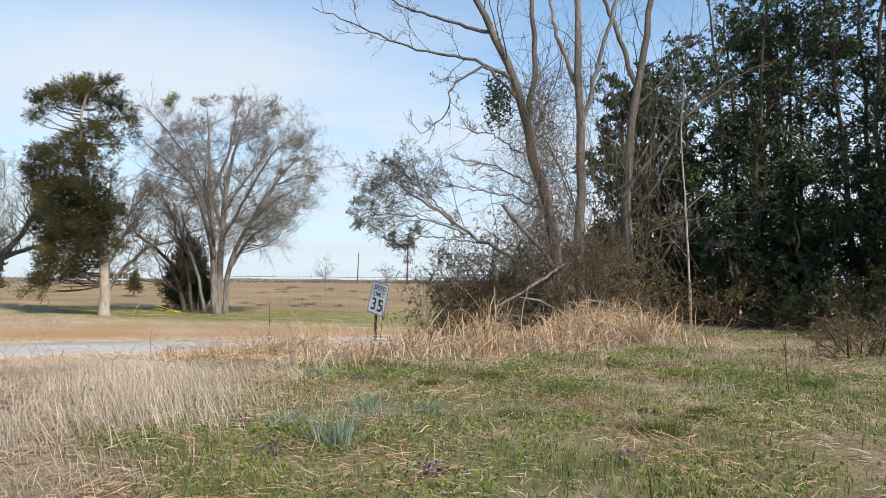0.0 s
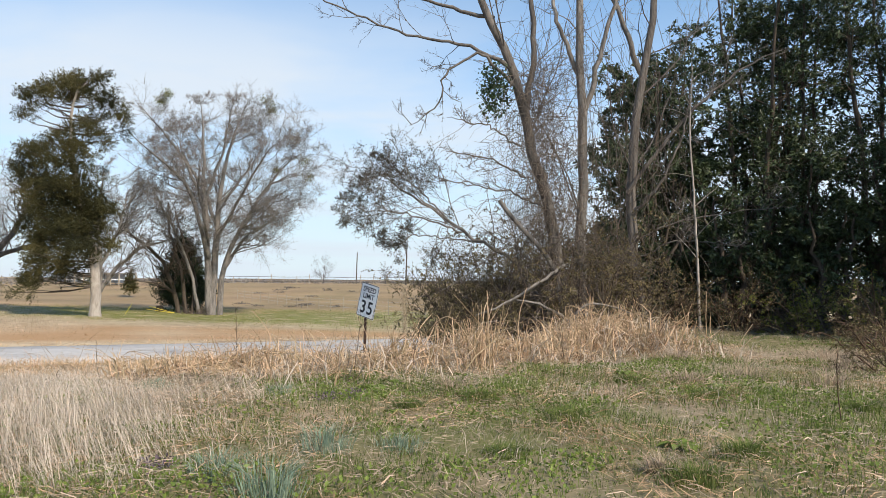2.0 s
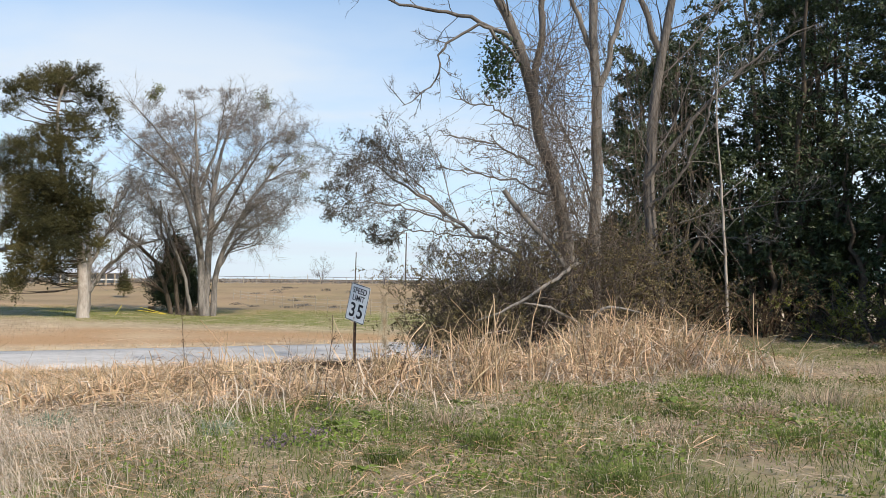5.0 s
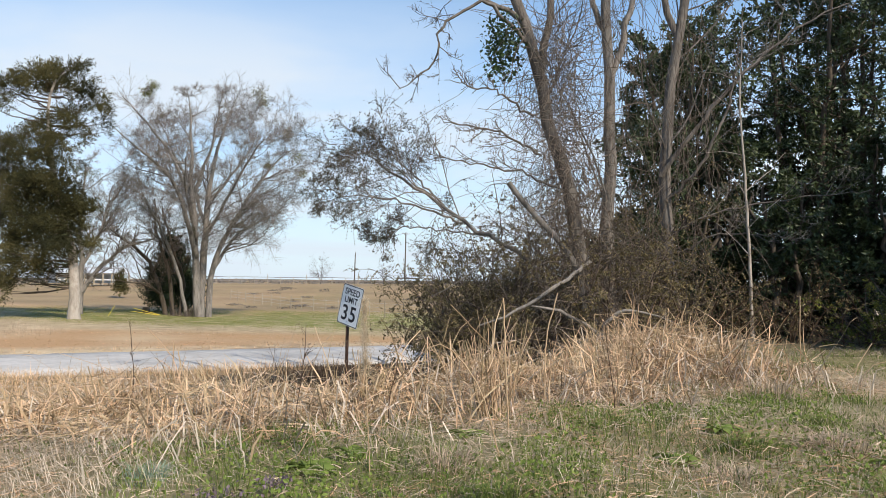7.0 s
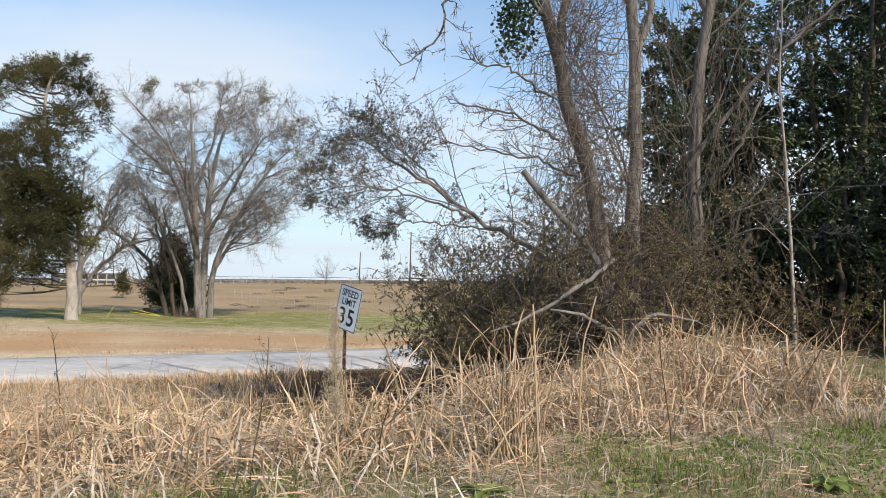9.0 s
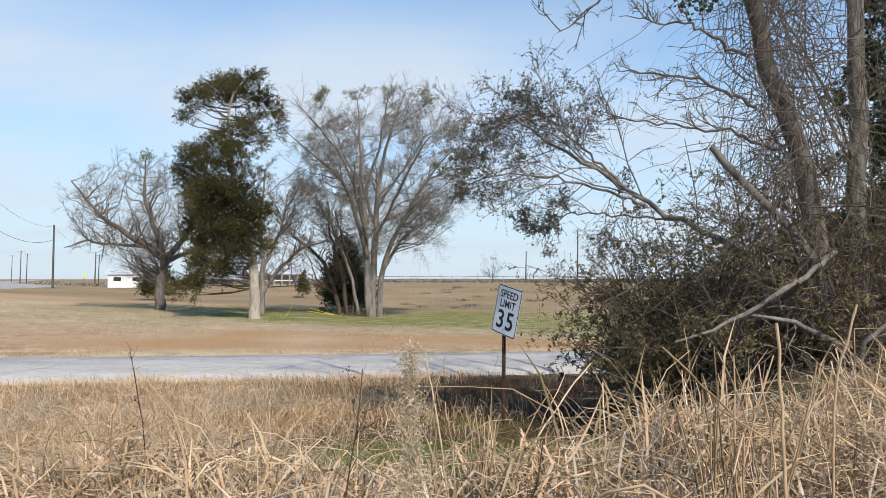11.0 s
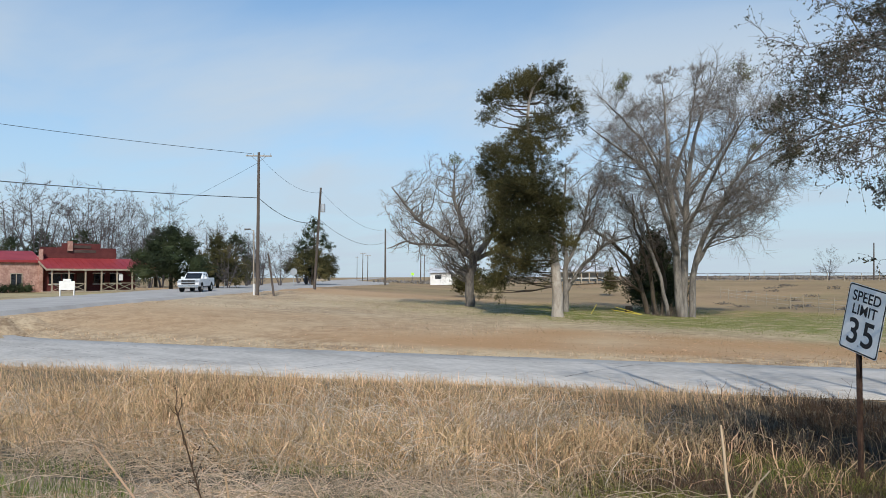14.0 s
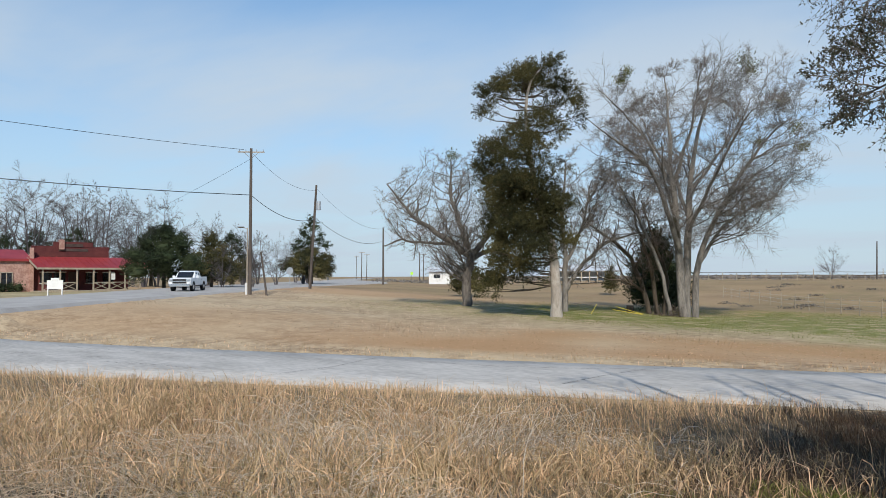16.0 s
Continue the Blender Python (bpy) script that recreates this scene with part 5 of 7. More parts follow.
p1 = utility_pole((-52.4, 48.0, ground_at(-52.4, 48.0)), (-52.7, 48.3, 13.3), 0.17, arm=2.3)
p2 = utility_pole((-66.0, 66.9, ground_at(-66.0, 66.9)), (-65.0, 67.0, 12.9), 0.19, box_at=0.8)
p3 = utility_pole((-89.5, 105.2, ground_at(-89.5, 105.2)), (-89.2, 104.9, 10.9), 0.19)
stay = thing("stay_post", Matrix.Translation((-51.2, 48.9, ground_at(-51.2, 48.9))), "short leaning dark stay post beside a utility pole", "post")
bm = bmesh.new()
rod(bm, (0, 0, -0.2), (-0.6, -0.2, 3.8), 0.1, 0.08, 7)
part("post", bm, WEATHERED, stay)
marker = thing("cable_marker", Matrix.Translation((-52.5, 47.7, ground_at(-52.5, 47.7))), "white cable marker post at the pole's foot", "marker post")
bm = bmesh.new()
box(bm, (0, 0, 0.5), (0.16, 0.12, 1.05), bevel=0.02)
part("post", bm, WHITE_PAINT, marker)
lamp = thing("street_lamp", Matrix.Translation((-61.6, 54.6, ground_at(-61.6, 54.6))), "thin grey steel street lamp with a flat head", "lamp")
bm = bmesh.new()
rod(bm, (0, 0, -0.2), (0, 0, 6.5), 0.075, 0.05, 8)
part("pole", bm, WOOD_GREY, lamp)
bm = bmesh.new()
rod(bm, (0, 0, 6.4), (-0.3, -0.24, 6.55), 0.03, sides=6)
part("arm", bm, WOOD_GREY, lamp)
bm = bmesh.new()
box(bm, (-0.5, -0.4, 6.58), (0.62, 0.3, 0.13), (0, 0, 38), 0.03)
part("head", bm, WEATHERED, lamp)
far_poles = []
for x, y, h in ((-150, 190, 9.5), (-120, 152, 8.0), (-190, 205, 10), (-178, 190, 10), (-260, 270, 12), (-8, 160, 11.5), (12, 175, 9.0), (32, 178, 10.5), (44, 172, 8.5), (62, 180, 11.0), (-22, 185, 8.0)):
    far_poles.append(utility_pole((x, y, ground_at(x, y)), (x + 0.2, y, ground_at(x, y) + h), 0.17, arm=2.2 if h > 9 else None, label="distant wooden utility pole"))


def cable(a, b, sag, r=0.018):
    a, b = np.array(a), np.array(b)
    s = np.linspace(0, 1, 25)[:, None]
    p = a * (1 - s) + b * s - np.array([0, 0, 1]) * sag * 4 * s * (1 - s)
    v, q = tubes(p[None], np.full((1, 25), r), 4)
    ob = put("overhead_wire", mesh_of("overhead_wire", v, q), CABLE)
    return tagged(ob, "thin dark overhead wire between poles", "wire", "overhead wires")


w0 = Vector((-58.0, -2.0, 13.6))
cable(p1 + Vector((-0.5, -0.4, -0.1)), w0 + Vector((0, 0, 0.4)), 0.7)
cable(p1 + Vector((0, 0, -4.1)), w0 + Vector((-2, 0, -3.2)), 0.8, 0.03)
cable(p1 + Vector((0, 0, -0.9)), Vector((-128, 60, 5.0)), 1.2, 0.014)
cable(p1 + Vector((0, 0, -0.3)), p2 + Vector((0, 0, -0.6)), 1.0, 0.014)
cable(p1 + Vector((0, 0, -4.1)), p2 + Vector((0, 0, -4.0)), 1.0, 0.03)
cable(p2 + Vector((0, 0, -0.4)), p3 + Vector((0, 0, -0.2)), 1.5, 0.016)
cable(p2 + Vector((0, 0, -4.0)), p3 + Vector((0, 0, -2.4)), 1.5, 0.026)
cable(p3 + Vector((0, 0, -0.3)), far_poles[1] + Vector((0, 0, -0.1)), 1.0, 0.02)


# ---- brick store with a red roof ----
A0 = Vector((-92.0, 46.5, 0))
bx = Vector((0.144, 0.986, 0)).normalized()
A1 = A0 + bx * 11.4
by = Vector((-bx.y, bx.x, 0))
store_m = Matrix(((bx.x, by.x, 0, A0.x), (bx.y, by.y, 0, A0.y), (0, 0, 1, 0.42), (0, 0, 0, 1)))
store = thing("brick_store", store_m, "single-storey brick store with red metal roof and timber porch", "building")
FL = (A1 - A0).length


def boxes(name, material, parent, items, label="", bevel=0.0):
    for c, s, *r in items:
        bm = bmesh.new()
        box(bm, c, s, r[0] if r else (0, 0, 0), bevel)
        part(name, bm, material, parent, label)


boxes("wall", BRICK, store, [((-9.0, 0.15, 1.9), (18.0, 0.3, 3.8)), ((0.15, 6.0, 2.2), (0.3, 12.0, 4.4))])
boxes("wall", DARK_RED, store, [((FL / 2, 0.6, 1.7), (FL, 0.25, 3.4)), ((FL - 0.1, 7.0, 2.0), (0.25, 7.0, 4.0)), ((-9, 12, 2), (18, 0.3, 4)), ((-18, 6, 2), (0.3, 12, 4))])
boxes("parapet", DARK_RED, store, [((FL * 0.4, 0.8, 4.55), (FL * 0.78, 0.3, 1.9)), ((FL * 0.42, 0.76, 5.72), (FL * 0.4, 0.3, 0.62))])
boxes("pilaster", BRICK, store, [((0.0, 0.0, 2.6), (0.38, 0.4, 5.2)), ((3.4, 0.6, 5.7), (0.55, 0.5, 1.2))])
bm = bmesh.new()
box(bm, (-9.0, 1.9, 4.35), (18.2, 4.6, 0.12), (17, 0, 0))
part("roof", bm, RED_METAL, store)
boxes("fascia", RED_METAL, store, [((-9.0, -0.25, 3.72), (18.2, 0.12, 0.3))])
bm = bmesh.new()
box(bm, (FL / 2 + 0.5, -1.5, 3.45), (FL + 1.6, 4.6, 0.1), (17, 0, 0))
porch_roof = part("porch_roof", bm, RED_METAL, store)
for k in range(18):
    bm = bmesh.new()
    box(bm, (-0.1 + k * (FL + 1.2) / 17, -1.5, 3.53), (0.05, 4.6, 0.06), (17, 0, 0))
    part("roof_seam", bm, RED_METAL, porch_roof)
boxes("fascia", WOOD_GREY, store, [((FL / 2 + 0.5, -3.72, 2.7), (FL + 1.6, 0.1, 0.22)), ((-0.3, -1.5, 3.33), (0.12, 4.6, 0.2), (17, 0, 0))])
for k in range(7):
    boxes("porch_post", WOOD_GREY, store, [((0.3 + k * (FL - 0.3) / 6, -3.5, 1.3), (0.16, 0.16, 2.7))])
for k in range(6):
    if k == 2:
        continue
    x0, x1 = 0.3 + k * (FL - 0.3) / 6, 0.3 + (k + 1) * (FL - 0.3) / 6
    L = x1 - x0
    an = math.degrees(math.atan2(0.85, L))
    rail = thing("porch_railing", Matrix.Identity(4), "", "")
    rail.parent = store
    boxes("rail", WOOD_GREY, rail, [(((x0 + x1) / 2, -3.5, 1.05), (L, 0.07, 0.09)), (((x0 + x1) / 2, -3.5, 0.15), (L, 0.07, 0.09))])
    boxes("brace", WOOD_GREY, rail, [(((x0 + x1) / 2, -3.5, 0.6), (math.hypot(L, 0.85), 0.05, 0.07), (0, an, 0)), (((x0 + x1) / 2, -3.47, 0.6), (math.hypot(L, 0.85), 0.05, 0.07), (0, -an, 0))])
boxes("door", SHADE_DARK, store, [((FL * 0.42, 0.42, 1.15), (1.2, 0.08, 2.3))])
for k in (0.15, 0.28, 0.6, 0.78):
    boxes("window", DARK_GLASS, store, [((FL * k, 0.44, 1.6), (1.3, 0.06, 1.3))])
    boxes("window_frame", WHITE_PAINT, store, [((FL * k, 0.42, 2.3), (1.5, 0.08, 0.1)), ((FL * k, 0.42, 0.92), (1.5, 0.08, 0.1))])
for x in (-2.6, -7.0, -11.5):
    boxes("window", DARK_GLASS, store, [((x, -0.02, 1.5), (1.1, 0.06, 1.4))])
    boxes("window_frame", WOOD_GREY, store, [((x, -0.05, 2.25), (1.3, 0.1, 0.12)), ((x, -0.05, 0.75), (1.3, 0.1, 0.12)), ((x, -0.05, 1.5), (0.08, 0.08, 1.4)), ((x - 0.6, -0.05, 1.5), (0.1, 0.1, 1.5)), ((x + 0.6, -0.05, 1.5), (0.1, 0.1, 1.5))])
boxes("lettering_bar", SHADE_DARK, store, [((FL * 0.42, 0.585, 5.62), (2.2, 0.04, 0.36)), ((FL * 0.42, 0.625, 5.05), (3.4, 0.04, 0.34))])
boxes("porch_floor", WOOD_GREY, store, [((FL / 2, -1.6, 0.0), (FL, 4.2, 0.16))])


def board_sign(x, y, w, h, leg, ang, label):
    t = thing("notice_board", pose(x, y, ground_at(x, y), 0, 0, ang), label, "sign")
    boxes("panel", WHITE_PAINT, t, [((0, 0, leg + h / 2), (w, 0.06, h))], bevel=0.02)
    boxes("cap", WHITE_PAINT, t, [((0, 0, leg + h + 0.1), (w * 0.5, 0.07, 0.2))])
    for s in (-1, 1):
        boxes("leg", WHITE_PAINT, t, [((s * w * 0.44, 0, leg / 2), (0.1, 0.1, leg + 0.1))])
    return t


board_sign(-66.5, 38.0, 1.35, 0.8, 0.6, 44, "white wooden notice board on two legs by the highway")
for k, (x, y) in enumerate(((-76.5, 62.0),)):
    t = thing("sign_frame", pose(x, y, ground_at(x, y), 0, 0, 40), "small white double-post sign frame", "sign")
    boxes("leg", WHITE_PAINT, t, [((-0.3, 0, 0.6), (0.08, 0.08, 1.25)), ((0.3, 0, 0.6), (0.08, 0.08, 1.25))])
    boxes("panel", WHITE_PAINT, t, [((0, 0, 1.2), (0.7, 0.05, 0.35))])


for x in (8.1, 10.4):
    boxes("notice", WHITE_PAINT, store, [((x, -3.62, 1.75), (0.45, 0.04, 0.75))], "white notice on a porch post")
stop_sign = thing("stop_sign", pose(-83.2, 78.3, ground_at(-83.2, 78.3), 0, 0, 30), "back of an octagonal sign on a thin post", "traffic sign")
bm = bmesh.new()
rod(bm, (0, -0.02, 2.3), (0, 0.02, 2.3), 0.55, sides=8)
part("plate", bm, GALVANISED, stop_sign)
boxes("post", GALVANISED, stop_sign, [((0, 0.05, 1.1), (0.07, 0.05, 2.6))])


# ---- vehicles ----
def profile(bm, pts, w0, w1, z_turn):
    """A side outline (x, z) pulled across the width, narrower above z_turn."""
    def half(z):
        return (w0 if z <= z_turn else w0 + (w1 - w0) * min(1, (z - z_turn) / 0.75)) / 2
    a = [bm.verts.new((x, -half(z), z)) for x, z in pts]
    b = [bm.verts.new((x, half(z), z)) for x, z in pts]
    bm.faces.new(a[::-1])
    bm.faces.new(b)
    for k in range(len(pts)):
        j = (k + 1) % len(pts)
        bm.faces.new((a[k], a[j], b[j], b[k]))
    bmesh.ops.recalc_face_normals(bm, faces=bm.faces)
    bmesh.ops.bevel(bm, geom=list(bm.edges), offset=0.035, segments=1, affect="EDGES")
    return bm


def wheels(t, xs, y, r):
    for x in xs:
        for s in (-1, 1):
            bm = bmesh.new()
            rod(bm, (x, s * (y - 0.14), r), (x, s * (y + 0.12), r), r, sides=18)
            w = part("wheel", bm, RUBBER, t)
            bm = bmesh.new()
            rod(bm, (x, s * (y + 0.10), r), (x, s * (y + 0.135), r), r * 0.6, r * 0.5, 14)
            part("rim", bm, CHROME, w)


HEAD = math.degrees(math.atan2(-HW_D[1], -HW_D[0]))


def on_highway(k, off):
    p = HW_P + HW_D * k - HW_N * off
    return p[0], p[1], 0.53 + float(hw_rise(k))


x, y, z = on_highway(24.5, 2.2)
truck = thing("pickup_truck", pose(x, y, z, 0, 0, HEAD), "white extended-cab pickup truck on the highway", "truck")
part("body", profile(bmesh.new(), [(2.92, 0.6), (2.98, 0.85), (2.93, 1.08), (2.7, 1.2), (1.4, 1.27), (0.9, 1.27), (-2.9, 1.36), (-2.95, 0.7), (-2.6, 0.58), (2.4, 0.52)], 2.0, 1.92, 1.0), CAR_WHITE, truck)
cab = part("cab", profile(bmesh.new(), [(1.4, 1.2), (0.62, 1.82), (0.25, 1.92), (-0.55, 1.92), (-0.85, 1.84), (-0.98, 1.24)], 1.9, 1.5, 1.2), CAR_WHITE, truck)
for s in (-1, 1):
    boxes("side_window", DARK_GLASS, cab, [((0.4, s * 0.83, 1.55), (0.62, 0.05, 0.4), (s * 14, 0, 0)), ((-0.4, s * 0.83, 1.56), (0.5, 0.05, 0.38), (s * 14, 0, 0))])
boxes("windscreen", DARK_GLASS, cab, [((1.03, 0, 1.54), (0.05, 1.45, 0.8), (0, -51.5, 0))])
boxes("rear_window", DARK_GLASS, cab, [((-0.95, 0, 1.56), (0.05, 1.3, 0.38), (0, 12, 0))])
boxes("bed_floor", RUBBER, truck, [((-1.95, 0, 1.37), (1.75, 1.64, 0.03))])
boxes("grille", RUBBER, truck, [((2.97, 0, 0.93), (0.05, 1.24, 0.4))])
boxes("grille_bar", CHROME, truck, [((3.0, 0, 0.93), (0.04, 1.28, 0.08))])
boxes("running_board", RUBBER, truck, [((-0.0, 0.93, 0.5), (2.3, 0.16, 0.06)), ((-0.0, -0.93, 0.5), (2.3, 0.16, 0.06))])
boxes("bumper", CHROME, truck, [((2.95, 0, 0.55), (0.18, 1.9, 0.24)), ((-2.95, 0, 0.6), (0.16, 1.85, 0.2))], bevel=0.03)
for s in (-1, 1):
    boxes("headlight", CHROME, truck, [((2.92, s * 0.8, 0.98), (0.1, 0.32, 0.26))])
    boxes("door_mirror", CAR_WHITE, truck, [((0.95, s * 1.1, 1.35), (0.14, 0.22, 0.22))], bevel=0.02)
    boxes("door_handle", RUBBER, truck, [((0.05, s * 0.985, 1.1), (0.16, 0.03, 0.04)), ((-0.8, s * 0.985, 1.1), (0.16, 0.03, 0.04))])
    for wx in (1.85, -1.75):
        bm = bmesh.new()
        rod(bm, (wx, s * 0.93, 0.45), (wx, s * 1.0, 0.45), 0.5, sides=16)
        part("wheel_arch", bm, RUBBER, truck)
wheels(truck, (1.85, -1.75), 0.87, 0.41)

x, y, z = on_highway(150.0, 6.0)
car = thing("car", pose(x, y, z, 0, 0, HEAD), "dark car far off on the highway", "car")
part("body", profile(bmesh.new(), [(2.3, 0.35), (2.3, 0.8), (1.2, 0.98), (-2.1, 1.0), (-2.3, 0.5), (-2.2, 0.35)], 1.85, 1.8, 0.9), CAR_DARK, car)
ccab = part("cabin", profile(bmesh.new(), [(1.2, 0.95), (0.4, 1.5), (-1.3, 1.52), (-2.0, 1.0)], 1.75, 1.3, 0.95), DARK_GLASS, car)
wheels(car, (1.4, -1.4), 0.8, 0.33)


# ---- far houses, barn, corral ----
def far_house(name, base, w, d, h, rise, ang, label, wall, roof, windows=3):
    t = thing(name, pose(*base, 0, 0, ang), label, "building")
    boxes("wall", wall, t, [((0, 0, h / 2 - 0.3), (w, d, h + 0.6))])
    bm = bmesh.new()
    o = 0.4
    vs = [bm.verts.new(c) for c in ((-w / 2 - o, -d / 2 - o, h), (w / 2 + o, -d / 2 - o, h), (w / 2 + o, d / 2 + o, h), (-w / 2 - o, d / 2 + o, h), (-w / 2 - o, 0, h + rise), (w / 2 + o, 0, h + rise))]
    for q in ((0, 1, 5, 4), (2, 3, 4, 5), (0, 4, 3), (1, 2, 5), (3, 2, 1, 0)):
        bm.faces.new([vs[k] for k in q])
    part("roof", bm, roof, t)
    for k in range(windows):
        boxes("window", DARK_GLASS, t, [(((k + 0.5) * w / windows - w / 2, -d / 2 - 0.03, h * 0.55), (w / windows * 0.4, 0.06, h * 0.4))])
    return t


far_house("white_house", (-92.7, 127.8, 1.0), 6.6, 5.0, 1.9, 1.1, 35, "small white house under a pale roof", WHITE_PAINT, PALE_ROOF, 2)
barn = thing("barn", pose(-65.2, 136.6, 1.0, 0, 0, 38) @ Matrix.Diagonal((1, 1, 0.8, 1)), "long low open-sided barn with a pale metal roof", "building")
boxes("roof", PALE_ROOF, barn, [((0, -2.2, 3.15), (12.5, 4.8, 0.1), (17, 0, 0)), ((0, 2.2, 3.15), (12.5, 4.8, 0.1), (-17, 0, 0))])
for k in range(9):
    boxes("post", WOOD_GREY, barn, [((-6 + 1.5 * k, -4.2, 1.1), (0.2, 0.2, 2.8)), ((-6 + 1.5 * k, 4.2, 1.1), (0.2, 0.2, 2.8))])
boxes("rail", WHITE_PAINT, barn, [((0, -4.2, 0.9), (12.2, 0.08, 0.2)), ((0, -4.2, 2.3), (12.2, 0.08, 0.25))])
boxes("wall", PALE_ROOF, barn, [((0, 3.4, 1.4), (12, 0.15, 2.6))])
for x, y, w, a in ((-180, 172, 6, 42),):
    far_house("distant_house", (x, y, ground_at(x, y)), w, 7, 2.8, 1.8, a, "distant pale house beside the highway", WOOD_GREY, WEATHERED)
lime = thing("roadside_sign", pose(-160, 196, ground_at(-160, 196), 0, 0, 40), "lime green roadside sign board", "sign")
boxes("panel", LIME, lime, [((0, 0, 3.2), (0.9, 0.08, 0.9))])
boxes("post", WEATHERED, lime, [((0, 0.1, 1.4), (0.12, 0.1, 3.2))])

post_mesh = mesh_of("post", *tubes(np.array([[(0, 0, -0.3), (0.01, 0, 0.6), (0.02, 0.01, 1.35)]]), np.array([[0.045, 0.04, 0.036]]), 6))
post_mesh.materials.append(WOOD_GREY)
fence = thing("wire_fence", pose(0, 0, 0), "wire fence on grey wooden posts across the pasture", "fence")
f0, f1 = np.array([2.0, 52.6]), np.array([-27.0, 96.2])
fl = []
for k in range(19):
    p = f0 + (f1 - f0) * k / 18 + RNG.normal(0, 0.06, 2)
    ob = put("post", post_mesh, WOOD_GREY, fence)
    ob.matrix_local = pose(p[0], p[1], ground_at(*p), RNG.uniform(-3, 3), RNG.uniform(-3, 3), RNG.uniform(0, 360))
    fl.append((p[0], p[1], ground_at(*p)))
fl = np.array(fl)
for h in (0.4, 0.75, 1.1):
    v, q = tubes((fl + [0, 0, h])[None], np.full((1, len(fl)), 0.007), 3)
    put("wire", mesh_of("wire", v, q), GALVANISED, fence)

corral = thing("corral_fence", pose(0, 0, 0), "long grey timber corral fence at the pasture's far end", "fence")
c0, c1 = np.array([-60.0, 160.0]), np.array([95.0, 150.0])
for k in range(56):
    p = c0 + (c1 - c0) * k / 55
    ob = put("post", post_mesh, WEATHERED, corral)
    ob.matrix_local = pose(p[0], p[1], ground_at(*p)) @ Matrix.Diagonal((1.7, 1.7, RNG.uniform(1.0, 1.6), 1))
for h in (0.5, 1.0, 1.5):
    rail = np.stack([np.append(c0 + (c1 - c0) * k / 55, 0) for k in range(56)])
    rail[:, 2] = land(rail[:, 0], rail[:, 1]) + h + RNG.normal(0, 0.05, 56)
    v, q = tubes(rail[None], np.full((1, 56), 0.045), 4)
    put("rail", mesh_of("rail", v, q), WEATHERED, corral)

tuss = thing("pasture_tussocks", pose(0, 0, 0), "dark weed tussocks scattered over the pasture", "weeds", kind="stuff")
n = 55
cx, cy = RNG.uniform(-30, 30, n), RNG.uniform(72, 135, n)
k = np.repeat(np.arange(n), 60)
px, py = cx[k] + RNG.normal(0, 0.45, len(k)), cy[k] + RNG.normal(0, 0.35, len(k))
v, f = leaves(np.stack([px, py, land(px, py) + RNG.uniform(0, 0.18, len(k))], 1), 0.2, 1.6)
put("tussock_mass", mesh_of("tussock_mass", v, None, f), BROWN_BARK, tuss)

# small things on the turf by the trees
hose = thing("yellow_stakes", pose(-22.8, 55.6, ground_at(-22.8, 55.6)), "fallen yellow plastic stakes lying on the grass", "stake")
for a, b in (((-0.8, -0.7, 0.0), (-0.45, -0.4, 0.75)), ((0.5, 0.5, 0.55), (2.0, 1.7, 0.0)), ((0.4, 0.2, 0.35), (2.0, 1.5, 0.0))):
    bm = bmesh.new()
    rod(bm, a, b, 0.018, sides=6)
    part("stake", bm, YELLOW, hose)
stump = thing("tree_stump", pose(-24.0, 62.5, ground_at(-24.0, 62.5)), "dark cut tree stump", "stump")
bm = bmesh.new()
rod(bm, (0, 0, -0.1), (0, 0, 0.5), 0.34, 0.28, 11)
part("stump", bm, DARK_BARK, stump)
brush = shrub("brush_pile", (-20.0, 59.6, ground_at(-20.0, 59.6)), 60, 1.3, 1.6, "low pile of brown brush at the tree's foot", SMALL_LEAF, 0.05, 0, (3, 2))


# ---- trees of the far left and the horizon ----
def dark_conifer(base, h, w, label, material=JUNIPER_LEAF, bare=0.16, point=1.0):
    """A broad cedar: a trunk, limbs that sweep out and tiers of feathery foliage."""
    t = thing("conifer", pose(*base), label, "tree", "roadside conifers")
    bm = bmesh.new()
    rod(bm, (0, 0, -0.2), (0, 0, h * 0.85), 0.032 * h, 0.05, 8)
    part("trunk", bm, DARK_BARK, t)
    masses = []
    for k in range(34):
        u = (k + 0.5) / 34
        a = k * 2.4 + RNG.uniform(-0.3, 0.3)
        wide = w * min(1.0, 0.55 + 2.2 * u) * (1 - u ** (1.4 * point)) + 0.18 * w * (1 - u)
        off = wide * RNG.uniform(0.45, 1.0)
        r = w * RNG.uniform(0.2, 0.32) * (1.05 - 0.6 * u)
        masses.append((off * math.cos(a), off * math.sin(a), h * (bare + (0.95 - bare) * u) + RNG.uniform(-0.2, 0.2), max(r, 0.4), max(0.55 * r, 0.35), 1.0))
    plumes(t, masses, material, 70, 0.75, 0.2, 0.35, thin=0.17, core=0.75)
    for x, y, z, r, _, _ in masses[::3]:
        bm = bmesh.new()
        rod(bm, (0, 0, max(z - 0.5, h * 0.12)), (x, y, z), 0.06, 0.02, 5)
        part("limb", bm, DARK_BARK, t)
    return t


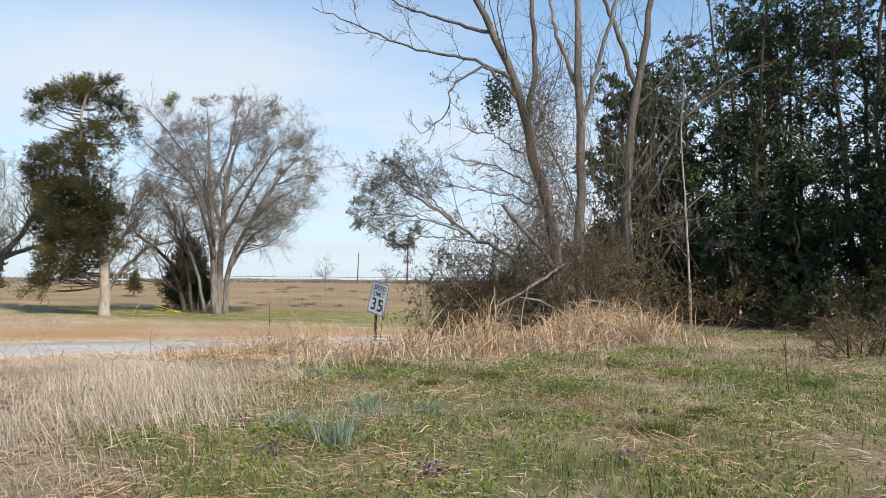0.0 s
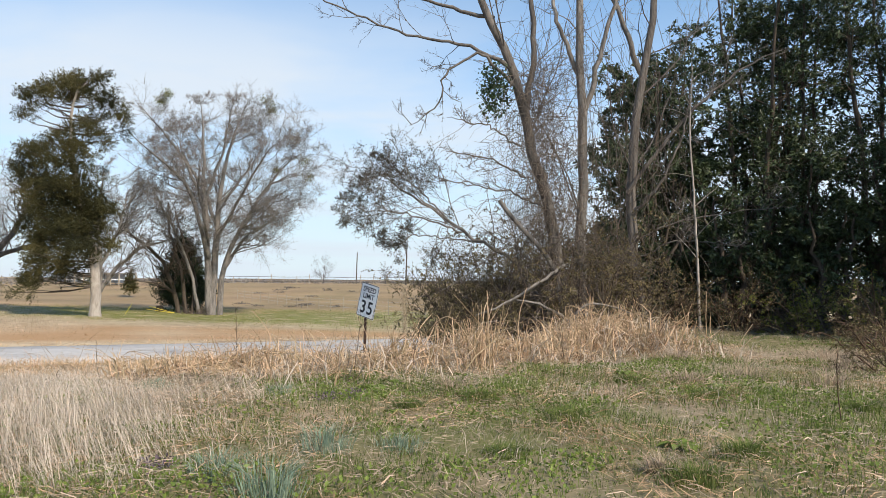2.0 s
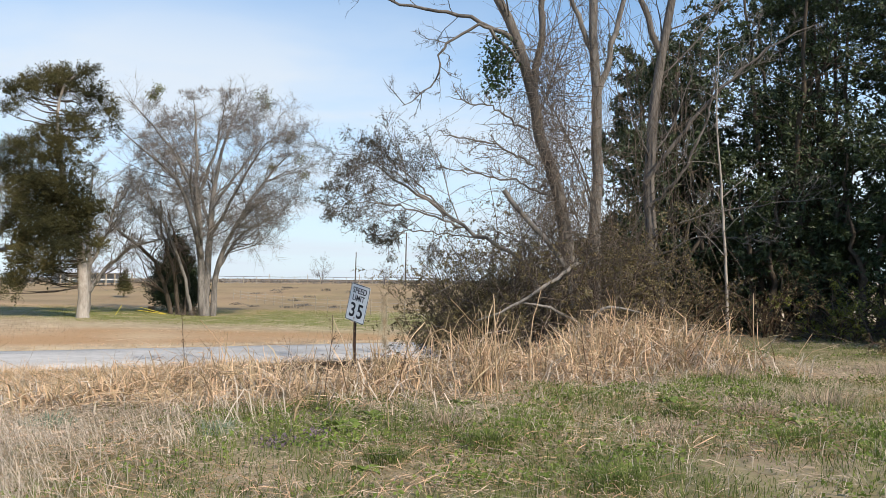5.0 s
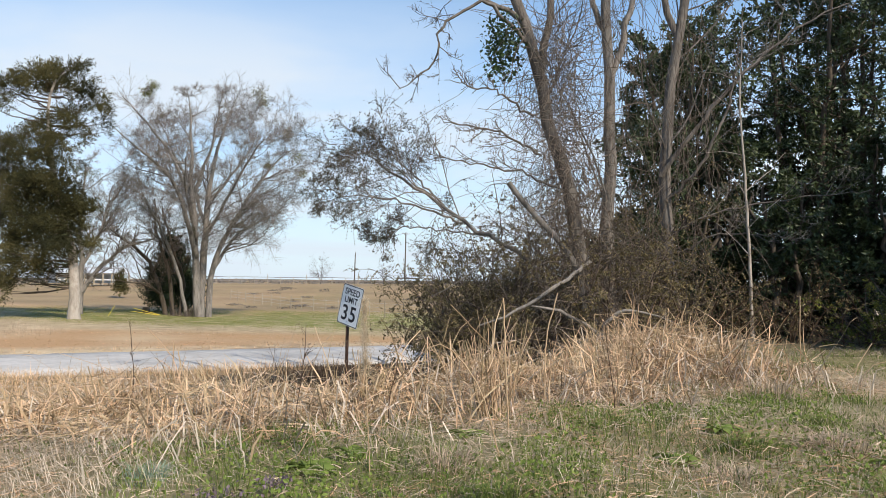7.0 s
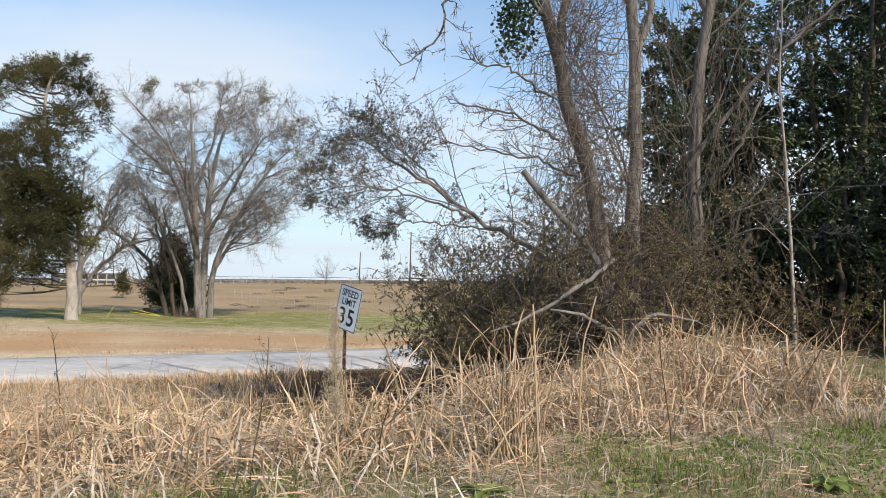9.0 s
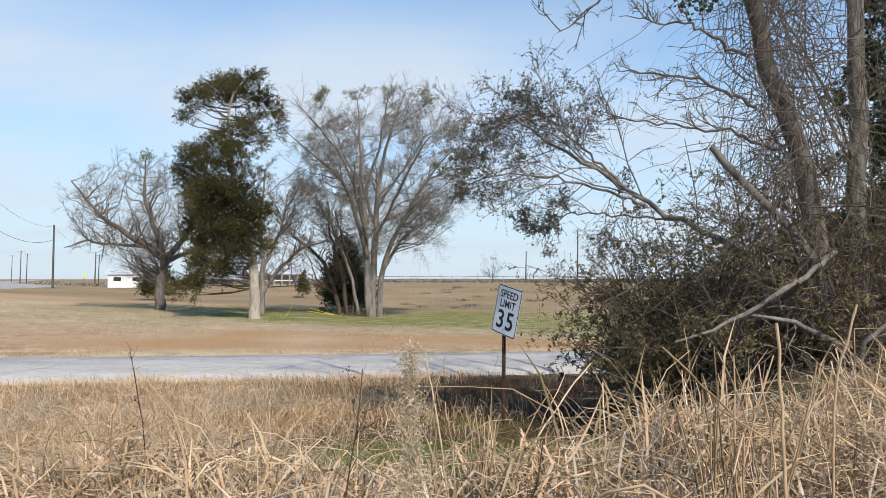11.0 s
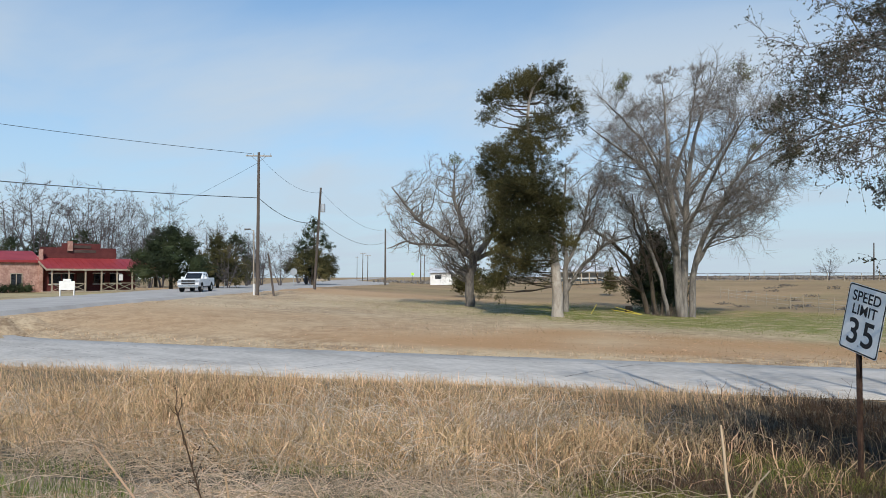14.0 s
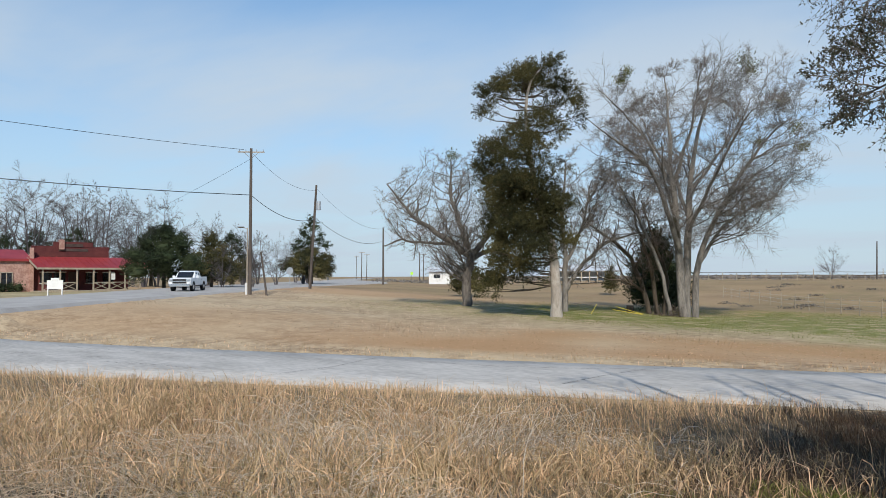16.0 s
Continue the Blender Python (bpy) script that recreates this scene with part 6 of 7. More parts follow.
dark_conifer((-79.3, 56.0, 0.5), 7.9, 5.4, "broad dark green cedar beside the store", bare=0.2)
dark_conifer((-77.4, 61.2, 0.6), 7.0, 3.6, "broad dark green cedar beside the store", CEDAR_LEAF)
dark_conifer((-92.0, 90.2, 0.7), 11.6, 3.4, "tall dark conifer beside the highway", point=2.2)
dark_conifer((-90.0, 88.0, 0.7), 6.0, 4.0, "rounded olive green tree beside the highway", CEDAR_LEAF, bare=0.3, point=2.5)
dark_conifer((-122.0, 79.0, 0.7), 11.0, 4.0, "dark conifer behind the store")
dark_conifer((-122.6, 66.2, 0.6), 10.1, 3.2, "dark evergreen behind the store's parapet", point=2.0)
dark_conifer((-133.3, 64.2, 0.6), 10.0, 3.4, "dark evergreen behind the store's parapet", point=2.0)
dark_conifer((-132.3, 58.7, 0.6), 8.7, 3.4, "dark evergreen behind the store's parapet", point=2.0)
dark_conifer((-103.0, 82.5, 0.7), 9.0, 3.6, "dark conifer behind the roadside trees", point=1.6)
dark_conifer((-50.3, 77.3, 0.2), 3.0, 2.3, "low dark bush behind the spreading tree", CEDAR_LEAF, bare=0.05, point=2.0)

hedge = thing("hedge", store_m @ pose(-5.2, -1.0, 0), "low clipped dark hedge along the store's brick wall", "hedge")
plumes(hedge, [(-3.6 + 0.8 * k, RNG.uniform(-0.1, 0.1), 0.45, 0.62, 0.5, 1.0) for k in range(10)], JUNIPER_LEAF, 160, 0.3, 0.13, 0.3, core=0.8)

generic = []
for k in range(3):
    st = fan(5, 10.5, 3.2, 0.13, base_spread=0.1, power=1.2, seed=40 + k)
    g = bare_tree("bare_tree", (-128.0 + 9 * k, 66.0 + 8 * k, 0.6), st, ((0, 0, 7.4), (5.6, 5.6, 5.6)), "distant leafless grey tree", TWIG_FAR, TWIG_FAR, limbs=40, per=(7, 6),
                  rmin=(0.019, 0.014), sides=5, joined=True, seed=50 + k)
    tagged(g, group="distant leafless trees")
    generic.append(g)
spots = [(-140, 66, 1.7), (-133, 71, 1.55), (-122, 70, 1.45), (-115, 76, 1.35), (-130, 62, 1.45), (-136, 60, 1.5), (-124, 76, 1.3), (-118, 66, 1.3), (-112, 72, 1.2), (-150, 82, 1.3), (-108, 84, 0.9), (-103, 78, 0.85), (-145, 58, 1.2), (-98, 84, 0.75), (-112, 92, 0.9), (-73.9, 60.3, 0.46), (-71.2, 62.6, 0.38), (-94, 78, 0.7), (-89, 80.5, 0.62), (-96, 92, 0.8), (-104, 100, 0.8),
         (-119, 110, 0.8), (-160, 95, 1.2), (-150, 205, 0.5), (-30, 182, 0.6), (-14, 178, 0.45), (4, 190, 0.8), (22, 188, 0.55), (40, 185, 0.7), (-75, 150, 0.5)]
for k, (x, y, s) in enumerate(spots):
    copy_thing(generic[k % 3], pose(x, y, ground_at(x, y), 0, 0, 67 * k) @ Matrix.Diagonal((s, s, s, 1)))
scrub = thing("far_scrub", pose(0, 0, 0), "low brown scrub and woods along the horizon", "woods", kind="stuff")
n = 15000
ax = RNG.uniform(-1.0, 0.75, n)
dd = RNG.uniform(175, 330, n)
px, py = np.sin(ax) * dd, np.cos(ax) * dd
keep = hw_off(px, py) > 12
px, py = px[keep], py[keep]
hh = 1.0 * value_noise(px, py, 0.06, 61) ** 2 * RNG.uniform(0.1, 1, len(px)) + 0.2
v, f = leaves(np.stack([px, py, land(px, py) + hh], 1), 0.6, 1.2)
put("scrub", mesh_of("scrub", v, None, f), TWIG, scrub)


# ---- grass ----
def scatter(n, x0, x1, y0, y1, weight):
    """About n places in a stretch of the plan, thinned by a weight from 0 to 1."""
    x, y = RNG.uniform(x0, x1, n), RNG.uniform(y0, y1, n)
    k = RNG.uniform(0, 1, n) < weight(x, y)
    return x[k], y[k]


def green_mask(x, y):
    p = value_noise(x, y, 1.1, 5) * 0.6 + value_noise(x, y, 3.2, 6) * 0.4 + 0.13 * smooth01((x - 0.6) / 2.5)
    return np.clip((p - 0.31) / 0.22, 0.04, 1) * smooth01((x + 4.2) / 3.2)


def grass(name, x, y, h, w, lean, material, label, wind=None, limp=0.5, stray=0.7):
    z = land(x, y)
    hd = None if wind is None else wind + RNG.normal(0, stray, len(x))
    v, q, t = blades(np.stack([x, y, z - 0.01], 1), h, w, lean, hd, limp)
    v[:, 2] = np.maximum(v[:, 2], np.repeat(z, 5) - 0.012)
    ob = put(name, mesh_of(name, v, q, t), material)
    return tagged(ob, label, "grass", kind="stuff")


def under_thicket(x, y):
    """Where dark weeds replace straw beside the shrubs, their colour also carrying shade."""
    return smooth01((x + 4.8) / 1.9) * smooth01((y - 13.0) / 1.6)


def lane_side(x, y):
    return near_edge(x) - y


def mat(name, x, y, length, width, depth, material, label, swirl, spread=0.5):
    """Matted straw: thin bent ribbons lying across one another in a layer."""
    n = len(x)
    a = swirl + RNG.normal(0, spread, n)
    z = land(x, y) + depth * RNG.uniform(0, 1, n) ** 1.5
    tilt = RNG.normal(0.05, 0.22, n)
    turn = RNG.normal(0, 0.35, n)
    p = np.stack([x, y, z], 1)
    d0 = np.stack([np.cos(a), np.sin(a), tilt], 1)
    d1 = np.stack([np.cos(a + turn), np.sin(a + turn), tilt - np.abs(RNG.normal(0, 0.35, n))], 1)
    m = p + d0 * length[:, None] * 0.5
    e = m + d1 * length[:, None] * 0.5
    side = np.stack([-np.sin(a), np.cos(a), RNG.normal(0, 0.6, n)], 1) * width[:, None] * 0.5
    v = np.stack([p - side, p + side, m + side, m - side, e], 1).reshape(-1, 3)
    g = np.repeat(land(x, y), 5)
    v[:, 2] = np.maximum(v[:, 2], g - 0.01)
    k = np.arange(n)[:, None] * 5
    ob = put(name, mesh_of(name, v, k + [[0, 1, 2, 3]], k + [[3, 2, 4]]), material)
    return tagged(ob, label, "grass", kind="stuff")


def crest_gain(x, y):
    """Dense on the open crest, thinner to the sides and beyond."""
    d = np.hypot(np.maximum(np.abs(x) - 2.5, 0), np.maximum(y - 8, 0) + 1.6 * np.maximum(2.2 - y, 0))
    return np.clip(1.1 - d / 8.5, 0.12, 1)


x, y = scatter(230000, -6, 8, 1.5, 14.0, lambda x, y: green_mask(x, y) * crest_gain(x, y) * (lane_side(x, y) > 8))
grass("green_grass", x, y, RNG.uniform(0.03, 0.13, len(x)) * (0.4 + 1.2 * value_noise(x, y, 2.6, 38)), 0.004, RNG.uniform(0.2, 1.1, len(x)), GREEN_BLADE, "short green winter grass in patches on the bank")
x, y = scatter(120000, -5, 8, 2.0, 12.0, lambda x, y: green_mask(x, y) ** 1.5 * crest_gain(x, y) * (value_noise(x, y, 2.3, 33) > 0.45))
v, f = leaves(np.stack([x, y, land(x, y) + RNG.uniform(0.0, 0.05, len(x))], 1), 0.026, 1.5, -0.3)
tagged(put("ground_weeds", mesh_of("ground_weeds", v, None, f), BROAD_LEAF), "small-leaved green weeds carpeting the bank in patches", "weeds", kind="stuff")
x, y = scatter(350000, -6, 8.5, 1.5, 14.0, lambda x, y: (1.1 - 0.68 * green_mask(x, y)) * crest_gain(x, y) * (0.35 + 0.65 * value_noise(x, y, 1.7, 34)) * (lane_side(x, y) > 7))
mat("matted_straw", x, y, RNG.uniform(0.05, 0.16, len(x)), RNG.uniform(0.0016, 0.0034, len(x)), 0.06, STRAW, "dry cut straw matted over the bank", 7 * value_noise(x, y, 1.3, 9))
x, y = scatter(90000, -6, 8, 2.0, 12, lambda x, y: crest_gain(x, y) * (value_noise(x, y, 1.9, 35) > 0.52))
mat("matted_straw", x, y, RNG.uniform(0.06, 0.22, len(x)), RNG.uniform(0.002, 0.004, len(x)), 0.04, BROWN_STRAW, "brown dead grass matted over the bank", 7 * value_noise(x, y, 1.6, 36), 0.9)
x, y = scatter(60000, -7, 9, 1.5, 15, lambda x, y: (1.1 - 0.4 * green_mask(x, y)) * crest_gain(x, y) * (value_noise(x, y, 0.9, 37) > 0.4) * (lane_side(x, y) > 7))
grass("cut_straw", x, y, RNG.uniform(0.06, 0.2, len(x)), RNG.uniform(0.002, 0.004, len(x)), RNG.uniform(0.5, 1.25, len(x)), PALE_STRAW, "dry upright straw stubble on the bank", 7 * value_noise(x, y, 1.5, 9), 0.55)
x, y = scatter(130000, -22, 0.5, 2.0, 19, lambda x, y: smooth01((-x - 0.8) / 2.5) * (1 - 0.8 * smooth01((x + 4.2) / 1.5) * (y > 6)) * (lane_side(x, y) > 6) * np.clip(1.2 - np.maximum(y - 6, 0) / 14 - np.maximum(-x - 9, 0) / 16, 0.2, 1) * (0.35 + 0.65 * value_noise(x, y, 0.9, 15)))
grass("tall_dry_grass", x, y, RNG.uniform(0.12, 0.42, len(x)) * (0.55 + 0.6 * value_noise(x, y, 0.8, 16)), RNG.uniform(0.002, 0.0042, len(x)), 0.55 + 0.75 * RNG.uniform(0, 1, len(x)) ** 0.6, STRAW, "tall bleached dry grass on the slope", 5 * value_noise(x, y, 1.4, 17) + 1.0, 0.6, 0.8)
x, y = scatter(90000, -7.5, -0.9, 3.0, 9.5, lambda x, y: smooth01((-x - 0.9) / 1.4) * (0.15 + 0.85 * smooth01((value_noise(x, y, 1.5, 15) - 0.3) / 0.3)) * np.clip(1.3 - y / 14, 0, 1) * (1 - smooth01((y - 6.5) / 2) * smooth01((x + 3.2) / 1.2)))
grass("bleached_grass", x, y, RNG.uniform(0.16, 0.46, len(x)) * (0.4 + 0.9 * value_noise(x, y, 1.6, 16)), RNG.uniform(0.0016, 0.0034, len(x)), 0.45 + 0.8 * RNG.uniform(0, 1, len(x)), PALE_STRAW, "soft bleached dry grass in thick tufts on the bank", 5 * value_noise(x, y, 1.4, 17) + 1.0, 0.6, 0.8)
x, y = scatter(125000, -30, 3, 6, 25, lambda x, y: ((lane_side(x, y) < 8.5) & (lane_side(x, y) > 0.05)) * (1 - 0.88 * under_thicket(x, y)) * (0.3 + 0.7 * smooth01((value_noise(x, y, 4.5, 29) - 0.35) / 0.25)) * np.clip(1.2 - np.maximum(-x - 6, 0) / 26, 0.3, 1))
hgt = RNG.uniform(0.15, 0.5, len(x)) * (0.35 + 0.5 * value_noise(x, y, 1.6, 28) + 0.6 * value_noise(x, y, 4.5, 29)) * np.clip(lane_side(x, y) / 1.0, 0.5, 1)
grass("ditch_grass", x, y, hgt, RNG.uniform(0.006, 0.012, len(x)), 0.2 + 0.9 * RNG.uniform(0, 1, len(x)) ** 0.7, BROWN_STRAW, "brown dry grass along the lane's ditch", 5 * value_noise(x, y, 0.7, 18) + 0.5)
x, y = scatter(90000, -30, 3, 6, 25, lambda x, y: ((lane_side(x, y) < 9.5) & (lane_side(x, y) > 0.02)) * 0.8 * (1 - 0.93 * under_thicket(x, y)))
grass("ditch_grass", x, y, RNG.uniform(0.14, 0.58, len(x)) * (0.4 + 0.9 * value_noise(x, y, 4.5, 29)) * np.clip(lane_side(x, y) / 1.0, 0.5, 1), 0.006, RNG.uniform(0.15, 0.9, len(x)), GOLD_STRAW, "pale dry grass along the lane's ditch", 5 * value_noise(x, y, 0.7, 18) + 0.5)
# dead weeds, set thick and dark to deepen the shrubs' shade on the ditch
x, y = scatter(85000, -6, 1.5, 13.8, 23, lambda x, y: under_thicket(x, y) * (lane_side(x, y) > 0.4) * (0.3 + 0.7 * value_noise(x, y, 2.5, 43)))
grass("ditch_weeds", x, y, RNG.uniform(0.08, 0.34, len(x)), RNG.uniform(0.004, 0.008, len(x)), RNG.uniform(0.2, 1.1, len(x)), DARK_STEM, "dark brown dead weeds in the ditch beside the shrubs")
x, y = scatter(42000, -5.5, 0.5, 12.4, 18, lambda x, y: under_thicket(x, y) * (value_noise(x, y, 1.3, 44) > 0.42))
grass("ditch_weeds", x, y, RNG.uniform(0.08, 0.24, len(x)), RNG.uniform(0.004, 0.008, len(x)), RNG.uniform(0.2, 0.9, len(x)), OLIVE_BLADE, "olive green grass in the ditch beside the shrubs")
# dark blades draw the shadow line under the pavement's far edge
x, y = RNG.uniform(-44, 10, 15000), RNG.uniform(-0.16, 0.2, 15000)
k = value_noise(x, 0 * x, 1.4, 45) > 0.35
x, y = x[k], y[k] + far_edge(x[k])
grass("edge_weeds", x, y, RNG.uniform(0.05, 0.14, len(x)), 0.035, RNG.uniform(0.4, 1.2, len(x)), DARK_STEM, "dark dead weeds standing for the shadow line along the lane's broken edge")
x, y = scatter(26000, -9, 0, 8, 17, lambda x, y: np.maximum(value_noise(x, y, 0.9, 19) > 0.72, smooth01((x + 3.4) / 1.0) * smooth01((-0.6 - x) / 0.5) * (value_noise(x, y, 1.7, 48) > 0.35)) * (lane_side(x, y) < 14))
grass("green_grass", x, y, RNG.uniform(0.1, 0.25, len(x)), 0.006, RNG.uniform(0.2, 0.8, len(x)), GREEN_BLADE, "green grass showing through the dry slope")


def far_short(x, y):
    return y - far_edge(x)


x, y = scatter(120000, -48, 12, 14, 62, lambda x, y: ((far_short(x, y) > -0.02) & (hw_off(x, y) > 1)) * np.clip(1.1 - far_short(x, y) / 34, 0.12, 1))
edge = far_short(x, y) < 2.0
grass("verge_grass", x[edge], y[edge], RNG.uniform(0.05, 0.2, edge.sum()), 0.012, RNG.uniform(0.4, 1.2, edge.sum()), GOLD_STRAW, "pale dry grass along the lane's far verge")
mid = ~edge & (zones(x, y)[1] > RNG.uniform(0, 1, len(x)))
grass("field_grass", x[mid], y[mid], RNG.uniform(0.03, 0.08, mid.sum()), 0.03, RNG.uniform(0.7, 1.3, mid.sum()), BROWN_STRAW, "short brown winter grass of the field")
x, y = scatter(70000, -60, 2, 20, 60, lambda x, y: ((far_short(x, y) > 1) & (hw_off(x, y) > 1)) * (value_noise(x, y, 0.2, 81) > 0.45) * smooth01((-4 - x) / 12) * smooth01((far_short(x, y) - 3) / 8) * (1 - np.clip(1.3 * zones(x, y)[0], 0, 1)))
grass("field_grass", x, y, RNG.uniform(0.06, 0.2, len(x)), 0.016, RNG.uniform(0.5, 1.2, len(x)), STRAW, "pale longer dry grass of the field")
x, y = scatter(70000, -44, 14, 44, 74, lambda x, y: zones(x, y)[0] * (far_short(x, y) > 4))
grass("field_grass", x, y, RNG.uniform(0.04, 0.11, len(x)), 0.022, RNG.uniform(0.3, 1.0, len(x)), OLIVE_BLADE, "short green grass under the trees")

# ---- tall tan cane grass along the crest ----
CANE_A, CANE_B = np.array([-2.6, 8.5]), np.array([3.2, 11.3])


def cane_places(n, sd):
    u = RNG.uniform(-0.1, 1.0, n)
    c = CANE_A + (CANE_B - CANE_A) * u[:, None]
    nrm = np.array([-(CANE_B - CANE_A)[1], (CANE_B - CANE_A)[0]]) / np.linalg.norm(CANE_B - CANE_A)
    w = sd * (0.6 + 0.8 * value_noise(u * 9, 0 * u, 1.0, 71))
    c = c + nrm * (RNG.normal(0, 1, n) * w)[:, None] + 0.35 * nrm
    k = ~((c[:, 0] < 0.3) & (c[:, 1] > 9.4))
    return c[k, 0], c[k, 1]


def clear_height(x, y):
    """How high stems may stand near the crest where one walks."""
    d = np.abs(x - np.interp(y, [0, 5, 7, 9.5], [0.1, 0.2, -0.1, -1.0]))
    return np.where(y < 10.3, np.where(d < 0.7, 0.5, 0.5 + (d - 0.7) * 0.9), 2.0)


def cane_gain(x, y):
    """Lower towards the slope, tallest in clumps."""
    return np.clip(0.55 + 0.16 * (x + 1.5), 0.45, 0.82) * (0.6 + 0.65 * value_noise(x, y, 2.2, 73))


def folded(name, x, y, h, w, material, label, fold=0.65, tilt=0.4):
    """Broad dry blades that rise, bend and break over, lying across one another."""
    n = len(x)
    p = [np.stack([x, y, land(x, y) - 0.02], 1)]
    d = unit(np.stack([RNG.normal(0, tilt, n), RNG.normal(0, tilt, n), np.ones(n)], 1))
    a = RNG.uniform(0, 2 * np.pi, n)
    out = np.stack([np.cos(a), np.sin(a), RNG.uniform(-0.9, 0.25, n)], 1)
    snap = (RNG.uniform(0, 1, n) < fold)[:, None]
    g = land(x, y)
    for k, share in enumerate((0.38, 0.27, 0.2, 0.25)):
        if k == 1:
            d = unit(d + RNG.normal(0, 0.25, (n, 3)))
        if k == 2:
            d = np.where(snap, unit(out + 0.25 * d), unit(d + RNG.normal(0, 0.35, (n, 3)) - [0, 0, 0.25]))
        if k == 3:
            d = unit(d + RNG.normal(0, 0.2, (n, 3)) - [0, 0, 0.3])
        q = p[-1] + d * (h * share)[:, None]
        q[:, 2] = np.maximum(q[:, 2], g + 0.02)
        p.append(q)
    f = RNG.uniform(0, 2 * np.pi, n)
    side = np.stack([np.cos(f), np.sin(f), RNG.normal(0, 0.3, n)], 1) * (w / 2)[:, None]
    rows = []
    for q, k in zip(p, (0.7, 1.0, 0.9, 0.7, 0.15)):
        rows += [q - side * k, q + side * k]
    v = np.stack(rows, 1).reshape(-1, 3)
    k = np.arange(n)[:, None] * 10
    ob = put(name, mesh_of(name, v, np.concatenate([k + [[2 * i, 2 * i + 1, 2 * i + 3, 2 * i + 2]] for i in range(4)])), material)
    return tagged(ob, label, "grass", kind="stuff")


x, y = cane_places(9000, 0.55)
h = np.minimum(RNG.uniform(0.35, 1.0, len(x)) * cane_gain(x, y), 1.15 * clear_height(x, y))
folded("cane_grass", x, y, h, RNG.uniform(0.006, 0.015, len(x)), RED_STRAW, "tall tan dry cane grass, bent and broken")
x, y = cane_places(2600, 0.6)
h = np.minimum(RNG.uniform(0.4, 1.0, len(x)) * cane_gain(x, y), 1.15 * clear_height(x, y))
folded("cane_grass", x, y, h, RNG.uniform(0.006, 0.013, len(x)), PALE_STRAW, "bleached broken leaves of the cane grass", 0.8, 0.7)
x, y = cane_places(16000, 0.62)
mat("fallen_cane", x, y, RNG.uniform(0.15, 0.45, len(x)), RNG.uniform(0.003, 0.006, len(x)), 0.3 * cane_gain(x, y), RED_STRAW, "fallen tan cane leaves matted at the foot of the clumps", 9 * value_noise(x, y, 1.3, 74), 0.9)
x, y = cane_places(5000, 0.75)
h = np.minimum(RNG.uniform(0.2, 0.6, len(x)) * cane_gain(x, y), clear_height(x, y))
grass("cane_grass", x, y, h, RNG.uniform(0.006, 0.014, len(x)), RNG.uniform(0.4, 1.2, len(x)), PALE_STRAW, "pale dry leaves of the cane grass", None, 0.65)
x, y = cane_places(520, 0.6)
z = land(x, y)
h = np.minimum(RNG.uniform(0.4, 1.2, len(x)) * cane_gain(x, y), clear_height(x, y) * 1.05)
P, R = shoots(np.stack([x, y, z - 0.03], 1), np.stack([RNG.normal(0, 0.28, len(x)), RNG.normal(0, 0.28, len(x)), np.ones(len(x))], 1), h, RNG.uniform(0.003, 0.006, len(x)), 5, 0.1, 0.0, 0.6)
snap = RNG.uniform(0, 1, len(x)) < 0.55
out = unit(np.stack([RNG.normal(0, 1, len(x)), RNG.normal(0, 1, len(x)), RNG.uniform(-0.6, 0.4, len(x))], 1))
for k in (4, 5):
    P[snap, k] = P[snap, k - 1] + out[snap] * (h[snap] / 5 * 1.3)[:, None]
stalks = put("cane_stalks", mesh_of("cane_stalks", *tubes(P, R, 5)), RED_STRAW)
tagged(stalks, "dry tan cane stalks, many snapped over", "grass", kind="stuff")


def arches(name, x, y, length, r, material, label, way=None, droop=-0.28):
    """Long bent straws that rise, arch over and come to lie on their neighbours."""
    n = len(x)
    z = land(x, y)
    a = RNG.uniform(0, 2 * np.pi, n) if way is None else way
    k = RNG.uniform(0.3, 1.3, n)
    P, R = shoots(np.stack([x, y, z - 0.02], 1), np.stack([np.cos(a) * k, np.sin(a) * k, np.ones(n)], 1), length, r, 6, 0.15, droop, 0.5)
    P[:, :, 2] = np.maximum(P[:, :, 2], z[:, None] + 0.02)
    ob = put(name, mesh_of(name, *tubes(P, R, 3)), material)
    return tagged(ob, label, "grass", kind="stuff")


x, y = cane_places(3000, 0.52)
arches("bent_cane", x, y, np.minimum(RNG.uniform(0.5, 1.5, len(x)) * cane_gain(x, y), 1.6 * clear_height(x, y)), RNG.uniform(0.002, 0.005, len(x)), RED_STRAW, "bent tan cane stalks arching over one another")
x, y = scatter(6000, -10, -0.5, 8.2, 14.5, lambda x, y: np.clip(1.6 * value_noise(x, y, 1.1, 91) - 0.2, 0, 1) * (lane_side(x, y) > 7) * (1 - 0.9 * smooth01((x + 2.8) / 1.0) * (y > 9.6)))
arches("bent_straw", x, y, np.minimum(RNG.uniform(0.35, 1.15, len(x)), 1.6 * clear_height(x, y)), RNG.uniform(0.002, 0.0042, len(x)), STRAW, "long pale bent straws in a tangle on the slope")
x, y = scatter(22000, -15, -2.0, 9, 19, lambda x, y: np.clip(2.2 * value_noise(x, y, 1.0, 94) - 0.7, 0, 1) * (lane_side(x, y) > 3.5) * (lane_side(x, y) < 9) * (1 - under_thicket(x, y)))
arches("bent_straw", x, y, RNG.uniform(0.45, 1.15, len(x)), RNG.uniform(0.003, 0.0058, len(x)), PALE_STRAW, "pale arched straws tangled over the ditch's slope", 5 * value_noise(x, y, 0.8, 95) + RNG.normal(0, 0.8, len(x)))
x, y = scatter(2600, -14, 0.2, 7.5, 18, lambda x, y: (value_noise(x, y, 1.3, 92) > 0.5) * (lane_side(x, y) > 4.5) * 0.8 * (1 - under_thicket(x, y)))
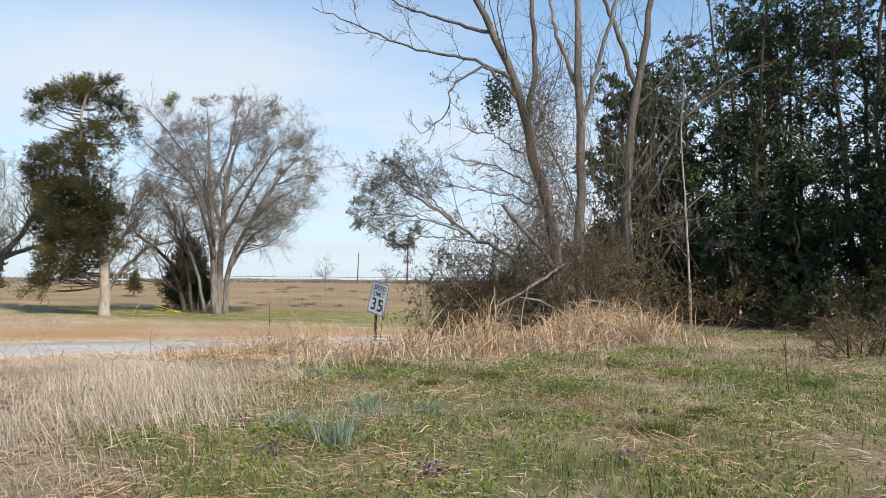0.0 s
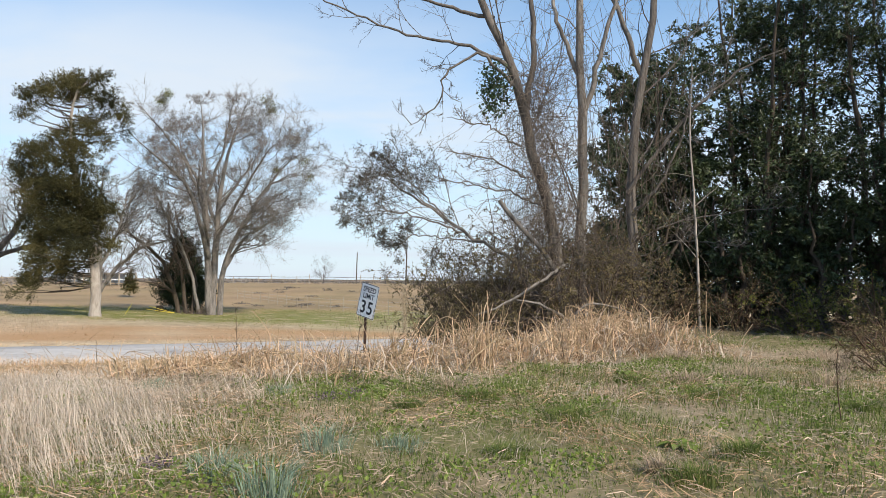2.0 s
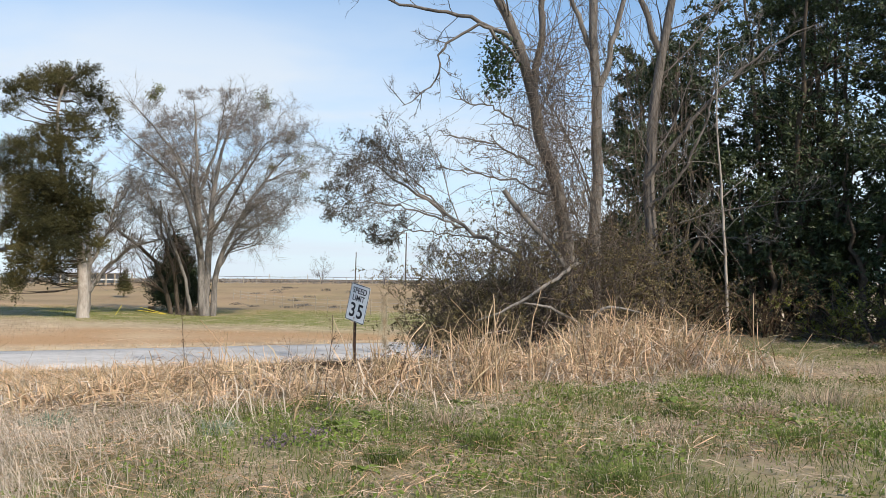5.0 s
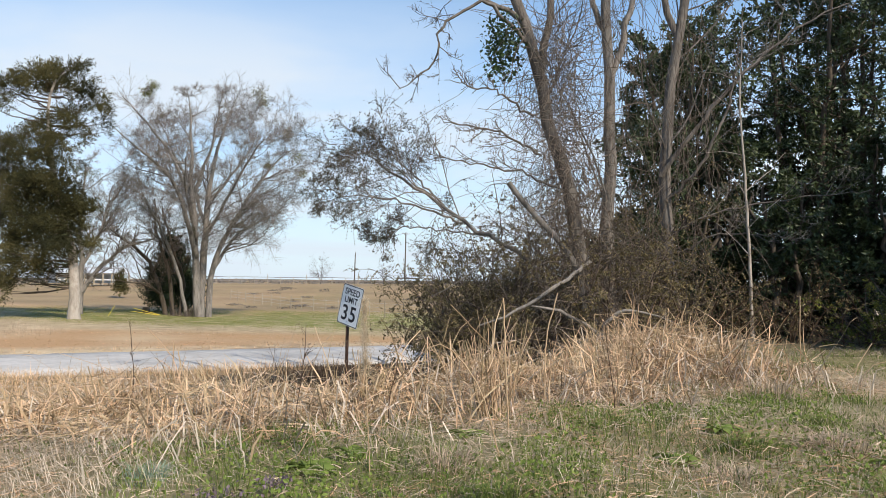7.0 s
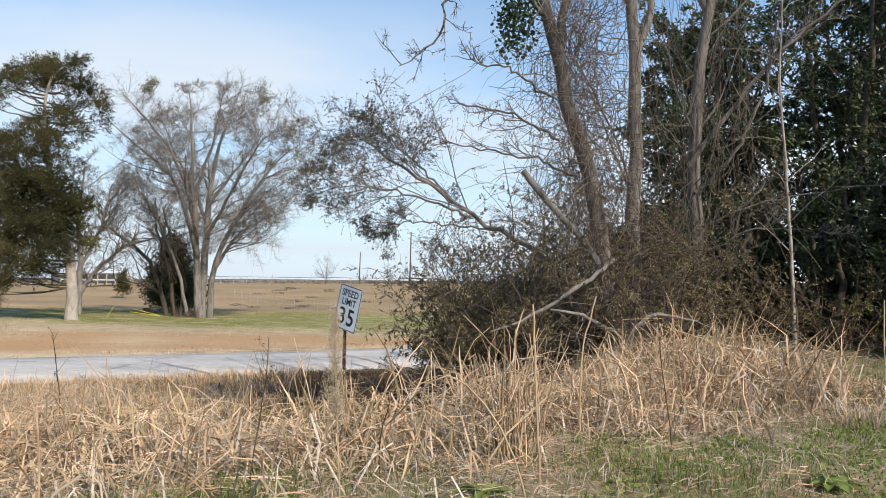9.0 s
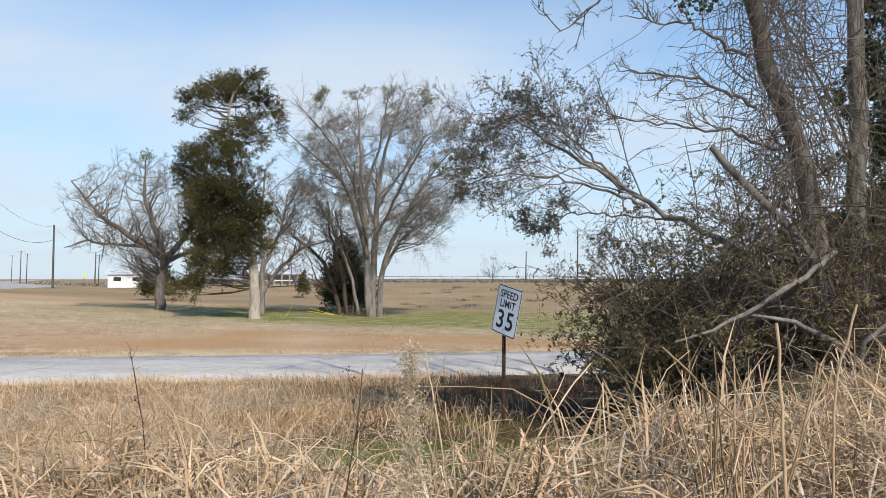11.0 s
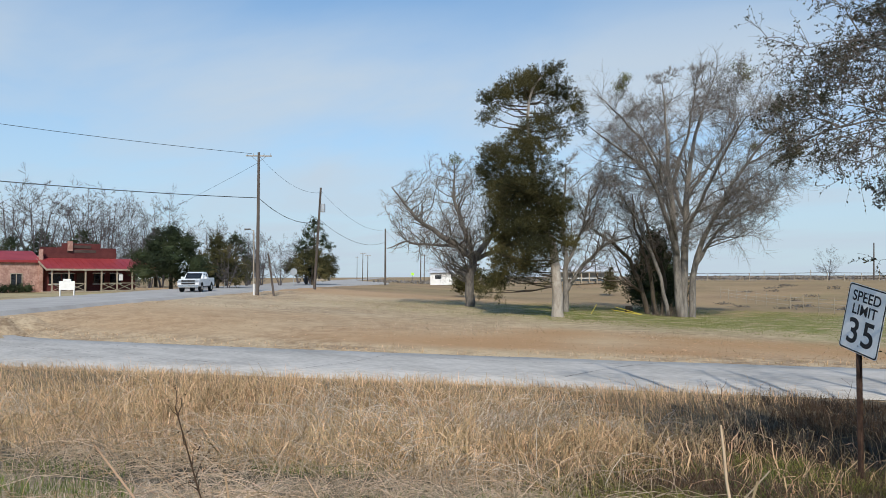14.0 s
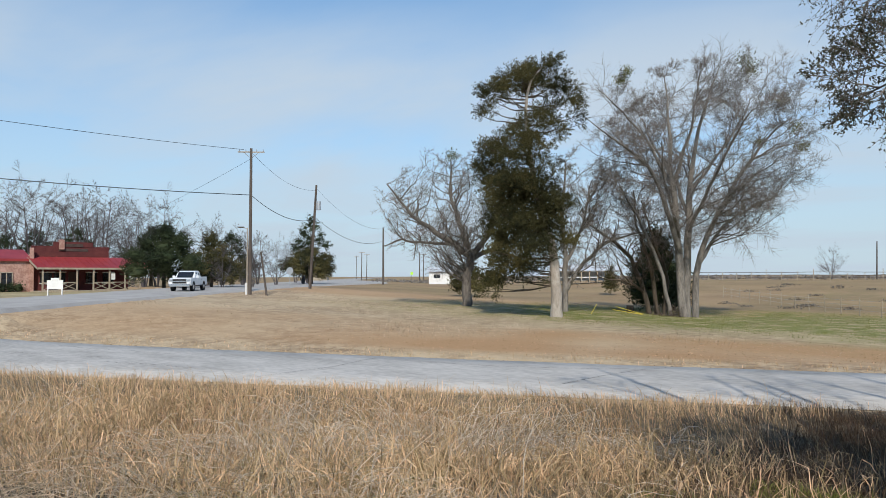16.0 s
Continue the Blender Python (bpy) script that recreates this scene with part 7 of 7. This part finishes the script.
arches("bent_straw", x, y, RNG.uniform(0.4, 0.9, len(x)), RNG.uniform(0.0016, 0.003, len(x)), BROWN_STRAW, "brown bent straws in a tangle on the slope")
x, y = scatter(2600, -5, 7, 2.2, 9, lambda x, y: 0.6 * value_noise(x, y, 1.4, 93) + 0.1)
arches("loose_straw", x, y, RNG.uniform(0.1, 0.26, len(x)), RNG.uniform(0.0008, 0.0014, len(x)), STRAW, "loose straws lying over the short grass", None, -0.5)

x, y = scatter(30000, -16, -1.5, 9.5, 19, lambda x, y: np.clip(2.0 * value_noise(x, y, 1.2, 96) - 0.4, 0, 1) * (lane_side(x, y) > 2.5) * (lane_side(x, y) < 9) * (1 - 0.93 * under_thicket(x, y)))
folded("ditch_grass", x, y, RNG.uniform(0.3, 0.72, len(x)), RNG.uniform(0.007, 0.015, len(x)), GOLD_STRAW, "coarse bent golden grass leaves on the ditch's slope", 0.6, 0.5)
x, y = scatter(18000, -16, -1.5, 9.5, 19, lambda x, y: np.clip(2.0 * value_noise(x, y, 1.0, 97) - 0.5, 0, 1) * (lane_side(x, y) > 2.5) * (lane_side(x, y) < 9) * (1 - 0.7 * under_thicket(x, y)))
folded("ditch_grass", x, y, RNG.uniform(0.25, 0.6, len(x)), RNG.uniform(0.006, 0.012, len(x)), BROWN_STRAW, "coarse bent brown grass leaves on the ditch's slope", 0.5, 0.5)


def seed_head(x, y, h, lean, label):
    t = thing("seed_head", pose(x, y, ground_at(x, y)), label, "grass stalk")
    P, R = shoots(np.zeros((1, 3)), np.array([[lean, 0.02, 1.0]]), np.array([h]), np.array([0.0028]), 7, 0.02, 0.0, 0.6)
    wood("stalk", [tubes(P, R, 6)], RED_STRAW, t)
    n = 6500
    u = RNG.uniform(0.6, 1.0, n)
    c = np.stack([np.interp(u * 7, np.arange(8), P[0, :, k]) for k in range(3)], 1)
    c += RNG.normal(0, 1, (n, 3)) * (0.0125 * (1.2 - u) + 0.003)[:, None] * 2.2 * (0.8 + 0.35 * np.sin(45 * u))[:, None]
    v, f = leaves(c, 0.007, 3.6, -0.3)
    put("fluff", mesh_of("fluff", v, None, f), SEED_FLUFF, t, "pale fluffy seed head")
    return t


seed_head(-0.15, 7.04, 1.94 - ground_at(-0.15, 7.04), 0.0, "tall cane stalk with a fluffy pale seed head")


def sheaf(x, y, n, h, label):
    """A bunch of tall canes that stand together, some snapped."""
    t = thing("cane_sheaf", pose(x, y, ground_at(x, y)), label, "grass clump")
    s0 = RNG.normal(0, 0.07, (n, 3)) * [1, 1, 0] - [0, 0, 0.03]
    P, R = shoots(s0, np.stack([RNG.normal(0, 0.16, n), RNG.normal(0, 0.16, n), np.ones(n)], 1), RNG.uniform(0.5, 1.1, n) * h, RNG.uniform(0.003, 0.006, n), 7, 0.06, -0.01, 0.5)
    k = RNG.uniform(0, 1, n) < 0.4
    out = unit(np.stack([RNG.normal(0, 1, n), RNG.normal(0, 1, n), RNG.uniform(-0.9, 0.1, n)], 1))
    for i in (6, 7):
        P[k, i] = P[k, i - 1] + out[k] * 0.12
    wood("cane_mass", [tubes(P, R, 5)], RED_STRAW, t, many=True)
    return t


for x, y, n, h in ((-0.44, 8.85, 30, 0.5), (0.55, 8.75, 45, 0.75), (1.9, 10.4, 30, 0.7), (2.9, 11.6, 24, 0.7), (-1.9, 9.3, 24, 0.5)):
    sheaf(x, y, n, h, "upright sheaf of dry tan canes")


def cane(points, r, label):
    """One long dry cane along a few places."""
    b = Vector(points[0])
    t = thing("dry_cane", Matrix.Translation(b), label, "grass stalk", "single canes")
    P, R = limb_paths([[(x - b.x, y - b.y, z - b.z, r * (1 - 0.12 * k)) for k, (x, y, z) in enumerate(points)]], 12, 0.003)
    wood("stalk", [tubes(P, R, 6)], RED_STRAW, t)
    return t


cane([(0.62, 8.2, 1.05), (0.6, 8.16, 1.5), (0.58, 8.13, 1.93)], 0.006, "straight upright dry tan cane")
cane([(0.72, 9.4, 1.1), (0.69, 9.25, 1.4), (0.46, 8.45, 1.66), (0.24, 7.65, 1.9)], 0.004, "long thin dry cane leaning across the others")
cane([(0.5, 7.3, 1.1), (0.4, 7.25, 1.5), (0.18, 7.1, 1.78), (-0.05, 7.4, 1.5)], 0.004, "thick dry cane snapped over in the middle")
cane([(1.0, 9.2, 1.1), (1.0, 9.2, 1.6), (1.1, 9.2, 1.95)], 0.006, "broad upright dry cane with a split top")
cane([(-0.5, 8.8, 1.0), (-0.8, 9.6, 1.45), (-0.95, 10.0, 1.62)], 0.005, "pale dry cane leaning over the slope")
cane([(-0.45, 8.8, 1.0), (-0.1, 9.6, 1.5), (0.0, 9.9, 1.6)], 0.005, "pale dry cane leaning over the slope")


def dry_weed(x, y, h, label="thin dark dried weed stalk"):
    t = thing("dry_weed", pose(x, y, ground_at(x, y)), label, "weed", "dried weeds")
    P, R = shoots(np.zeros((1, 3)), np.array([[RNG.normal(0, 0.12), RNG.normal(0, 0.12), 1.0]]), np.array([h]), np.array([0.004]), 7, 0.08, 0, 0.5)
    s = sprout(P, R, 12, 0.4, (25, 60), 0.16, 0.6, None, 0.2, 0.0018)
    P2, R2 = shoots(*s[:3], s[3], 4, 0.2, 0.05)
    wood("stalk", [tubes(P, R, 5)], DARK_STEM, t)
    wood("side_stalk_mass", [tubes(P2, R2, 3)], DARK_STEM, t, many=True)
    v, f = leaves(np.repeat(P2[:, -1], 5, 0) + RNG.normal(0, 0.008, (len(P2) * 5, 3)), 0.010, 1.5)
    tagged(put("seed_pod_mass", mesh_of("seed_pod_mass", v, None, f), DARK_STEM, t), kind="stuff")
    return t


for x, y, h in ((-0.72, 8.0, 0.72), (-2.2, 9.2, 0.85), (-0.15, 8.3, 0.5), (-2.2, 14.6, 1.2), (-2.6, 15.2, 1.2), (-2.9, 15.0, 0.9), (-1.8, 15.6, 1.3), (1.5, 9.0, 0.8), (2.8, 10.3, 0.9), (2.6, 5.4, 0.5)):
    dry_weed(x, y, h)


def tuft(x, y, n, h, r, material, label, lean=0.35):
    a = RNG.uniform(0, 2 * np.pi, n)
    d = RNG.uniform(0, 1, n) ** 0.7 * r
    px, py = np.cos(a) * d, np.sin(a) * d
    v, q, t = blades(np.stack([px, py, np.zeros(n) - 0.01], 1), RNG.uniform(0.55, 1, n) * h, 0.0045, RNG.uniform(0.05, lean, n) + d / r * 0.25, a + RNG.normal(0, 0.4, n))
    ob = put("grass_tuft", mesh_of("grass_tuft", v, q, t), material)
    ob.matrix_world = pose(x, y, ground_at(x, y))
    return tagged(ob, label, "grass tuft", "grass tufts")


for x, y, h, r in ((-0.58, 4.05, 0.27, 0.1), (-0.5, 4.95, 0.22, 0.11), (-0.94, 4.45, 0.18, 0.09), (-0.1, 5.1, 0.12, 0.1), (-1.2, 7.0, 0.12, 0.1), (-2.3, 7.1, 0.13, 0.12)):
    tuft(x, y, 170, h * 1.05, r * 1.35, BLUE_BLADE, "upright bluish green grass tuft", 0.6)
for x, y, h, r in ((1.77, 4.85, 0.14, 0.12), (1.35, 4.4, 0.12, 0.16), (0.5, 5.0, 0.1, 0.14), (1.0, 5.8, 0.12, 0.15), (0.45, 6.6, 0.12, 0.15), (-0.1, 6.3, 0.1, 0.12), (2.2, 6.6, 0.12, 0.14), (1.9, 7.6, 0.12, 0.2), (2.6, 8.2, 0.1, 0.2), (3.2, 6.2, 0.12, 0.15)):
    tuft(x, y, 380, h, r, GREEN_BLADE, "bright green grass tuft", 0.6)
for x, y, h, r in ((1.25, 4.6, 0.16, 0.07), (3.1, 8.0, 0.3, 0.2), (3.6, 7.4, 0.28, 0.18), (4.4, 8.6, 0.32, 0.22), (2.4, 7.6, 0.16, 0.2), (2.9, 9.4, 0.25, 0.2), (5.0, 10.0, 0.3, 0.3), (1.6, 7.0, 0.15, 0.2), (0.2, 7.2, 0.18, 0.15)):
    tuft(x, y, 300, h, r, STRAW, "tuft of dry bent straw", 1.1)


def rosette(x, y, r, n, material, label, name="weed_rosette"):
    """A flat rosette of broad leaves, each a bent ribbon."""
    t = thing(name, pose(x, y, ground_at(x, y)), label, "weed", "broad-leaved weeds")
    for k in range(n):
        a = 2.4 * k + RNG.uniform(-0.2, 0.2)
        ln = r * RNG.uniform(0.7, 1.1)
        u = np.linspace(0, 1, 6)
        wd = 0.22 * ln * np.sin(np.pi * np.clip(u * 0.93 + 0.05, 0, 1)) ** 0.7
        zz = 0.02 + ln * (0.55 * u - 0.55 * u * u) * RNG.uniform(0.6, 1.5)
        c = np.stack([np.cos(a) * ln * u, np.sin(a) * ln * u, zz], 1)
        s = np.array([-np.sin(a), np.cos(a), 0.15])
        v = np.stack([c - s * wd[:, None], c + np.array([0, 0, -0.012]), c + s * wd[:, None]], 1).reshape(-1, 3)
        i = np.arange(5)[:, None] * 3
        put("leaf", mesh_of("leaf", v, np.concatenate([i + [[0, 3, 4, 1]], i + [[1, 4, 5, 2]]]), smooth=True), material, t)
    return t


for x, y, r, n in ((-0.47, 7.2, 0.16, 16), (-0.3, 7.45, 0.12, 12), (1.5, 5.1, 0.13, 11), (1.45, 7.4, 0.14, 12), (1.9, 8.0, 0.13, 10), (-0.2, 6.1, 0.1, 10), (0.35, 7.9, 0.12, 10), (2.5, 7.2, 0.12, 10)):
    rosette(x, y, r, n, BROAD_LEAF, "flat rosette of broad bright green weed leaves")


def low_weed(x, y, r, h, n, material, label):
    d = RNG.normal(0, 1, (n, 3)) * np.array([r * 0.45, r * 0.45, 0.01])
    d[:, 2] = RNG.uniform(0, h, n)
    v, f = leaves(d, 0.028, 1.6)
    ob = put("low_weed", mesh_of("low_weed", v, None, f), material)
    ob.matrix_world = pose(x, y, ground_at(x, y))
    return tagged(ob, label, "weed", "low weeds")


for x, y in ((-0.06, 3.5), (-1.3, 4.6), (-0.9, 3.9), (0.9, 3.6), (-0.75, 6.6), (-0.55, 6.8), (-2.9, 4.8)):
    low_weed(x, y, RNG.uniform(0.08, 0.15), 0.06, 90, PURPLE, "low dull purple flowering weed")
for x, y in ((0.3, 6.0), (0.6, 7.0), (1.3, 6.4), (-0.2, 5.5), (2.0, 5.6), (2.8, 6.8), (0.9, 4.8), (-0.9, 4.3), (-1.7, 4.1), (0.2, 4.6), (1.9, 9.0), (3.4, 9.4), (-0.4, 6.6)):
    low_weed(x, y, RNG.uniform(0.2, 0.4), 0.05, 200, BROAD_LEAF, "low spreading green weed")
